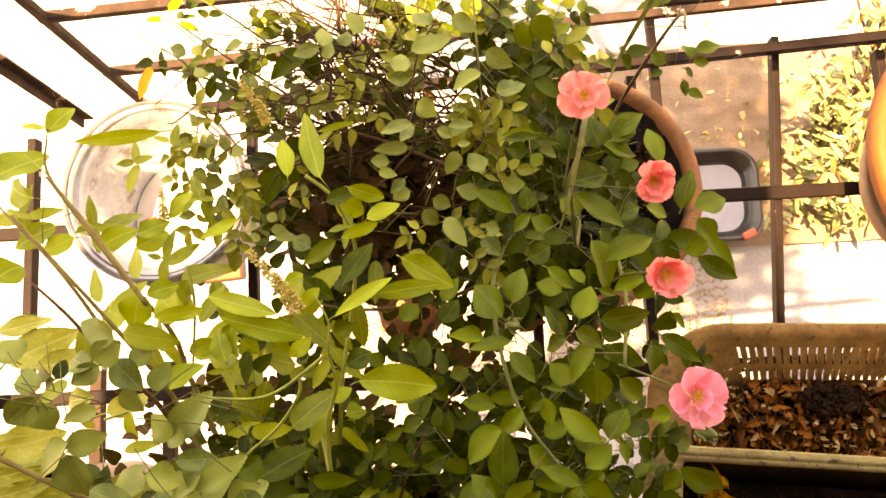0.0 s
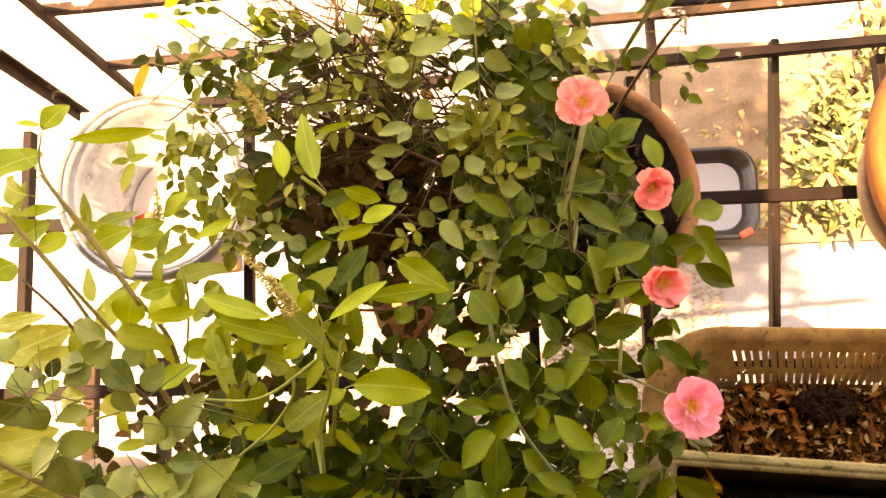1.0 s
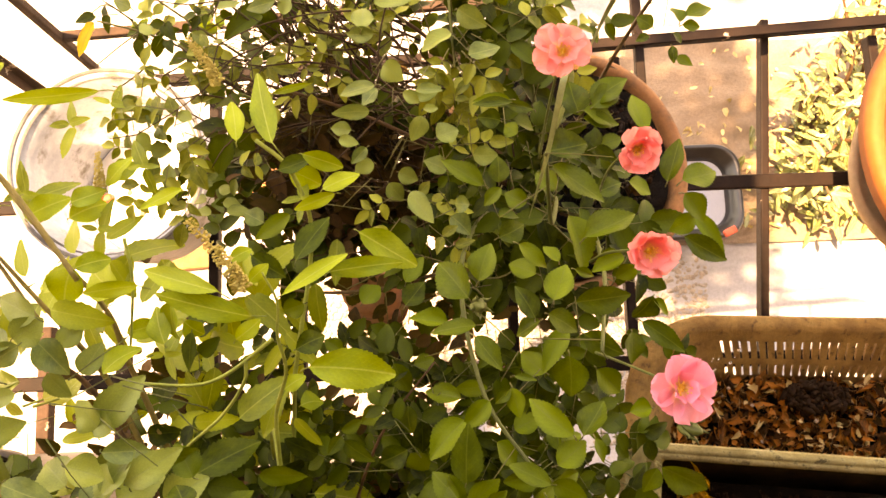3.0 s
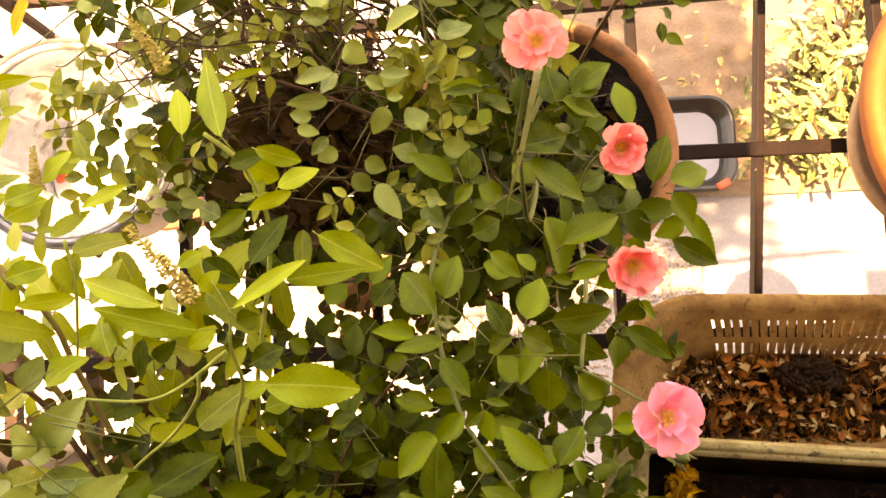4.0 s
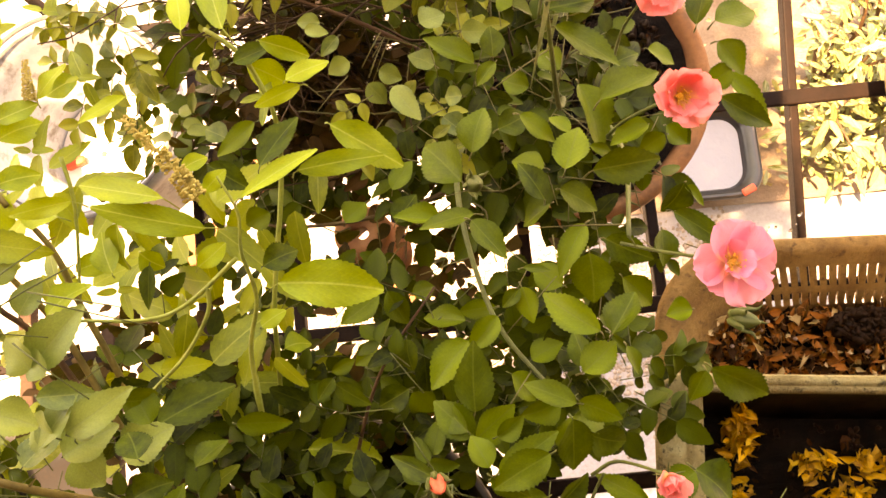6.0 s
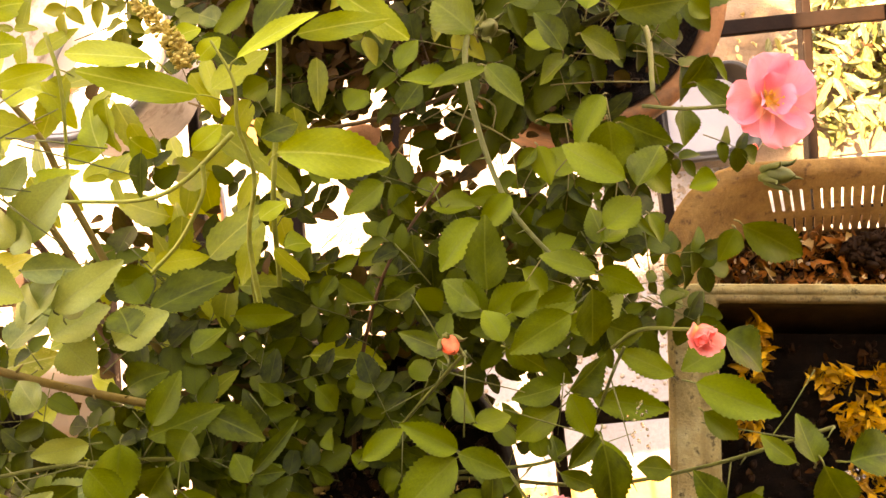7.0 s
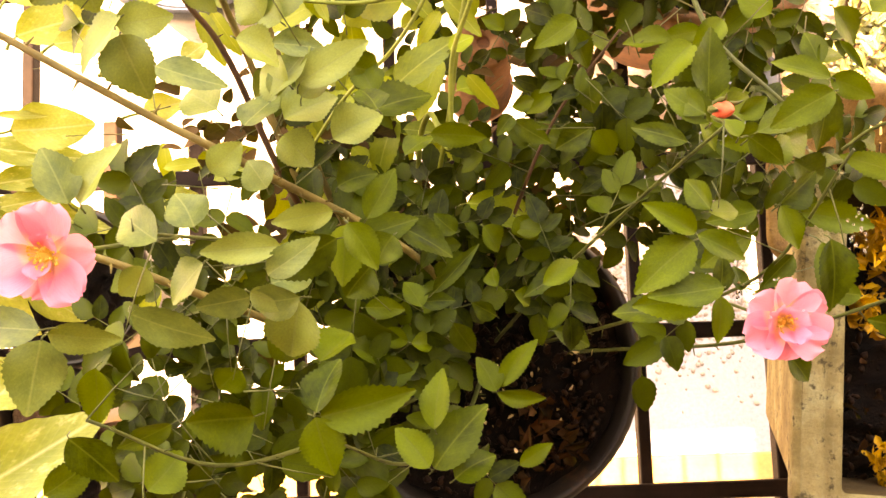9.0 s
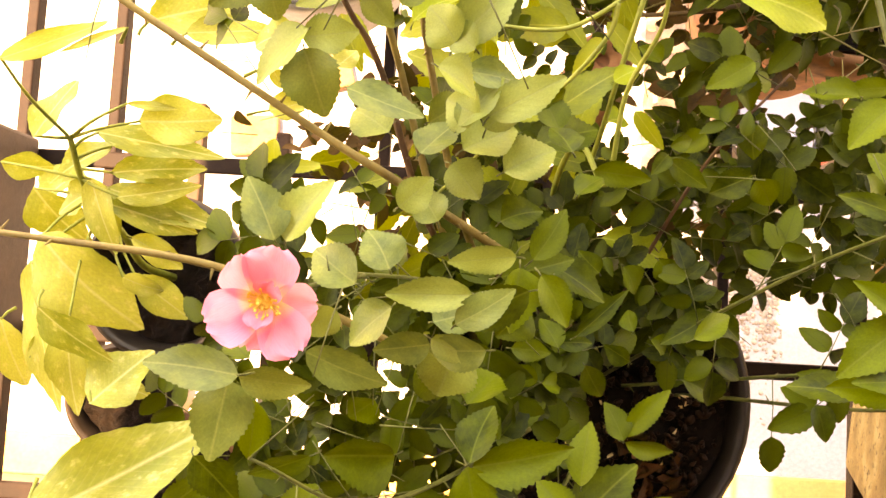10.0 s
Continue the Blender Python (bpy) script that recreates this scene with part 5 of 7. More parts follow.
leaf(A, 0.280, 0.259, 0.498, 0.259, 0.263, 0.502, 0.0123, 29)
leaf(A, 0.295, 0.256, 0.522, 0.270, 0.254, 0.518, 0.0102, 27)
leaf(A, 0.312, 0.229, 0.539, 0.323, 0.227, 0.541, 0.0042, -17)
leaf(A, 0.312, 0.223, 0.520, 0.315, 0.207, 0.520, 0.0107, 20)
leaf(A, 0.311, 0.222, 0.520, 0.303, 0.215, 0.520, 0.0070, 1)
leaf(A, 0.338, 0.200, 0.554, 0.317, 0.218, 0.546, 0.0136, -10)
leaf(A, 0.344, 0.199, 0.543, 0.356, 0.216, 0.537, 0.0144, -26)
leaf(A, 0.331, 0.185, 0.541, 0.346, 0.197, 0.539, 0.0143, -13)
leaf(A, 0.357, 0.194, 0.499, 0.362, 0.182, 0.501, 0.0079, -27)
leaf(A, 0.287, 0.170, 0.477, 0.290, 0.203, 0.483, 0.0194, 12)
leaf(A, 0.288, 0.204, 0.457, 0.266, 0.184, 0.463, 0.0199, 24)
leaf(A, 0.303, 0.215, 0.458, 0.287, 0.200, 0.462, 0.0135, 5)
leaf(A, 0.287, 0.216, 0.426, 0.263, 0.221, 0.414, 0.0139, 15)
leaf(A, 0.304, 0.222, 0.424, 0.282, 0.221, 0.416, 0.0118, -12)
leaf(A, 0.286, 0.159, 0.480, 0.268, 0.177, 0.480, 0.0169, 1)
leaf(A, 0.286, 0.158, 0.482, 0.307, 0.171, 0.478, 0.0176, 26)
leaf(A, 0.382, 0.181, 0.530, 0.375, 0.169, 0.530, 0.0107, -10)
leaf(A, 0.383, 0.182, 0.534, 0.409, 0.166, 0.526, 0.0159, 22)
leaf(A, 0.393, 0.208, 0.481, 0.381, 0.207, 0.479, 0.0119, 17)
leaf(A, 0.319, 0.298, 0.522, 0.335, 0.286, 0.518, 0.0108, -18)
leaf(A, 0.340, 0.288, 0.521, 0.333, 0.298, 0.519, 0.0082, 19)
leaf(A, 0.348, 0.239, 0.484, 0.348, 0.215, 0.476, 0.0212, 18)
leaf(A, 0.350, 0.256, 0.467, 0.334, 0.231, 0.473, 0.0139, 18)
leaf(A, 0.350, 0.317, 0.498, 0.360, 0.286, 0.502, 0.0201, -30)
leaf(A, 0.377, 0.291, 0.510, 0.359, 0.284, 0.510, 0.0126, 22)
leaf(A, 0.383, 0.285, 0.513, 0.372, 0.279, 0.507, 0.0104, -14)
leaf(A, 0.351, 0.286, 0.502, 0.363, 0.282, 0.498, 0.0060, 2)
leaf(A, 0.395, 0.258, 0.463, 0.422, 0.239, 0.457, 0.0133, -2)
leaf(A, 0.394, 0.253, 0.439, 0.395, 0.234, 0.441, 0.0166, -30)
leaf(A, 0.405, 0.274, 0.454, 0.395, 0.259, 0.446, 0.0160, -22)
leaf(A, 0.405, 0.272, 0.453, 0.416, 0.262, 0.447, 0.0076, -26)
leaf(A, 0.368, 0.254, 0.417, 0.391, 0.239, 0.423, 0.0174, 21)
leaf(A, 0.373, 0.231, 0.425, 0.392, 0.214, 0.415, 0.0169, 0)
leaf(A, 0.341, 0.230, 0.423, 0.326, 0.244, 0.417, 0.0163, -11)
leaf(A, 0.314, 0.315, 0.442, 0.332, 0.324, 0.438, 0.0159, 9)
leaf(A, 0.333, 0.337, 0.440, 0.319, 0.344, 0.440, 0.0141, -8)
leaf(A, 0.351, 0.344, 0.443, 0.340, 0.358, 0.437, 0.0150, -10)
leaf(A, 0.336, 0.291, 0.444, 0.319, 0.300, 0.436, 0.0143, 3)
leaf(A, 0.373, 0.337, 0.460, 0.390, 0.345, 0.460, 0.0137, -7)
leaf(A, 0.393, 0.343, 0.464, 0.409, 0.337, 0.456, 0.0125, -19)
leaf(A, 0.403, 0.308, 0.442, 0.415, 0.298, 0.438, 0.0129, 6)
leaf(A, 0.285, 0.338, 0.399, 0.298, 0.326, 0.401, 0.0151, -7)
leaf(A, 0.283, 0.370, 0.399, 0.268, 0.378, 0.401, 0.0141, 7)
leaf(A, 0.277, 0.388, 0.421, 0.292, 0.394, 0.419, 0.0172, -8)
leaf(A, 0.250, 0.370, 0.401, 0.263, 0.364, 0.399, 0.0128, 12)
leaf(A, 0.243, 0.362, 0.402, 0.252, 0.350, 0.398, 0.0135, 12)
leaf(A, 0.233, 0.377, 0.401, 0.219, 0.372, 0.399, 0.0124, -15)
leaf(B, 0.240, 0.236, 0.411, 0.216, 0.222, 0.409, 0.0168, 12)
leaf(B, 0.242, 0.240, 0.385, 0.253, 0.219, 0.375, 0.0154, -5)
leaf(B, 0.205, 0.196, 0.382, 0.220, 0.201, 0.378, 0.0099, 23)
leaf(B, 0.205, 0.192, 0.378, 0.196, 0.180, 0.382, 0.0100, -8)
leaf(B, 0.206, 0.189, 0.378, 0.226, 0.174, 0.382, 0.0133, 17)
leaf(B, 0.250, 0.182, 0.383, 0.229, 0.172, 0.377, 0.0175, -2)
leaf(B, 0.252, 0.180, 0.384, 0.263, 0.166, 0.376, 0.0170, 19)
leaf(B, 0.251, 0.211, 0.380, 0.251, 0.192, 0.380, 0.0174, 23)
leaf(B, 0.231, 0.209, 0.359, 0.216, 0.200, 0.361, 0.0148, 10)
leaf(B, 0.204, 0.250, 0.360, 0.191, 0.259, 0.360, 0.0125, 4)
leaf(B, 0.255, 0.239, 0.364, 0.271, 0.243, 0.356, 0.0131, 5)
leaf(B, 0.242, 0.260, 0.364, 0.226, 0.252, 0.356, 0.0133, -21)
leaf(B, 0.323, 0.192, 0.379, 0.342, 0.201, 0.381, 0.0172, -27)
leaf(B, 0.310, 0.185, 0.385, 0.326, 0.168, 0.375, 0.0168, -24)
leaf(B, 0.333, 0.169, 0.418, 0.313, 0.161, 0.422, 0.0170, -19)
leaf(B, 0.338, 0.160, 0.426, 0.361, 0.166, 0.414, 0.0207, 20)
leaf(B, 0.346, 0.150, 0.425, 0.368, 0.141, 0.415, 0.0209, 21)
leaf(B, 0.326, 0.148, 0.440, 0.342, 0.159, 0.440, 0.0165, 20)
# pale leaves of the second bush
leaf(B, 0.087, 0.209, 0.496, 0.112, 0.235, 0.504, 0.0209, 5)
leaf(B, 0.088, 0.209, 0.499, 0.075, 0.223, 0.501, 0.0206, -28)
leaf(B, 0.103, 0.179, 0.499, 0.134, 0.197, 0.501, 0.0176, 1)
leaf(B, 0.091, 0.174, 0.499, 0.107, 0.197, 0.501, 0.0163, -24)
leaf(B, 0.134, 0.179, 0.479, 0.125, 0.198, 0.481, 0.0175, 26)
leaf(B, 0.126, 0.177, 0.451, 0.162, 0.197, 0.429, 0.0218, -11)
leaf(B, 0.158, 0.173, 0.421, 0.188, 0.170, 0.419, 0.0141, 20)
leaf(B, 0.198, 0.274, 0.482, 0.184, 0.269, 0.478, 0.0129, -19)
leaf(B, 0.193, 0.248, 0.483, 0.210, 0.256, 0.477, 0.0145, 7)
leaf(B, 0.114, 0.264, 0.419, 0.113, 0.239, 0.421, 0.0097, -6)
leaf(B, 0.163, 0.306, 0.463, 0.183, 0.293, 0.457, 0.0143, -6)
leaf(B, 0.190, 0.302, 0.464, 0.209, 0.332, 0.456, 0.0160, -5)
leaf(B, 0.180, 0.338, 0.426, 0.153, 0.324, 0.414, 0.0129, 0)
leaf(B, 0.181, 0.357, 0.468, 0.202, 0.364, 0.472, 0.0118, -5)
leaf(A, 0.126, 0.352, 0.379, 0.144, 0.350, 0.381, 0.0100, -20)
leaf(A, 0.071, 0.398, 0.380, 0.086, 0.397, 0.380, 0.0123, 15)
leaf(A, 0.085, 0.387, 0.380, 0.086, 0.362, 0.380, 0.0109, 1)
leaf(A, 0.130, 0.389, 0.391, 0.142, 0.400, 0.389, 0.0114, 9)
leaf(A, 0.101, 0.374, 0.388, 0.119, 0.368, 0.392, 0.0113, -21)
leaf(A, 0.136, 0.371, 0.393, 0.132, 0.360, 0.387, 0.0077, 15)
leaf(A, 0.125, 0.402, 0.399, 0.114, 0.407, 0.401, 0.0113, 1)
leaf(A, 0.087, 0.406, 0.411, 0.078, 0.423, 0.409, 0.0102, 13)
leaf(A, 0.075, 0.401, 0.413, 0.081, 0.389, 0.407, 0.0101, -14)
leaf(A, 0.111, 0.409, 0.412, 0.097, 0.416, 0.408, 0.0098, 5)
leaf(B, 0.054, 0.270, 0.503, 0.028, 0.282, 0.497, 0.0197, -16)
leaf(B, 0.040, 0.259, 0.500, 0.056, 0.268, 0.500, 0.0195, 27)
leaf(B, 0.039, 0.254, 0.502, 0.023, 0.262, 0.498, 0.0156, 12)
leaf(B, 0.001, 0.239, 0.502, -0.003, 0.257, 0.498, 0.0159, 21)
leaf(B, 0.044, 0.255, 0.501, 0.025, 0.244, 0.499, 0.0149, -14)
leaf(B, 0.007, 0.238, 0.504, -0.017, 0.220, 0.496, 0.0206, -29)
leaf(B, 0.007, 0.234, 0.501, 0.013, 0.217, 0.499, 0.0219, -7)
leaf(B, 0.045, 0.229, 0.504, 0.019, 0.223, 0.496, 0.0116, -8)
leaf(B, 0.025, 0.207, 0.503, 0.048, 0.213, 0.497, 0.0174, 16)
leaf(B, 0.028, 0.210, 0.505, 0.002, 0.191, 0.495, 0.0213, 29)
leaf(B, 0.026, 0.203, 0.502, 0.034, 0.176, 0.498, 0.0262, 6)
leaf(B, 0.049, 0.255, 0.462, 0.059, 0.273, 0.458, 0.0145, 20)
leaf(B, 0.061, 0.239, 0.459, 0.073, 0.257, 0.461, 0.0159, 3)
leaf(B, 0.046, 0.240, 0.471, 0.058, 0.225, 0.469, 0.0146, 13)
leaf(B, 0.043, 0.258, 0.478, 0.061, 0.240, 0.482, 0.0195, -6)
leaf(B, -0.019, 0.261, 0.480, -0.030, 0.276, 0.480, 0.0213, 28)
leaf(B, 0.096, 0.206, 0.501, 0.083, 0.218, 0.499, 0.0153, -16)
leaf(B, 0.060, 0.176, 0.473, 0.042, 0.190, 0.467, 0.0244, 13)
leaf(B, 0.077, 0.182, 0.470, 0.095, 0.192, 0.470, 0.0218, 28)
leaf(B, 0.102, 0.176, 0.488, 0.118, 0.195, 0.492, 0.0176, -15)
# basil
leaf(T, 0.179, 0.371, 0.478, 0.165, 0.423, 0.462, 0.0166, -14)
leaf(T, 0.157, 0.374, 0.475, 0.151, 0.405, 0.465, 0.0126, 12)
leaf(T, 0.175, 0.409, 0.458, 0.200, 0.413, 0.462, 0.0050, 24)
leaf(T, 0.196, 0.365, 0.474, 0.220, 0.356, 0.466, 0.0126, 22)
leaf(T, 0.208, 0.343, 0.473, 0.230, 0.354, 0.467, 0.0116, -5)
leaf(T, 0.215, 0.341, 0.469, 0.191, 0.331, 0.471, 0.0094, -25)
leaf(T, 0.185, 0.360, 0.456, 0.204, 0.350, 0.444, 0.0171, 20)
leaf(T, 0.190, 0.277, 0.506, 0.225, 0.303, 0.494, 0.0095, -9)
leaf(T, 0.214, 0.291, 0.491, 0.256, 0.295, 0.489, 0.0125, 11)
leaf(T, 0.230, 0.315, 0.481, 0.266, 0.297, 0.459, 0.0197, -10)
leaf(T, 0.202, 0.238, 0.494, 0.251, 0.232, 0.486, 0.0238, -1)
leaf(T, 0.156, 0.280, 0.508, 0.104, 0.298, 0.492, 0.0135, 5)
leaf(T, 0.170, 0.267, 0.494, 0.120, 0.280, 0.506, 0.0150, -7)
leaf(T, 0.106, 0.287, 0.492, 0.071, 0.283, 0.488, 0.0108, -23)
leaf(T, 0.070, 0.298, 0.493, 0.088, 0.304, 0.487, 0.0134, 10)
leaf(T, 0.116, 0.280, 0.465, 0.108, 0.256, 0.455, 0.0181, 23)
leaf(T, 0.068, 0.356, 0.448, 0.084, 0.374, 0.452, 0.0138, -24)
leaf(T, 0.046, 0.346, 0.448, 0.067, 0.354, 0.452, 0.0149, -8)
leaf(T, 0.117, 0.352, 0.449, 0.089, 0.342, 0.451, 0.0098, 15)
leaf(T, 0.152, 0.302, 0.472, 0.165, 0.310, 0.468, 0.0094, 11)
leaf(T, 0.166, 0.288, 0.480, 0.177, 0.298, 0.480, 0.0094, 18)
leaf(T, 0.110, 0.271, 0.422, 0.121, 0.261, 0.418, 0.0143, 15)
leaf(T, 0.072, 0.265, 0.418, 0.094, 0.269, 0.422, 0.0143, 10)
leaf(T, 0.174, 0.213, 0.361, 0.188, 0.219, 0.359, 0.0160, -23)
leaf(T, 0.170, 0.225, 0.401, 0.184, 0.234, 0.399, 0.0118, -9)
leaf(T, 0.148, 0.257, 0.440, 0.163, 0.269, 0.440, 0.0118, 11)
leaf(T, 0.178, 0.149, 0.332, 0.225, 0.140, 0.328, 0.0255, -19)
leaf(T, -0.013, 0.418, 0.460, 0.002, 0.438, 0.460, 0.0159, 8)
leaf(T, -0.013, 0.421, 0.463, -0.034, 0.427, 0.457, 0.0058, 23)
leaf(T, -0.049, 0.389, 0.460, -0.018, 0.408, 0.460, 0.0295, -23)
leaf(T, 0.061, 0.420, 0.444, 0.003, 0.412, 0.456, 0.0111, -22)
leaf(T, 0.043, 0.337, 0.443, 0.064, 0.349, 0.437, 0.0189, 13)
leaf(T, 0.014, 0.339, 0.441, 0.041, 0.352, 0.439, 0.0171, 3)
leaf(T, -0.015, 0.357, 0.440, -0.047, 0.343, 0.440, 0.0177, -3)
leaf(T, -0.030, 0.377, 0.444, -0.059, 0.389, 0.436, 0.0220, -19)
leaf(T, -0.044, 0.315, 0.465, -0.031, 0.332, 0.455, 0.0248, 13)
leaf(T, -0.003, 0.348, 0.439, -0.026, 0.339, 0.441, 0.0158, 3)
leaf(T, 0.053, 0.303, 0.459, 0.048, 0.281, 0.461, 0.0228, -8)
leaf(T, 0.086, 0.286, 0.465, 0.056, 0.304, 0.455, 0.0241, -7)
leaf(T, 0.065, 0.239, 0.438, 0.082, 0.257, 0.442, 0.0184, -27)
leaf(T, 0.111, 0.255, 0.461, 0.103, 0.278, 0.459, 0.0161, -15)
leaf(T, 0.077, 0.377, 0.419, 0.058, 0.369, 0.421, 0.0149, -9)
# lower bush
leaf(B, 0.294, 0.146, 0.514, 0.323, 0.161, 0.506, 0.0130, -6)
leaf(B, 0.291, 0.147, 0.501, 0.285, 0.162, 0.499, 0.0128, 16)
leaf(B, 0.291, 0.145, 0.512, 0.307, 0.133, 0.508, 0.0113, 21)
leaf(B, 0.268, 0.145, 0.505, 0.246, 0.155, 0.495, 0.0102, -14)
leaf(B, 0.283, 0.162, 0.484, 0.271, 0.176, 0.476, 0.0126, -23)
leaf(B, 0.296, 0.159, 0.489, 0.309, 0.167, 0.491, 0.0106, 14)
leaf(B, 0.329, 0.165, 0.505, 0.330, 0.140, 0.495, 0.0177, -19)
leaf(B, 0.332, 0.171, 0.502, 0.310, 0.183, 0.498, 0.0119, 15)
leaf(B, 0.333, 0.172, 0.499, 0.351, 0.162, 0.501, 0.0125, 15)
leaf(B, 0.342, 0.186, 0.471, 0.337, 0.204, 0.469, 0.0125, -21)
leaf(B, 0.341, 0.187, 0.472, 0.355, 0.196, 0.468, 0.0128, -18)
leaf(B, 0.357, 0.201, 0.461, 0.369, 0.187, 0.459, 0.0049, 4)
leaf(B, 0.358, 0.127, 0.505, 0.336, 0.139, 0.495, 0.0115, -15)
leaf(B, 0.375, 0.141, 0.519, 0.391, 0.129, 0.521, 0.0191, -28)
leaf(B, 0.380, 0.137, 0.499, 0.362, 0.129, 0.501, 0.0155, 23)
leaf(B, 0.363, 0.124, 0.516, 0.392, 0.110, 0.524, 0.0169, -7)
leaf(B, 0.371, 0.110, 0.491, 0.386, 0.096, 0.489, 0.0117, 5)
leaf(B, 0.319, 0.122, 0.470, 0.338, 0.136, 0.470, 0.0153, 29)
leaf(B, 0.319, 0.121, 0.470, 0.328, 0.101, 0.470, 0.0148, -12)
leaf(B, 0.329, 0.118, 0.467, 0.362, 0.110, 0.473, 0.0156, -1)
leaf(B, 0.319, 0.123, 0.441, 0.294, 0.119, 0.439, 0.0148, 14)
leaf(B, 0.317, 0.112, 0.437, 0.293, 0.097, 0.423, 0.0177, 16)
leaf(B, 0.329, 0.102, 0.487, 0.332, 0.071, 0.487, 0.0164, -0)
leaf(B, 0.335, 0.100, 0.441, 0.318, 0.083, 0.439, 0.0117, -2)
leaf(B, 0.366, 0.079, 0.443, 0.350, 0.081, 0.437, 0.0125, 2)
leaf(B, 0.313, 0.083, 0.445, 0.332, 0.072, 0.435, 0.0106, 0)
leaf(B, 0.372, 0.074, 0.500, 0.362, 0.088, 0.500, 0.0118, -3)
leaf(B, 0.374, 0.072, 0.501, 0.391, 0.077, 0.499, 0.0129, 28)
leaf(B, 0.371, 0.063, 0.498, 0.342, 0.065, 0.502, 0.0174, -22)
leaf(B, 0.373, 0.063, 0.499, 0.396, 0.049, 0.501, 0.0187, 7)
leaf(B, 0.369, 0.063, 0.505, 0.368, 0.037, 0.495, 0.0206, -8)
leaf(B, 0.384, 0.097, 0.553, 0.374, 0.106, 0.547, 0.0085, -25)
leaf(B, 0.391, 0.096, 0.551, 0.389, 0.113, 0.549, 0.0140, 26)
leaf(B, 0.393, 0.095, 0.553, 0.403, 0.076, 0.547, 0.0152, 22)
leaf(B, 0.403, 0.095, 0.550, 0.425, 0.097, 0.550, 0.0173, -22)
leaf(B, 0.268, 0.106, 0.508, 0.246, 0.119, 0.512, 0.0120, 6)
leaf(B, 0.267, 0.103, 0.507, 0.241, 0.083, 0.513, 0.0198, 13)
leaf(B, 0.268, 0.105, 0.509, 0.288, 0.095, 0.511, 0.0121, -9)
leaf(B, 0.278, 0.083, 0.508, 0.246, 0.081, 0.512, 0.0153, 26)
leaf(B, 0.279, 0.081, 0.499, 0.281, 0.097, 0.501, 0.0095, -4)
leaf(B, 0.279, 0.080, 0.499, 0.277, 0.060, 0.501, 0.0100, -1)
leaf(B, 0.276, 0.116, 0.504, 0.268, 0.131, 0.496, 0.0117, -27)
leaf(B, 0.275, 0.115, 0.504, 0.292, 0.117, 0.496, 0.0104, -18)
leaf(B, 0.319, 0.053, 0.464, 0.334, 0.038, 0.456, 0.0113, -0)
leaf(B, 0.308, 0.087, 0.420, 0.306, 0.102, 0.420, 0.0116, 2)
leaf(B, 0.315, 0.084, 0.421, 0.314, 0.098, 0.419, 0.0100, 9)
leaf(B, 0.215, 0.092, 0.404, 0.238, 0.106, 0.396, 0.0134, -2)
leaf(B, 0.156, 0.090, 0.399, 0.182, 0.116, 0.401, 0.0100, -6)
leaf(B, 0.149, 0.083, 0.383, 0.140, 0.100, 0.377, 0.0151, 24)
leaf(B, 0.148, 0.086, 0.380, 0.168, 0.087, 0.380, 0.0119, -8)
leaf(B, 0.121, 0.083, 0.423, 0.142, 0.081, 0.417, 0.0122, 2)
leaf(B, 0.140, 0.064, 0.370, 0.124, 0.070, 0.370, 0.0134, -17)
leaf(B, 0.142, 0.063, 0.374, 0.156, 0.062, 0.366, 0.0127, -17)
leaf(B, 0.120, 0.119, 0.479, 0.118, 0.091, 0.481, 0.0197, -21)
leaf(B, 0.121, 0.108, 0.522, 0.093, 0.092, 0.518, 0.0184, -18)
leaf(B, 0.084, 0.094, 0.474, 0.103, 0.102, 0.466, 0.0199, -20)
leaf(B, 0.117, 0.122, 0.502, 0.089, 0.118, 0.498, 0.0128, -20)
leaf(B, 0.106, 0.085, 0.524, 0.083, 0.082, 0.516, 0.0166, -23)
leaf(B, 0.095, 0.086, 0.465, 0.086, 0.057, 0.455, 0.0280, -1)
leaf(B, 0.101, 0.057, 0.446, 0.114, 0.073, 0.434, 0.0274, -29)
leaf(B, 0.114, 0.117, 0.433, 0.151, 0.129, 0.427, 0.0186, -6)
leaf(B, 0.137, 0.126, 0.420, 0.169, 0.111, 0.420, 0.0196, -27)
leaf(B, 0.092, 0.196, 0.503, 0.116, 0.196, 0.497, 0.0139, -6)
leaf(B, 0.123, 0.191, 0.485, 0.138, 0.190, 0.475, 0.0190, 28)
leaf(B, 0.075, 0.165, 0.484, 0.089, 0.183, 0.476, 0.0192, -24)
leaf(B, 0.093, 0.168, 0.482, 0.116, 0.182, 0.478, 0.0235, -20)
leaf(B, 0.112, 0.163, 0.460, 0.135, 0.177, 0.460, 0.0230, -9)
leaf(B, 0.146, 0.155, 0.454, 0.159, 0.169, 0.446, 0.0133, -27)
leaf(B, 0.088, 0.166, 0.460, 0.102, 0.151, 0.460, 0.0209, -13)
leaf(B, 0.084, 0.137, 0.479, 0.075, 0.150, 0.481, 0.0169, -2)
leaf(B, 0.112, 0.142, 0.448, 0.130, 0.149, 0.452, 0.0177, -12)
leaf(B, 0.127, 0.103, 0.443, 0.113, 0.087, 0.437, 0.0213, -14)
leaf(B, 0.138, 0.118, 0.439, 0.129, 0.105, 0.441, 0.0206, 8)
leaf(B, 0.186, 0.130, 0.362, 0.198, 0.116, 0.358, 0.0169, -24)
leaf(B, 0.206, 0.135, 0.360, 0.218, 0.121, 0.360, 0.0166, 28)
leaf(B, 0.192, 0.077, 0.360, 0.177, 0.084, 0.360, 0.0132, -30)
leaf(B, 0.193, 0.094, 0.363, 0.189, 0.107, 0.357, 0.0111, -25)
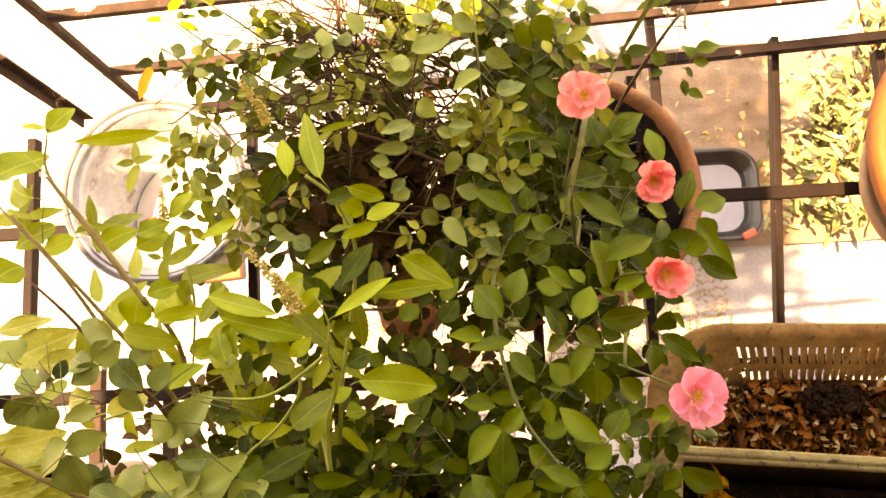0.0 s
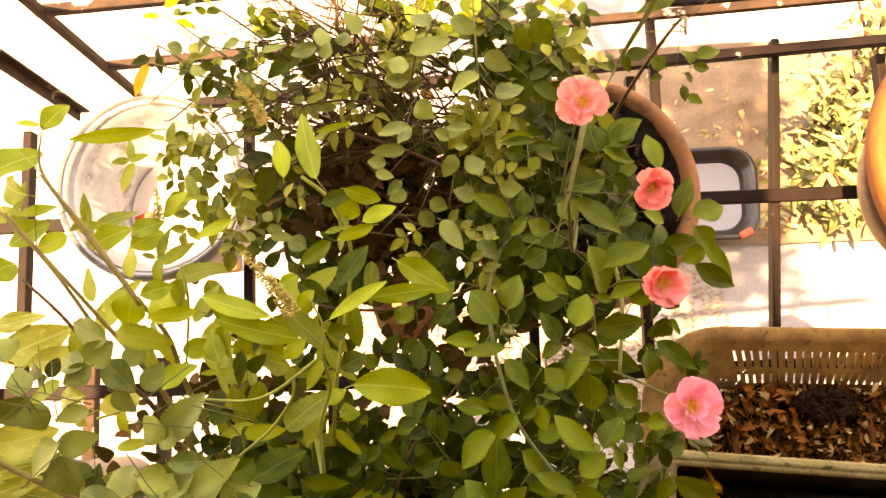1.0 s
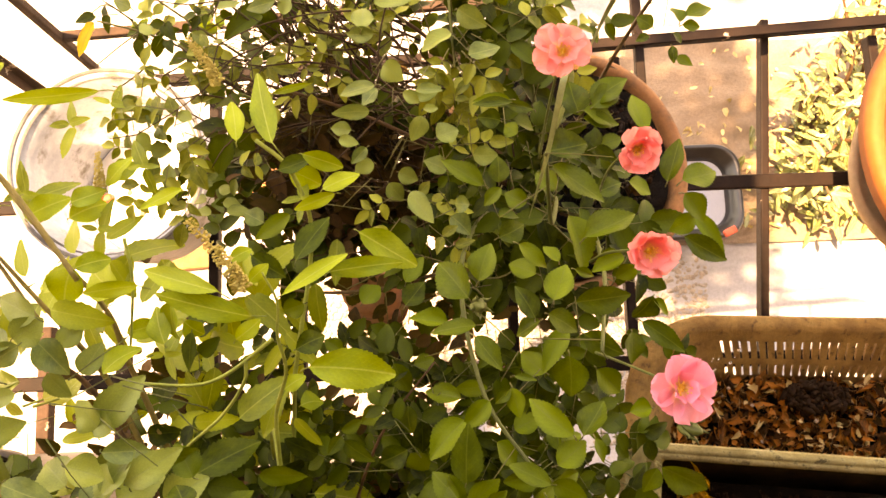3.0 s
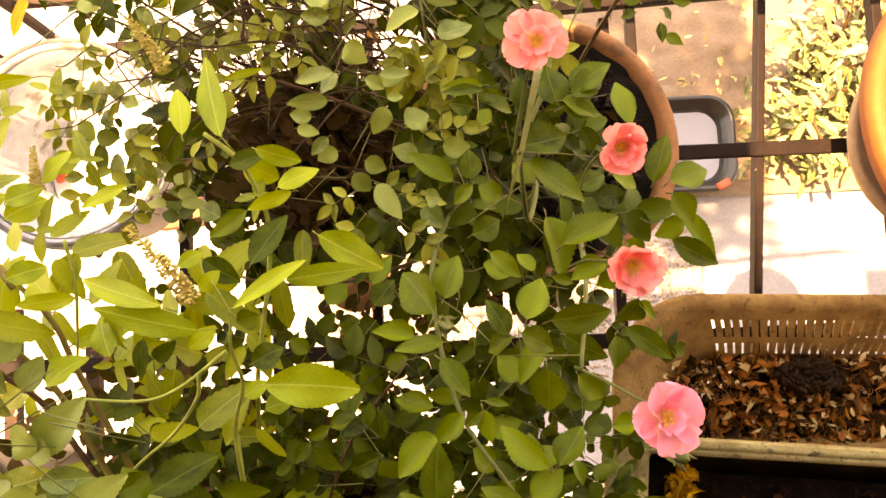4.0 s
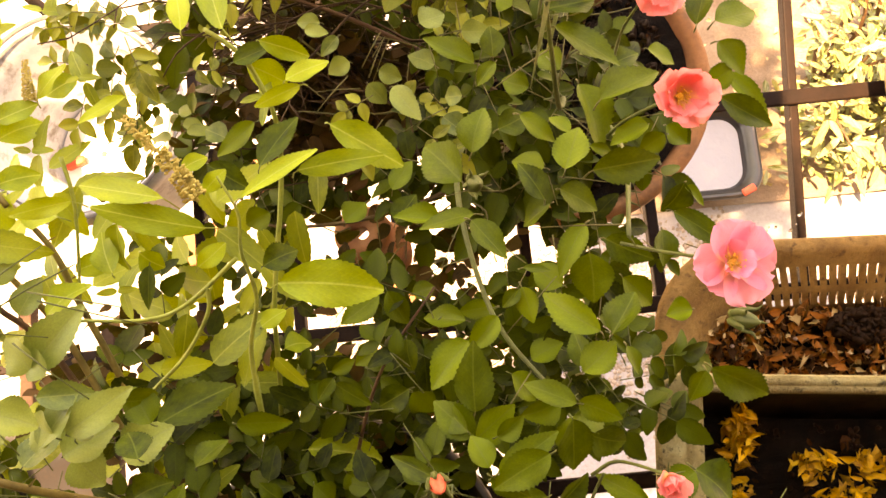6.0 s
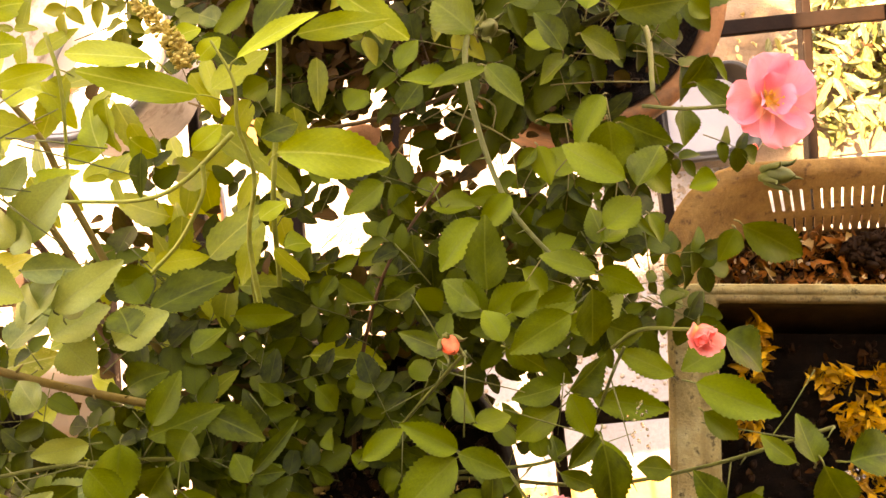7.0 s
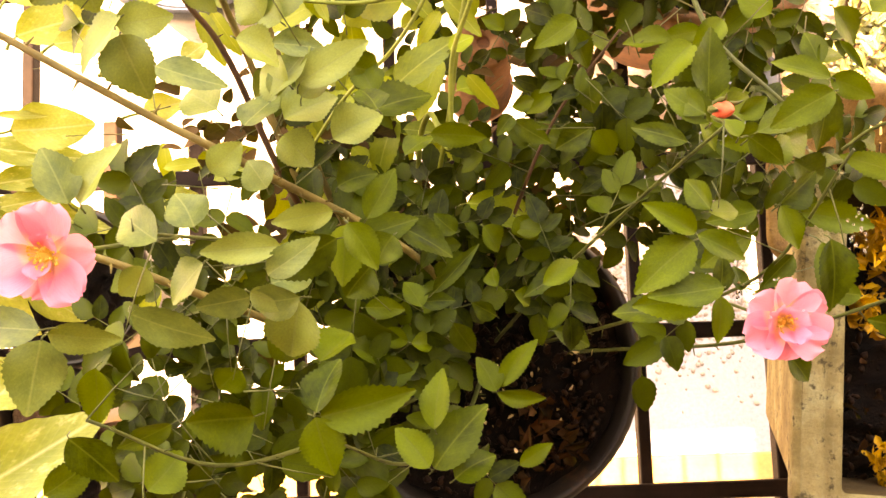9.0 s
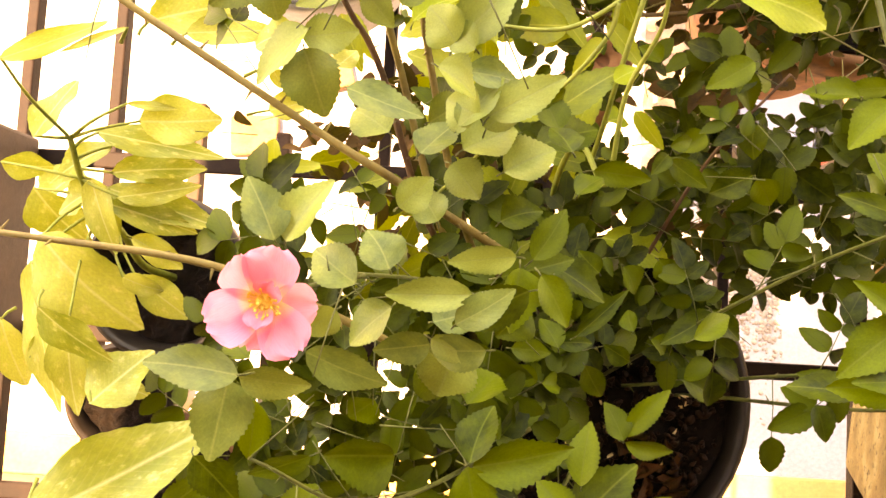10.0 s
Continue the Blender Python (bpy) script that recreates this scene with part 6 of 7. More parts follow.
leaf(B, 0.203, 0.090, 0.362, 0.213, 0.083, 0.358, 0.0128, -28)
leaf(B, 0.166, 0.074, 0.366, 0.179, 0.054, 0.354, 0.0151, 9)
leaf(B, 0.191, 0.035, 0.357, 0.214, 0.063, 0.363, 0.0142, -18)
leaf(B, 0.170, 0.125, 0.378, 0.158, 0.136, 0.382, 0.0130, -1)
# around the big bloom
leaf(B, 0.035, 0.118, 0.569, 0.026, 0.139, 0.571, 0.0160, 25)
leaf(B, 0.038, 0.118, 0.567, 0.050, 0.139, 0.573, 0.0162, -28)
leaf(B, 0.028, 0.075, 0.574, -0.007, 0.077, 0.566, 0.0147, 6)
leaf(B, 0.020, 0.072, 0.557, 0.018, 0.046, 0.563, 0.0210, -25)
leaf(B, 0.025, 0.074, 0.563, 0.048, 0.070, 0.557, 0.0126, 21)
leaf(B, 0.017, 0.060, 0.505, 0.013, 0.034, 0.495, 0.0154, -7)
leaf(B, 0.039, 0.081, 0.524, 0.070, 0.069, 0.516, 0.0161, 11)
leaf(B, 0.085, 0.086, 0.518, 0.064, 0.082, 0.522, 0.0143, -20)
leaf(B, 0.085, 0.088, 0.519, 0.102, 0.081, 0.521, 0.0105, 14)
leaf(B, 0.100, 0.105, 0.528, 0.068, 0.104, 0.532, 0.0135, 3)
leaf(B, 0.094, 0.094, 0.528, 0.115, 0.108, 0.532, 0.0135, -8)
leaf(B, 0.125, 0.114, 0.522, 0.137, 0.095, 0.518, 0.0139, -16)
leaf(B, 0.127, 0.124, 0.459, 0.141, 0.148, 0.461, 0.0154, -1)
leaf(B, 0.103, 0.035, 0.474, 0.111, 0.061, 0.466, 0.0185, -20)
leaf(B, 0.104, 0.033, 0.469, 0.148, 0.043, 0.471, 0.0206, 6)
leaf(B, 0.102, 0.033, 0.470, 0.110, 0.006, 0.470, 0.0213, -7)
leaf(B, 0.155, 0.022, 0.442, 0.158, 0.052, 0.438, 0.0160, -21)
leaf(B, 0.154, 0.003, 0.439, 0.180, 0.034, 0.441, 0.0261, -29)
leaf(B, 0.152, 0.004, 0.442, 0.136, 0.024, 0.438, 0.0174, 16)
leaf(B, 0.164, -0.002, 0.440, 0.183, 0.010, 0.440, 0.0191, -24)
leaf(B, 0.190, 0.033, 0.365, 0.220, 0.027, 0.355, 0.0122, 21)
leaf(B, 0.190, 0.033, 0.360, 0.181, 0.054, 0.360, 0.0173, 23)
leaf(B, 0.203, -0.013, 0.338, 0.223, -0.001, 0.342, 0.0120, -3)
leaf(B, 0.239, 0.107, 0.357, 0.208, 0.088, 0.363, 0.0159, 14)
leaf(B, 0.236, 0.108, 0.363, 0.256, 0.092, 0.357, 0.0144, -8)
leaf(B, 0.228, 0.067, 0.336, 0.255, 0.056, 0.324, 0.0166, -6)
leaf(B, 0.069, 0.032, 0.446, 0.038, 0.029, 0.454, 0.0300, -24)
leaf(B, 0.056, 0.054, 0.421, 0.044, 0.042, 0.419, 0.0192, -23)
leaf(B, 0.076, 0.072, 0.445, 0.094, 0.058, 0.435, 0.0196, 9)
leaf(B, 0.032, 0.031, 0.455, 0.001, 0.018, 0.445, 0.0132, -27)
leaf(B, 0.024, 0.002, 0.465, 0.037, 0.019, 0.455, 0.0221, 9)
leaf(B, 0.052, 0.097, 0.540, 0.041, 0.087, 0.540, 0.0133, -29)
leaf(B, 0.071, 0.099, 0.534, 0.053, 0.085, 0.526, 0.0169, 28)
leaf(B, 0.060, 0.106, 0.553, 0.042, 0.119, 0.547, 0.0167, 4)
leaf(B, 0.070, 0.112, 0.542, 0.061, 0.127, 0.538, 0.0179, 17)
leaf(B, 0.070, 0.137, 0.520, 0.083, 0.149, 0.520, 0.0143, 17)
leaf(B, 0.099, 0.178, 0.501, 0.084, 0.185, 0.499, 0.0208, -19)
leaf(B, 0.082, 0.191, 0.524, 0.100, 0.185, 0.516, 0.0182, -25)
leaf(B, 0.047, 0.183, 0.518, 0.078, 0.173, 0.522, 0.0154, -23)
leaf(B, 0.137, 0.165, 0.503, 0.130, 0.179, 0.497, 0.0165, 28)
leaf(B, 0.268, 0.074, 0.476, 0.239, 0.077, 0.464, 0.0153, 24)
leaf(B, -0.030, 0.023, 0.427, -0.010, -0.003, 0.413, 0.0216, -2)
leaf(B, -0.048, -0.007, 0.415, -0.025, 0.010, 0.405, 0.0204, 20)

# canes
cane(A, "stem", [(0.372, 0.385, 0.21), (0.365, 0.36, 0.34), (0.345, 0.32, 0.46), (0.335, 0.345, 0.53)], 0.0024, 0.0010, GREEN_STEM, (0.4, 1.0), 0.034)
cane(A, "stem", [(0.38, 0.38, 0.21), (0.385, 0.34, 0.35), (0.375, 0.29, 0.46), (0.36, 0.24, 0.52)], 0.0024, 0.0010, GREEN_STEM, (0.4, 1.0), 0.034)
cane(A, "stem", [(0.365, 0.39, 0.21), (0.32, 0.36, 0.33), (0.29, 0.30, 0.42), (0.30, 0.22, 0.44), (0.33, 0.17, 0.46)], 0.0024, 0.0010, GREEN_STEM, (0.3, 1.0), 0.034)
cane(A, "stem", [(0.36, 0.39, 0.21), (0.29, 0.40, 0.32), (0.22, 0.42, 0.38), (0.14, 0.44, 0.41)], 0.0024, 0.0009, BROWN_STEM, (0.2, 1.0), 0.026)
cane(A, "stem", [(0.37, 0.40, 0.21), (0.31, 0.46, 0.32), (0.24, 0.50, 0.38), (0.17, 0.52, 0.40)], 0.0024, 0.0009, BROWN_STEM, (0.2, 1.0), 0.026)
cane(A, "stem", [(0.37, 0.40, 0.21), (0.35, 0.46, 0.34), (0.31, 0.50, 0.42), (0.27, 0.52, 0.46)], 0.0024, 0.0009, GREEN_STEM, (0.3, 1.0), 0.034)
cane(A, "stem", [(0.38, 0.41, 0.21), (0.41, 0.46, 0.35), (0.43, 0.48, 0.45), (0.42, 0.45, 0.50)], 0.0020, 0.0008, RED_STEM, (0.75, 1.0), 0.025)
cane(A, "stem", [(0.36, 0.37, 0.21), (0.28, 0.35, 0.27), (0.18, 0.36, 0.28), (0.08, 0.38, 0.27)], 0.0022, 0.0008, BROWN_STEM, (0.2, 1.0), 0.026)
cane(A, "stem", [(0.36, 0.38, 0.21), (0.27, 0.31, 0.30), (0.17, 0.30, 0.30), (0.10, 0.33, 0.29)], 0.0022, 0.0008, RED_STEM, (0.2, 1.0), 0.026)
cane(B, "stem", [(0.19, 0.05, 0.20), (0.22, 0.09, 0.33), (0.26, 0.13, 0.44), (0.275, 0.145, 0.53)], 0.0014, 0.0007, GREEN_STEM, (0.35, 1.0), 0.034)
cane(B, "stem", [(0.20, 0.05, 0.20), (0.27, 0.07, 0.33), (0.32, 0.09, 0.43), (0.34, 0.14, 0.50)], 0.0014, 0.0007, GREEN_STEM, (0.35, 1.0), 0.034)
cane(B, "stem", [(0.20, 0.04, 0.20), (0.26, 0.05, 0.23), (0.34, 0.055, 0.33), (0.385, 0.075, 0.42), (0.42, 0.10, 0.50)], 0.0017, 0.0008, GREEN_STEM, (0.8, 1.0), 0.03)
cane(B, "stem", [(0.18, 0.05, 0.20), (0.13, 0.09, 0.34), (0.09, 0.11, 0.46), (0.05, 0.11, 0.55)], 0.0014, 0.0007, GREEN_STEM, (0.35, 1.0), 0.034)
cane(B, "stem", [(0.18, 0.06, 0.20), (0.15, 0.11, 0.36), (0.074, 0.15, 0.46), (0.032, 0.172, 0.48), (-0.051, 0.22, 0.50), (-0.10, 0.25, 0.51)], 0.0026, 0.0014, TAN_STEM, (0.9, 1.0), 0.05)
cane(B, "stem", [(0.16, 0.06, 0.20), (0.10, 0.14, 0.33)] + LONG_CANES[0], 0.0026, 0.0009, TAN_STEM, (0.93, 1.0), 0.05)
cane(B, "stem", [(0.15, 0.06, 0.20), (0.09, 0.13, 0.33)] + LONG_CANES[1], 0.0026, 0.0009, TAN_STEM, (0.93, 1.0), 0.05)
cane(B, "stem", [(0.15, 0.07, 0.20), (0.08, 0.14, 0.33)] + LONG_CANES[2], 0.0024, 0.0009, BROWN_STEM, (0.93, 1.0), 0.05)
cane(B, "stem", [(0.17, 0.05, 0.20), (0.11, 0.06, 0.36), (0.05, 0.09, 0.46), (-0.005, 0.112, 0.50), (-0.094, 0.121, 0.50)], 0.0026, 0.0014, TAN_STEM, (0.3, 0.7), 0.03)
cane(B, "stem", [(0.18, 0.04, 0.20), (0.12, 0.02, 0.34), (0.06, 0.01, 0.45), (0.02, 0.04, 0.52)], 0.0018, 0.0007, GREEN_STEM, (0.35, 1.0), 0.034)
cane(B, "stem", [(0.19, 0.04, 0.20), (0.17, 0.01, 0.31), (0.14, 0.0, 0.40), (0.11, 0.02, 0.46)], 0.0018, 0.0007, GREEN_STEM, (0.35, 1.0), 0.034)
cane(B, "stem", [(0.18, 0.06, 0.20), (0.20, 0.12, 0.30), (0.23, 0.19, 0.36), (0.27, 0.24, 0.38)], 0.0018, 0.0007, BROWN_STEM, (0.25, 1.0), 0.026)
cane(T, "stem", [(0.150, 0.075, 0.200), (0.148, 0.171, 0.320), (0.157, 0.197, 0.370), (0.168, 0.170, 0.400), (0.171, 0.210, 0.430), (0.182, 0.236, 0.455), (0.181, 0.257, 0.475), (0.183, 0.275, 0.485), (0.176, 0.292, 0.492)], 0.0021, 0.0006, BASIL_STEM, (2, 3), 1, thorns=False)
cane(T, "stem", [(0.160, 0.080, 0.200), (0.127, 0.113, 0.250), (0.150, 0.139, 0.290), (0.167, 0.192, 0.350), (0.176, 0.238, 0.390), (0.191, 0.301, 0.420), (0.196, 0.331, 0.445), (0.189, 0.354, 0.460), (0.182, 0.364, 0.468), (0.168, 0.375, 0.472)], 0.0017, 0.0013, BASIL_STEM, (2, 3), 1, thorns=False)
cane(T, "stem", [(0.177, 0.255, 0.470), (0.148, 0.236, 0.460), (0.127, 0.230, 0.460), (0.091, 0.233, 0.460)], 0.0013, 0.0009, BASIL_STEM, (2, 3), 1, thorns=False)
cane(T, "stem", [(0.160, 0.243, 0.464), (0.157, 0.230, 0.457), (0.140, 0.210, 0.445), (0.114, 0.191, 0.430), (0.080, 0.164, 0.380)], 0.0012, 0.0009, BASIL_STEM, (2, 3), 1, thorns=False)
cane(T, "stem", [(0.058, 0.295, 0.462), (0.028, 0.341, 0.470), (-0.002, 0.383, 0.478), (-0.002, 0.410, 0.482)], 0.0017, 0.0006, TAN_STEM, (2, 3), 1, thorns=False)
cane(T, "stem", [(-0.002, 0.383, 0.478), (-0.023, 0.401, 0.470)], 0.0006, 0.0004, BASIL_STEM, (2, 3), 1, thorns=False)
cane(T, "stem", [(0.031, 0.271, 0.450), (-0.002, 0.321, 0.460), (-0.047, 0.370, 0.460)], 0.0015, 0.0008, TAN_STEM, (2, 3), 1, thorns=False)
cane(T, "stem", [(0.081, 0.322, 0.450), (0.083, 0.296, 0.440), (0.075, 0.250, 0.420)], 0.0012, 0.0008, BASIL_STEM, (2, 3), 1, thorns=False)

# inner masses of small leaves, coloured dark for the shade in there
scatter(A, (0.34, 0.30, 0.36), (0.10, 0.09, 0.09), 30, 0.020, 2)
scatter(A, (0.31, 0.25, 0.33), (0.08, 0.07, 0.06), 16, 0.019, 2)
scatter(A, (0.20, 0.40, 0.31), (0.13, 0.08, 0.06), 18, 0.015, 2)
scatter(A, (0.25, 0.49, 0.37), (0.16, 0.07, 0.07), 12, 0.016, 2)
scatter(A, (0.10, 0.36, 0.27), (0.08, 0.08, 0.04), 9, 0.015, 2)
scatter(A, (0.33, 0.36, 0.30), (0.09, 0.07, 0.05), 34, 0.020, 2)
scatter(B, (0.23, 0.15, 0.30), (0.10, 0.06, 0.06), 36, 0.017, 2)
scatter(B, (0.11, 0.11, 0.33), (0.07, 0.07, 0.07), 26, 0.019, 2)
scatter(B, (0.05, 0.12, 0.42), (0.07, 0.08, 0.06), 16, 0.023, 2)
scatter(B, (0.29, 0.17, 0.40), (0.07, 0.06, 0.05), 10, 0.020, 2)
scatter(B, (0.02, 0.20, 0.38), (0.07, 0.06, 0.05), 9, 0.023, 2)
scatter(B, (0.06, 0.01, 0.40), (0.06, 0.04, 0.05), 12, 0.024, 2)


def thicket(bush, centre, radii, count, reach):
    """Fine bare twigs running every way through a part of the crown."""
    for _ in range(count):
        p = Vector([c + RNG.uniform(-1, 1) * r for c, r in zip(centre, radii)])
        a = math.atan2(p.y - 0.39, p.x - 0.33) + RNG.gauss(0, 0.7)
        d = Vector((math.cos(a), math.sin(a), RNG.uniform(-0.2, 0.8))) * reach * RNG.uniform(0.3, 0.8)
        mid = p + d * 0.5 + Vector((RNG.uniform(-1, 1), RNG.uniform(-1, 1), RNG.uniform(-1, 1))) * reach * 0.12
        bush.twig(smooth_path([p, mid, p + d], 3), 0.0008, 0.0004)


thicket(A, (0.22, 0.47, 0.34), (0.13, 0.07, 0.05), 26, 0.11)
thicket(A, (0.30, 0.36, 0.30), (0.10, 0.08, 0.05), 30, 0.08)
# dark leaf masses for dry growth, and for deep shade in the bushes' middle
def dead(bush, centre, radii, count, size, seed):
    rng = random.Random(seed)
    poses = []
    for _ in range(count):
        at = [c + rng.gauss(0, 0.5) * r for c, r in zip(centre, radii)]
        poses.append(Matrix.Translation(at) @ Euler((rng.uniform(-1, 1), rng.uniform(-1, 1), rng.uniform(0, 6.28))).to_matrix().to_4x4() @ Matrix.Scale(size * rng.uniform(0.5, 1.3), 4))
    mass("dead_foliage", ROSE_SHAPES, poses, DEAD_SHADE_LEAF, bush.ob, "dark brown leaf mass for dry growth and deep shade inside the bush")


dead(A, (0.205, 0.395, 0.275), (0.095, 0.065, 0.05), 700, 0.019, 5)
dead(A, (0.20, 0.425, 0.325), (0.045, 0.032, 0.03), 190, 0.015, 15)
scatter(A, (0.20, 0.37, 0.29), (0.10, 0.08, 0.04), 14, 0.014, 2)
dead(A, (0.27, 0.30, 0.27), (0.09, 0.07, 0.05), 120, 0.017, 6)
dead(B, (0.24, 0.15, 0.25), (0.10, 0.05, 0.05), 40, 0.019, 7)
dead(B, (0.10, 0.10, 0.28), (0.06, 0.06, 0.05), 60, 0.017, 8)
scatter(A, (0.22, 0.50, 0.38), (0.17, 0.05, 0.06), 16, 0.012, 2)
scatter(A, (0.12, 0.44, 0.36), (0.07, 0.06, 0.05), 5, 0.013, 2)
scatter(B, (0.16, 0.18, 0.29), (0.10, 0.04, 0.05), 16, 0.017, 2)
scatter(B, (0.33, 0.20, 0.29), (0.07, 0.04, 0.04), 18, 0.019, 2)
scatter(A, (0.31, 0.27, 0.255), (0.08, 0.040, 0.035), 18, 0.018, 2)
scatter(B, (0.27, 0.19, 0.255), (0.07, 0.04, 0.03), 18, 0.018, 2)
scatter(B, (0.30, 0.18, 0.30), (0.08, 0.04, 0.05), 24, 0.018, 2)
scatter(B, (0.37, 0.175, 0.34), (0.035, 0.025, 0.05), 24, 0.019, 2)
scatter(B, (0.08, 0.22, 0.36), (0.05, 0.04, 0.06), 7, 0.020, 2)
scatter(B, (0.12, 0.16, 0.33), (0.07, 0.06, 0.06), 8, 0.020, 2)
scatter(B, (0.18, 0.165, 0.30), (0.07, 0.025, 0.05), 17, 0.018, 2)
scatter(B, (0.13, 0.23, 0.30), (0.07, 0.04, 0.05), 7, 0.017, 2)
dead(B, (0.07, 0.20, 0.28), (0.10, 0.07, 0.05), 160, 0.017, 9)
thicket(A, (0.16, 0.49, 0.38), (0.12, 0.05, 0.05), 16, 0.09)
scatter(A, (0.27, 0.46, 0.40), (0.06, 0.06, 0.06), 34, 0.019, 2)
scatter(A, (0.30, 0.41, 0.38), (0.06, 0.05, 0.06), 22, 0.020, 2)


def dry_twigs(count, seed, centre, heights):
    """Dead brown twigs tangled on the far side of the terracotta pot."""
    rng = random.Random(seed)
    bm = bmesh.new()
    for _ in range(count):
        a = rng.gauss(2.6, 0.5)
        p = Vector((centre[0] + rng.uniform(-0.05, 0.05), centre[1] + rng.uniform(-0.04, 0.05), rng.uniform(*heights)))
        pts = [p]
        for k in range(5):
            a += rng.gauss(0, 0.35)
            pts.append(pts[-1] + Vector((math.cos(a), math.sin(a), rng.uniform(-0.1, 0.45))) * rng.uniform(0.012, 0.03))
            if rng.random() < 0.5:
                side = a + rng.choice((-1, 1)) * rng.uniform(0.5, 1.1)
                tube(bm, [pts[-1], pts[-1] + Vector((math.cos(side), math.sin(side), 0.2)) * rng.uniform(0.01, 0.03)], 0.0005, 0.0003, 4)
        tube(bm, smooth_path(pts, 2), rng.uniform(0.0006, 0.0013), 0.0004, 5)
    part("dead_twig", bm, DRY_TWIG, A.ob, "tangle of dead brown twigs", kind="stuff")


dry_twigs(60, 17, (0.29, 0.41), (0.24, 0.36))
dry_twigs(70, 18, (0.22, 0.455), (0.35, 0.42))
dry_twigs(40, 19, (0.22, 0.39), (0.27, 0.34))
scatter(B, (0.16, 0.235, 0.28), (0.08, 0.03, 0.04), 12, 0.017, 2)
drops(B, 0.327, 0.102, 0.500, -88, 0.030, 26, 3)
drops(B, 0.272, 0.078, 0.500, -178, 0.030, 16, 4)
drops(B, 0.315, 0.155, 0.540, -153, 0.027, 10, 5)
drops(B, 0.389, 0.074, 0.500, -177, 0.014, 14, 6)
scatter(B, (0.08, 0.06, 0.34), (0.06, 0.05, 0.05), 30, 0.019, 2)
scatter(B, (0.03, 0.05, 0.40), (0.04, 0.05, 0.05), 14, 0.022, 2)
scatter(B, (0.04, -0.01, 0.31), (0.07, 0.04, 0.05), 24, 0.022, 2)
scatter(B, (-0.02, 0.03, 0.34), (0.05, 0.05, 0.04), 14, 0.024, 2)
scatter(B, (0.05, 0.15, 0.36), (0.055, 0.05, 0.04), 12, 0.022, 2)
for pts in ([(0.16, 0.45, 0.38), (0.10, 0.485, 0.415), (0.06, 0.515, 0.42)], [(0.14, 0.45, 0.38), (0.085, 0.47, 0.41), (0.047, 0.479, 0.42)], [(0.18, 0.46, 0.38), (0.12, 0.50, 0.43), (0.07, 0.53, 0.45)]):
    A.twig(smooth_path(pts, 4), 0.0011, 0.0006)
scatter(B, (0.078, 0.225, 0.567), (0.055, 0.022, 0.010), 15, 0.023, 2)
scatter(A, (0.09, 0.495, 0.41), (0.05, 0.03, 0.03), 9, 0.014, 1)
P = Bush(A.ob, A.meshes, SKYLIT_SHAPES, "leaflet", SKYLIT_FILL)
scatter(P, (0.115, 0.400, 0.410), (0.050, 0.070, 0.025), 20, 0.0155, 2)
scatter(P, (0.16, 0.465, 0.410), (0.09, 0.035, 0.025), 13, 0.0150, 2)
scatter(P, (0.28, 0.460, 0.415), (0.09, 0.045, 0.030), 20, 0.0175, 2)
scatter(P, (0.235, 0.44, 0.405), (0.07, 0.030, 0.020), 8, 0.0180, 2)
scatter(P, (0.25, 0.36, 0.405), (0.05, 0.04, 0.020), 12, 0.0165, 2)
P.done("rose leaves coloured pale grey-green for sky light", TWIG)
A.done("mass of small rose leaves coloured dark for inner shade", TWIG)
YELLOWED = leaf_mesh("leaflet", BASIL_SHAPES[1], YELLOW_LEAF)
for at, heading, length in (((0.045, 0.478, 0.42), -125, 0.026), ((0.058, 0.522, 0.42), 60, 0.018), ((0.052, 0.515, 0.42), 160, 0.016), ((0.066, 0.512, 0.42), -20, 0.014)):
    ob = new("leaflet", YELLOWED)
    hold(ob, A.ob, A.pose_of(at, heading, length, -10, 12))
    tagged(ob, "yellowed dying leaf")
B.done("mass of toothed rose leaves coloured dark for inner shade", GREEN_STEM)


def basil_tuft(x, y, z, n, size, lift=0.0):
    """A shoot tip: opposite pairs of leaves turned by a quarter each time."""
    for k in range(n):
        for s in (0, 180):
            T.put((x, y, z - 0.008 * k), 90 * k + s + RNG.uniform(-25, 25), size * (0.5 + 0.3 * k) * RNG.uniform(0.8, 1.2), RNG.uniform(-20, 25) + lift, RNG.uniform(-20, 20))


for x, y, z, n, s in ((0.173, 0.382, 0.455, 2, 0.022), (0.192, 0.342, 0.455, 2, 0.022), (0.04, 0.40, 0.44, 2, 0.024), (0.06, 0.33, 0.44, 2, 0.024), (0.10, 0.25, 0.43, 2, 0.026), (0.0, 0.36, 0.42, 3, 0.026), (-0.05, 0.37, 0.43, 3, 0.026), (0.02, 0.30, 0.41, 2, 0.026), (0.058, 0.42, 0.42, 2, 0.022), (0.083, 0.373, 0.43, 2, 0.022)):
    basil_tuft(x, y, z, n, s)


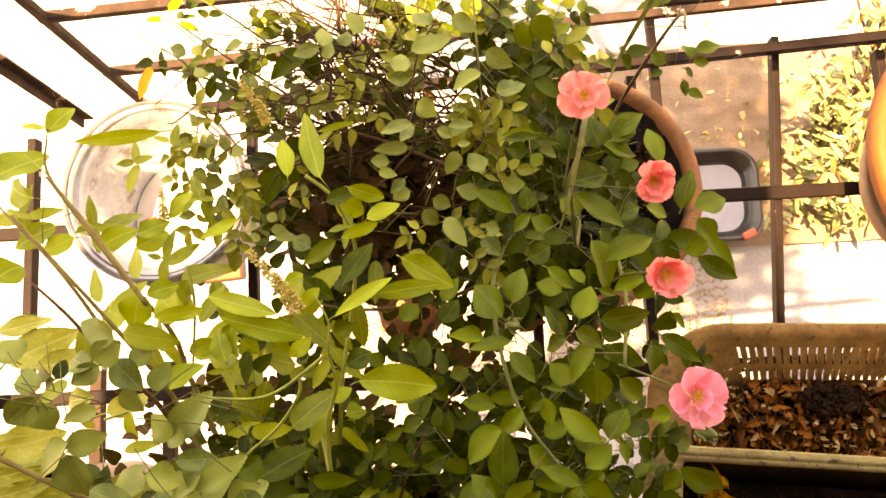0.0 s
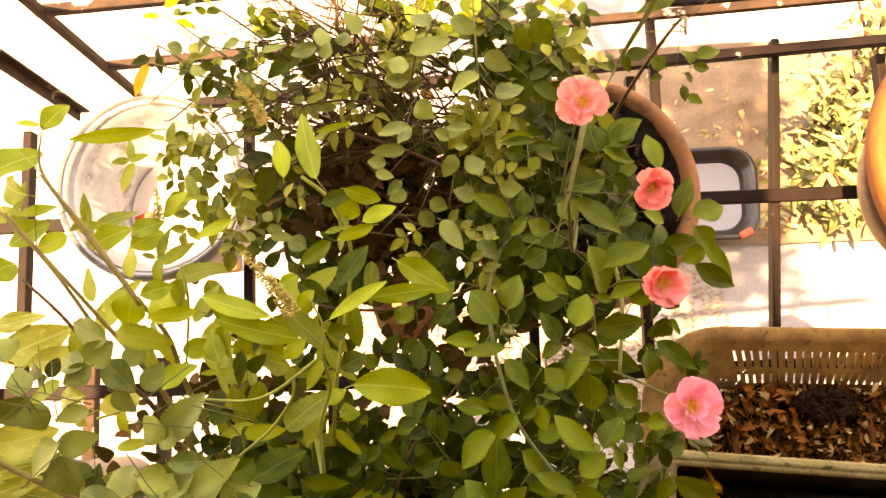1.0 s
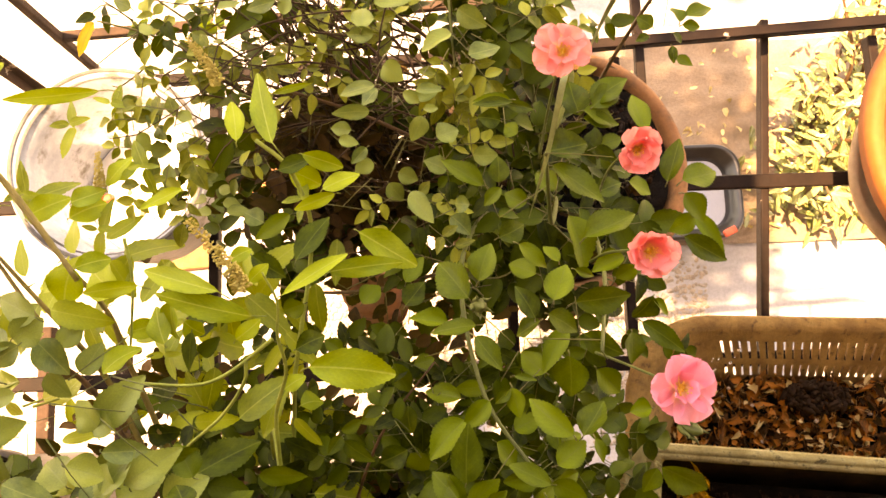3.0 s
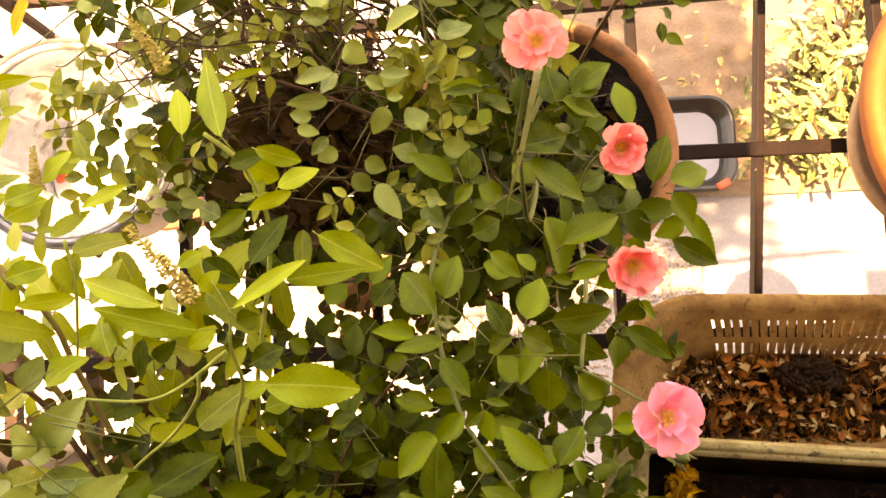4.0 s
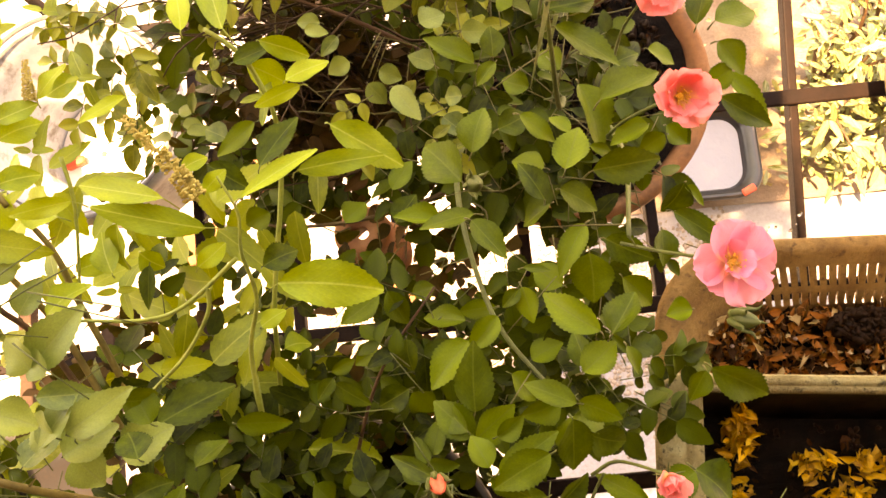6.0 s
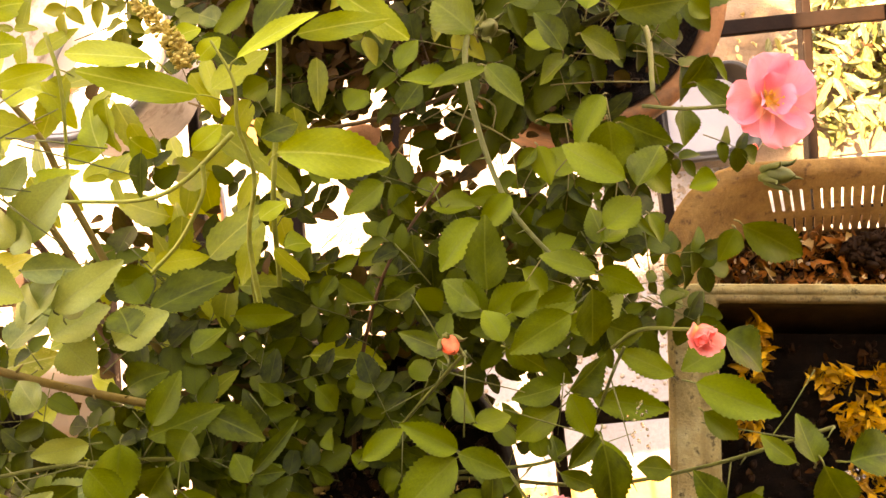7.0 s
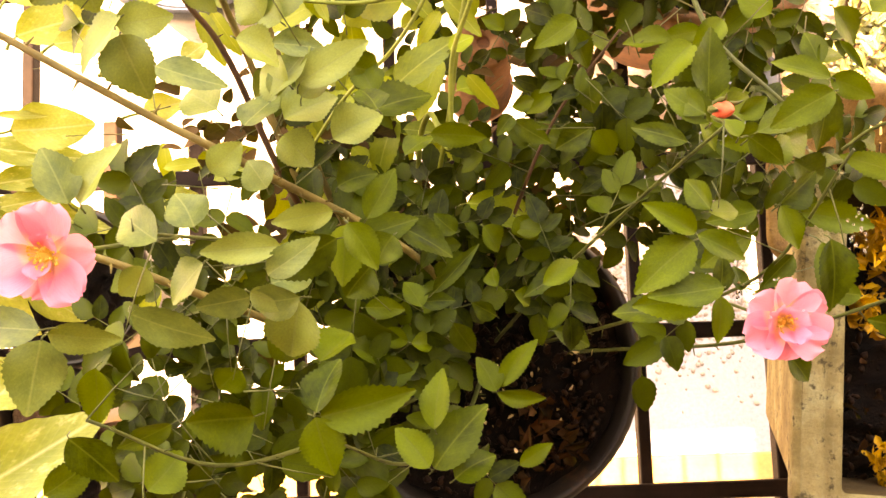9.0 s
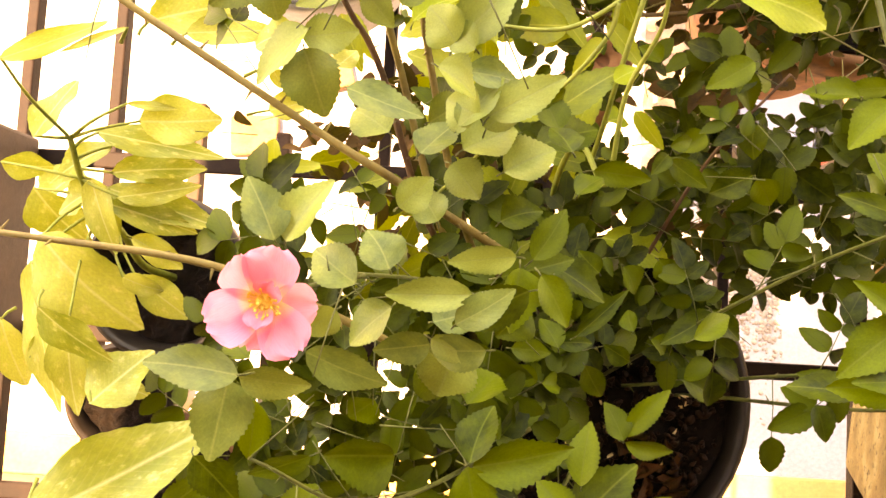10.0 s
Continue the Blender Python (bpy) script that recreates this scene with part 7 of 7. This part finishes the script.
def flower_spike(points, reach):
    """A basil flower spike: whorls of small pointed calyces along a stalk."""
    bm = bmesh.new()
    pts = smooth_path(points, 11)
    tube(bm, pts, 0.0010, 0.0005, 5)
    for k, p in enumerate(pts[1:]):
        along = (pts[min(k + 2, len(pts) - 1)] - pts[k]).normalized()
        size = reach * (1 - 0.55 * k / len(pts))
        for j in range(9):
            side = along.orthogonal()
            side.rotate(Matrix.Rotation(RNG.uniform(0, 6.28), 3, along))
            d = (side + along * RNG.uniform(-0.2, 0.7)).normalized()
            q = p + along * RNG.uniform(-0.001, 0.001)
            tube(bm, [q, q + d * size * 0.55, q + d * size * RNG.uniform(0.8, 1.15)], size * 0.10, size * 0.05, 4)
            bmesh.ops.create_icosphere(bm, subdivisions=1, radius=size * RNG.uniform(0.16, 0.26), matrix=Matrix.Translation(q + d * size * 0.8) @ Matrix.Diagonal((1, 0.8, 0.7, 1)))
    part("flower_spike", bm, SPIKE, T.ob, "straw-coloured basil flower spike")


for _ in range(24):
    T.put((RNG.uniform(0.0, 0.08), RNG.uniform(0.20, 0.30), RNG.uniform(0.36, 0.47)), RNG.uniform(0, 360), RNG.uniform(0.022, 0.040), RNG.uniform(-30, 20), RNG.uniform(-30, 30))
for _ in range(34):
    T.put((RNG.uniform(0.0, 0.20), RNG.uniform(0.18, 0.34), RNG.uniform(0.30, 0.43)), RNG.uniform(0, 360), RNG.uniform(0.025, 0.045), RNG.uniform(-30, 20), RNG.uniform(-30, 30))
for _ in range(70):
    T.put((RNG.uniform(-0.06, 0.16), RNG.uniform(0.10, 0.30), RNG.uniform(0.22, 0.35)), RNG.uniform(0, 360), RNG.uniform(0.030, 0.055), RNG.uniform(-30, 20), RNG.uniform(-30, 30))
SPIKE = surface("basil_spike", [(0.3, (0.36, 0.28, 0.06)), (0.7, (0.52, 0.42, 0.14))], 200, 0.8)
flower_spike([(0.139, 0.420, 0.445), (0.132, 0.433, 0.452), (0.121, 0.448, 0.455)], 0.0055)
flower_spike([(0.166, 0.281, 0.490), (0.155, 0.300, 0.500), (0.138, 0.320, 0.505)], 0.0065)
flower_spike([(0.065, 0.355, 0.450), (0.065, 0.365, 0.452), (0.064, 0.376, 0.452)], 0.004)
T.done("small basil leaves at the shoot tips", BASIL_STEM)

# broad-leaved plant
D = thing("broad_leaved_plant", (-0.135, 0.115, 0.17), "plant with large pale yellow-green leaves in the nursery pot", "house plant")
BROAD = [leaf_mesh("broad_leaf", blade_arrays(0.80 + 0.08 * k, 0.75, 22, 0.25, 0.35 + 0.15 * k, 0.0, 90 + k, 0.16), CANE_LEAF) for k in range(3)]


AXIS = smooth_path([(-0.135, 0.115, 0.165), (-0.142, 0.122, 0.22), (-0.138, 0.140, 0.27), (-0.146, 0.165, 0.315), (-0.142, 0.190, 0.35)], 5)
bm = bmesh.new()
tube(bm, AXIS, 0.0032, 0.0018, 7)
part("stem", bm, BASIL_STEM, D)


def broad(x, y, z, x1, y1, z1, k, width, roll=0.0):
    """A broad leaf from its base to its tip, on a stalk from the pot."""
    a, t = Vector((x, y, z)), Vector((x1, y1, z1))
    d = t - a
    m = Matrix.Translation(a) @ Matrix.Rotation(math.atan2(d.y, d.x), 4, "Z") @ Matrix.Rotation(-math.atan2(d.z, math.hypot(d.x, d.y)), 4, "Y") @ Matrix.Rotation(radians(roll), 4, "X") @ Matrix.Diagonal((d.length, width, width, 1))
    part_mesh("broad_leaf", BROAD[k % 3], D, m)
    bm = bmesh.new()
    foot = min(AXIS, key=lambda p: (p - a).length)
    foot = a.lerp(foot, 1.0 if (foot - a).length < 0.08 else 0.12)
    tube(bm, smooth_path([foot, foot.lerp(a, 0.5) + Vector((0, 0, (foot - a).length * 0.08)), a + d * 0.03], 5), 0.0012, 0.0008, 6)
    part("leaf_stalk", bm, BASIL_STEM, D)


broad(-0.130, -0.025, 0.385, -0.037, 0.033, 0.375, 0, 0.0490, -8)
broad(-0.168, 0.134, 0.325, -0.111, 0.073, 0.315, 1, 0.0520, 6)
broad(-0.145, 0.090, 0.365, -0.108, 0.055, 0.355, 2, 0.0223, 12)
broad(-0.123, 0.033, 0.335, -0.095, 0.069, 0.325, 0, 0.0370, -12)
broad(-0.140, 0.085, 0.335, -0.139, 0.020, 0.325, 1, 0.0252, 0)
broad(-0.127, 0.174, 0.325, -0.072, 0.186, 0.315, 2, 0.0229, -8)
broad(-0.122, 0.159, 0.325, -0.073, 0.171, 0.315, 0, 0.0173, 6)
broad(-0.134, 0.166, 0.315, -0.175, 0.151, 0.305, 1, 0.0215, 12)
broad(-0.132, 0.156, 0.315, -0.077, 0.144, 0.305, 2, 0.0216, -12)
broad(-0.139, 0.171, 0.325, -0.125, 0.123, 0.315, 0, 0.0208, 0)
broad(-0.156, 0.186, 0.365, -0.143, 0.229, 0.355, 1, 0.0203, -8)
broad(-0.104, 0.209, 0.365, -0.077, 0.210, 0.355, 2, 0.0060, 6)
broad(-0.146, 0.214, 0.425, -0.096, 0.241, 0.415, 0, 0.0125, 12)
broad(-0.080, 0.234, 0.425, -0.122, 0.222, 0.415, 1, 0.0045, -12)
broad(0.007, 0.236, 0.425, -0.025, 0.234, 0.415, 2, 0.0200, 0)
broad(-0.011, 0.223, 0.405, -0.005, 0.213, 0.395, 0, 0.0079, -8)
broad(-0.100, 0.201, 0.355, -0.054, 0.209, 0.345, 1, 0.0313, 6)
broad(-0.108, 0.268, 0.335, -0.055, 0.291, 0.325, 2, 0.0322, 12)
broad(-0.115, 0.293, 0.335, -0.075, 0.305, 0.325, 0, 0.0168, -12)
broad(-0.084, 0.262, 0.335, -0.030, 0.274, 0.325, 1, 0.0215, 0)
broad(-0.038, 0.157, 0.305, 0.002, 0.169, 0.295, 2, 0.0262, -8)
broad(-0.036, 0.223, 0.305, -0.011, 0.235, 0.295, 0, 0.0192, 6)
broad(-0.178, 0.055, 0.305, -0.155, 0.077, 0.295, 1, 0.0210, 12)
broad(-0.114, 0.111, 0.305, -0.080, 0.086, 0.295, 2, 0.0240, -12)
broad(0.023, 0.224, 0.405, 0.033, 0.240, 0.395, 0, 0.0131, 0)
broad(-0.133, 0.197, 0.338, -0.057, 0.190, 0.322, 0, 0.0204, -14)
broad(-0.125, 0.191, 0.328, -0.179, 0.169, 0.312, 1, 0.0196, 10)
broad(-0.201, 0.179, 0.318, -0.174, 0.176, 0.302, 2, 0.0196, 22)
broad(-0.136, 0.167, 0.308, -0.060, 0.148, 0.292, 0, 0.0256, -20)
broad(-0.142, 0.171, 0.308, -0.133, 0.128, 0.292, 1, 0.0190, -14)
broad(-0.194, 0.168, 0.288, -0.167, 0.125, 0.272, 2, 0.0358, 10)
broad(-0.175, 0.118, 0.318, -0.163, 0.018, 0.302, 0, 0.0279, 22)
broad(-0.160, 0.053, 0.288, -0.108, 0.033, 0.272, 1, 0.0237, -20)
broad(-0.208, 0.080, 0.288, -0.198, 0.028, 0.272, 2, 0.0300, -14)
broad(-0.117, 0.110, 0.318, -0.095, 0.101, 0.302, 0, 0.0145, 10)
broad(-0.170, 0.184, 0.268, -0.227, 0.152, 0.252, 1, 0.0308, 22)
broad(-0.134, 0.139, 0.268, -0.099, 0.122, 0.252, 2, 0.0208, -20)

bm = bmesh.new()
box(bm, (-0.50, 0.04, -0.002), (-0.345, 0.255, 0.16), 0.004)
crate_ob = thing("wooden_box", (-0.42, 0.15, 0.0), "dark brown wooden box standing on the grille", "box")
part("body", bm, DARK_WOOD, crate_ob, smooth=False)
bm = bmesh.new()
box(bm, (-0.51, 0.035, 0.16), (-0.338, 0.262, 0.18), 0.004)
part("lid", bm, DARK_WOOD, crate_ob, smooth=False)

# long grass blades in the terracotta pot
G = thing("grass_tuft", (0.35, 0.37, 0.215), "long pale grass blades leaning out of the pot", "grass")
for pts in ([(0.35, 0.37, 0.215), (0.36, 0.40, 0.45), (0.346, 0.385, 0.545), (0.336, 0.345, 0.53), (0.327, 0.315, 0.505)], [(0.36, 0.38, 0.215), (0.38, 0.44, 0.42), (0.40, 0.47, 0.50), (0.415, 0.49, 0.54)], [(0.30, 0.42, 0.24), (0.29, 0.47, 0.40), (0.285, 0.51, 0.50)]):
    bm = bmesh.new()
    ps = smooth_path(pts, 8)
    n = len(ps)
    prev = None
    for i, p in enumerate(ps):
        d = (ps[min(i + 1, n - 1)] - ps[max(i - 1, 0)]).normalized()
        side = d.cross(Vector((0.3, 0.2, 1))).normalized() * 0.0022 * (1 - (i / n) ** 3)
        row = [bm.verts.new(p - side), bm.verts.new(p + Vector((0, 0, -0.0008))), bm.verts.new(p + side)]
        if prev:
            bm.faces.new((prev[0], row[0], row[1], prev[1]))
            bm.faces.new((prev[1], row[1], row[2], prev[2]))
        prev = row
    part("blade", bm, BLADE, G)
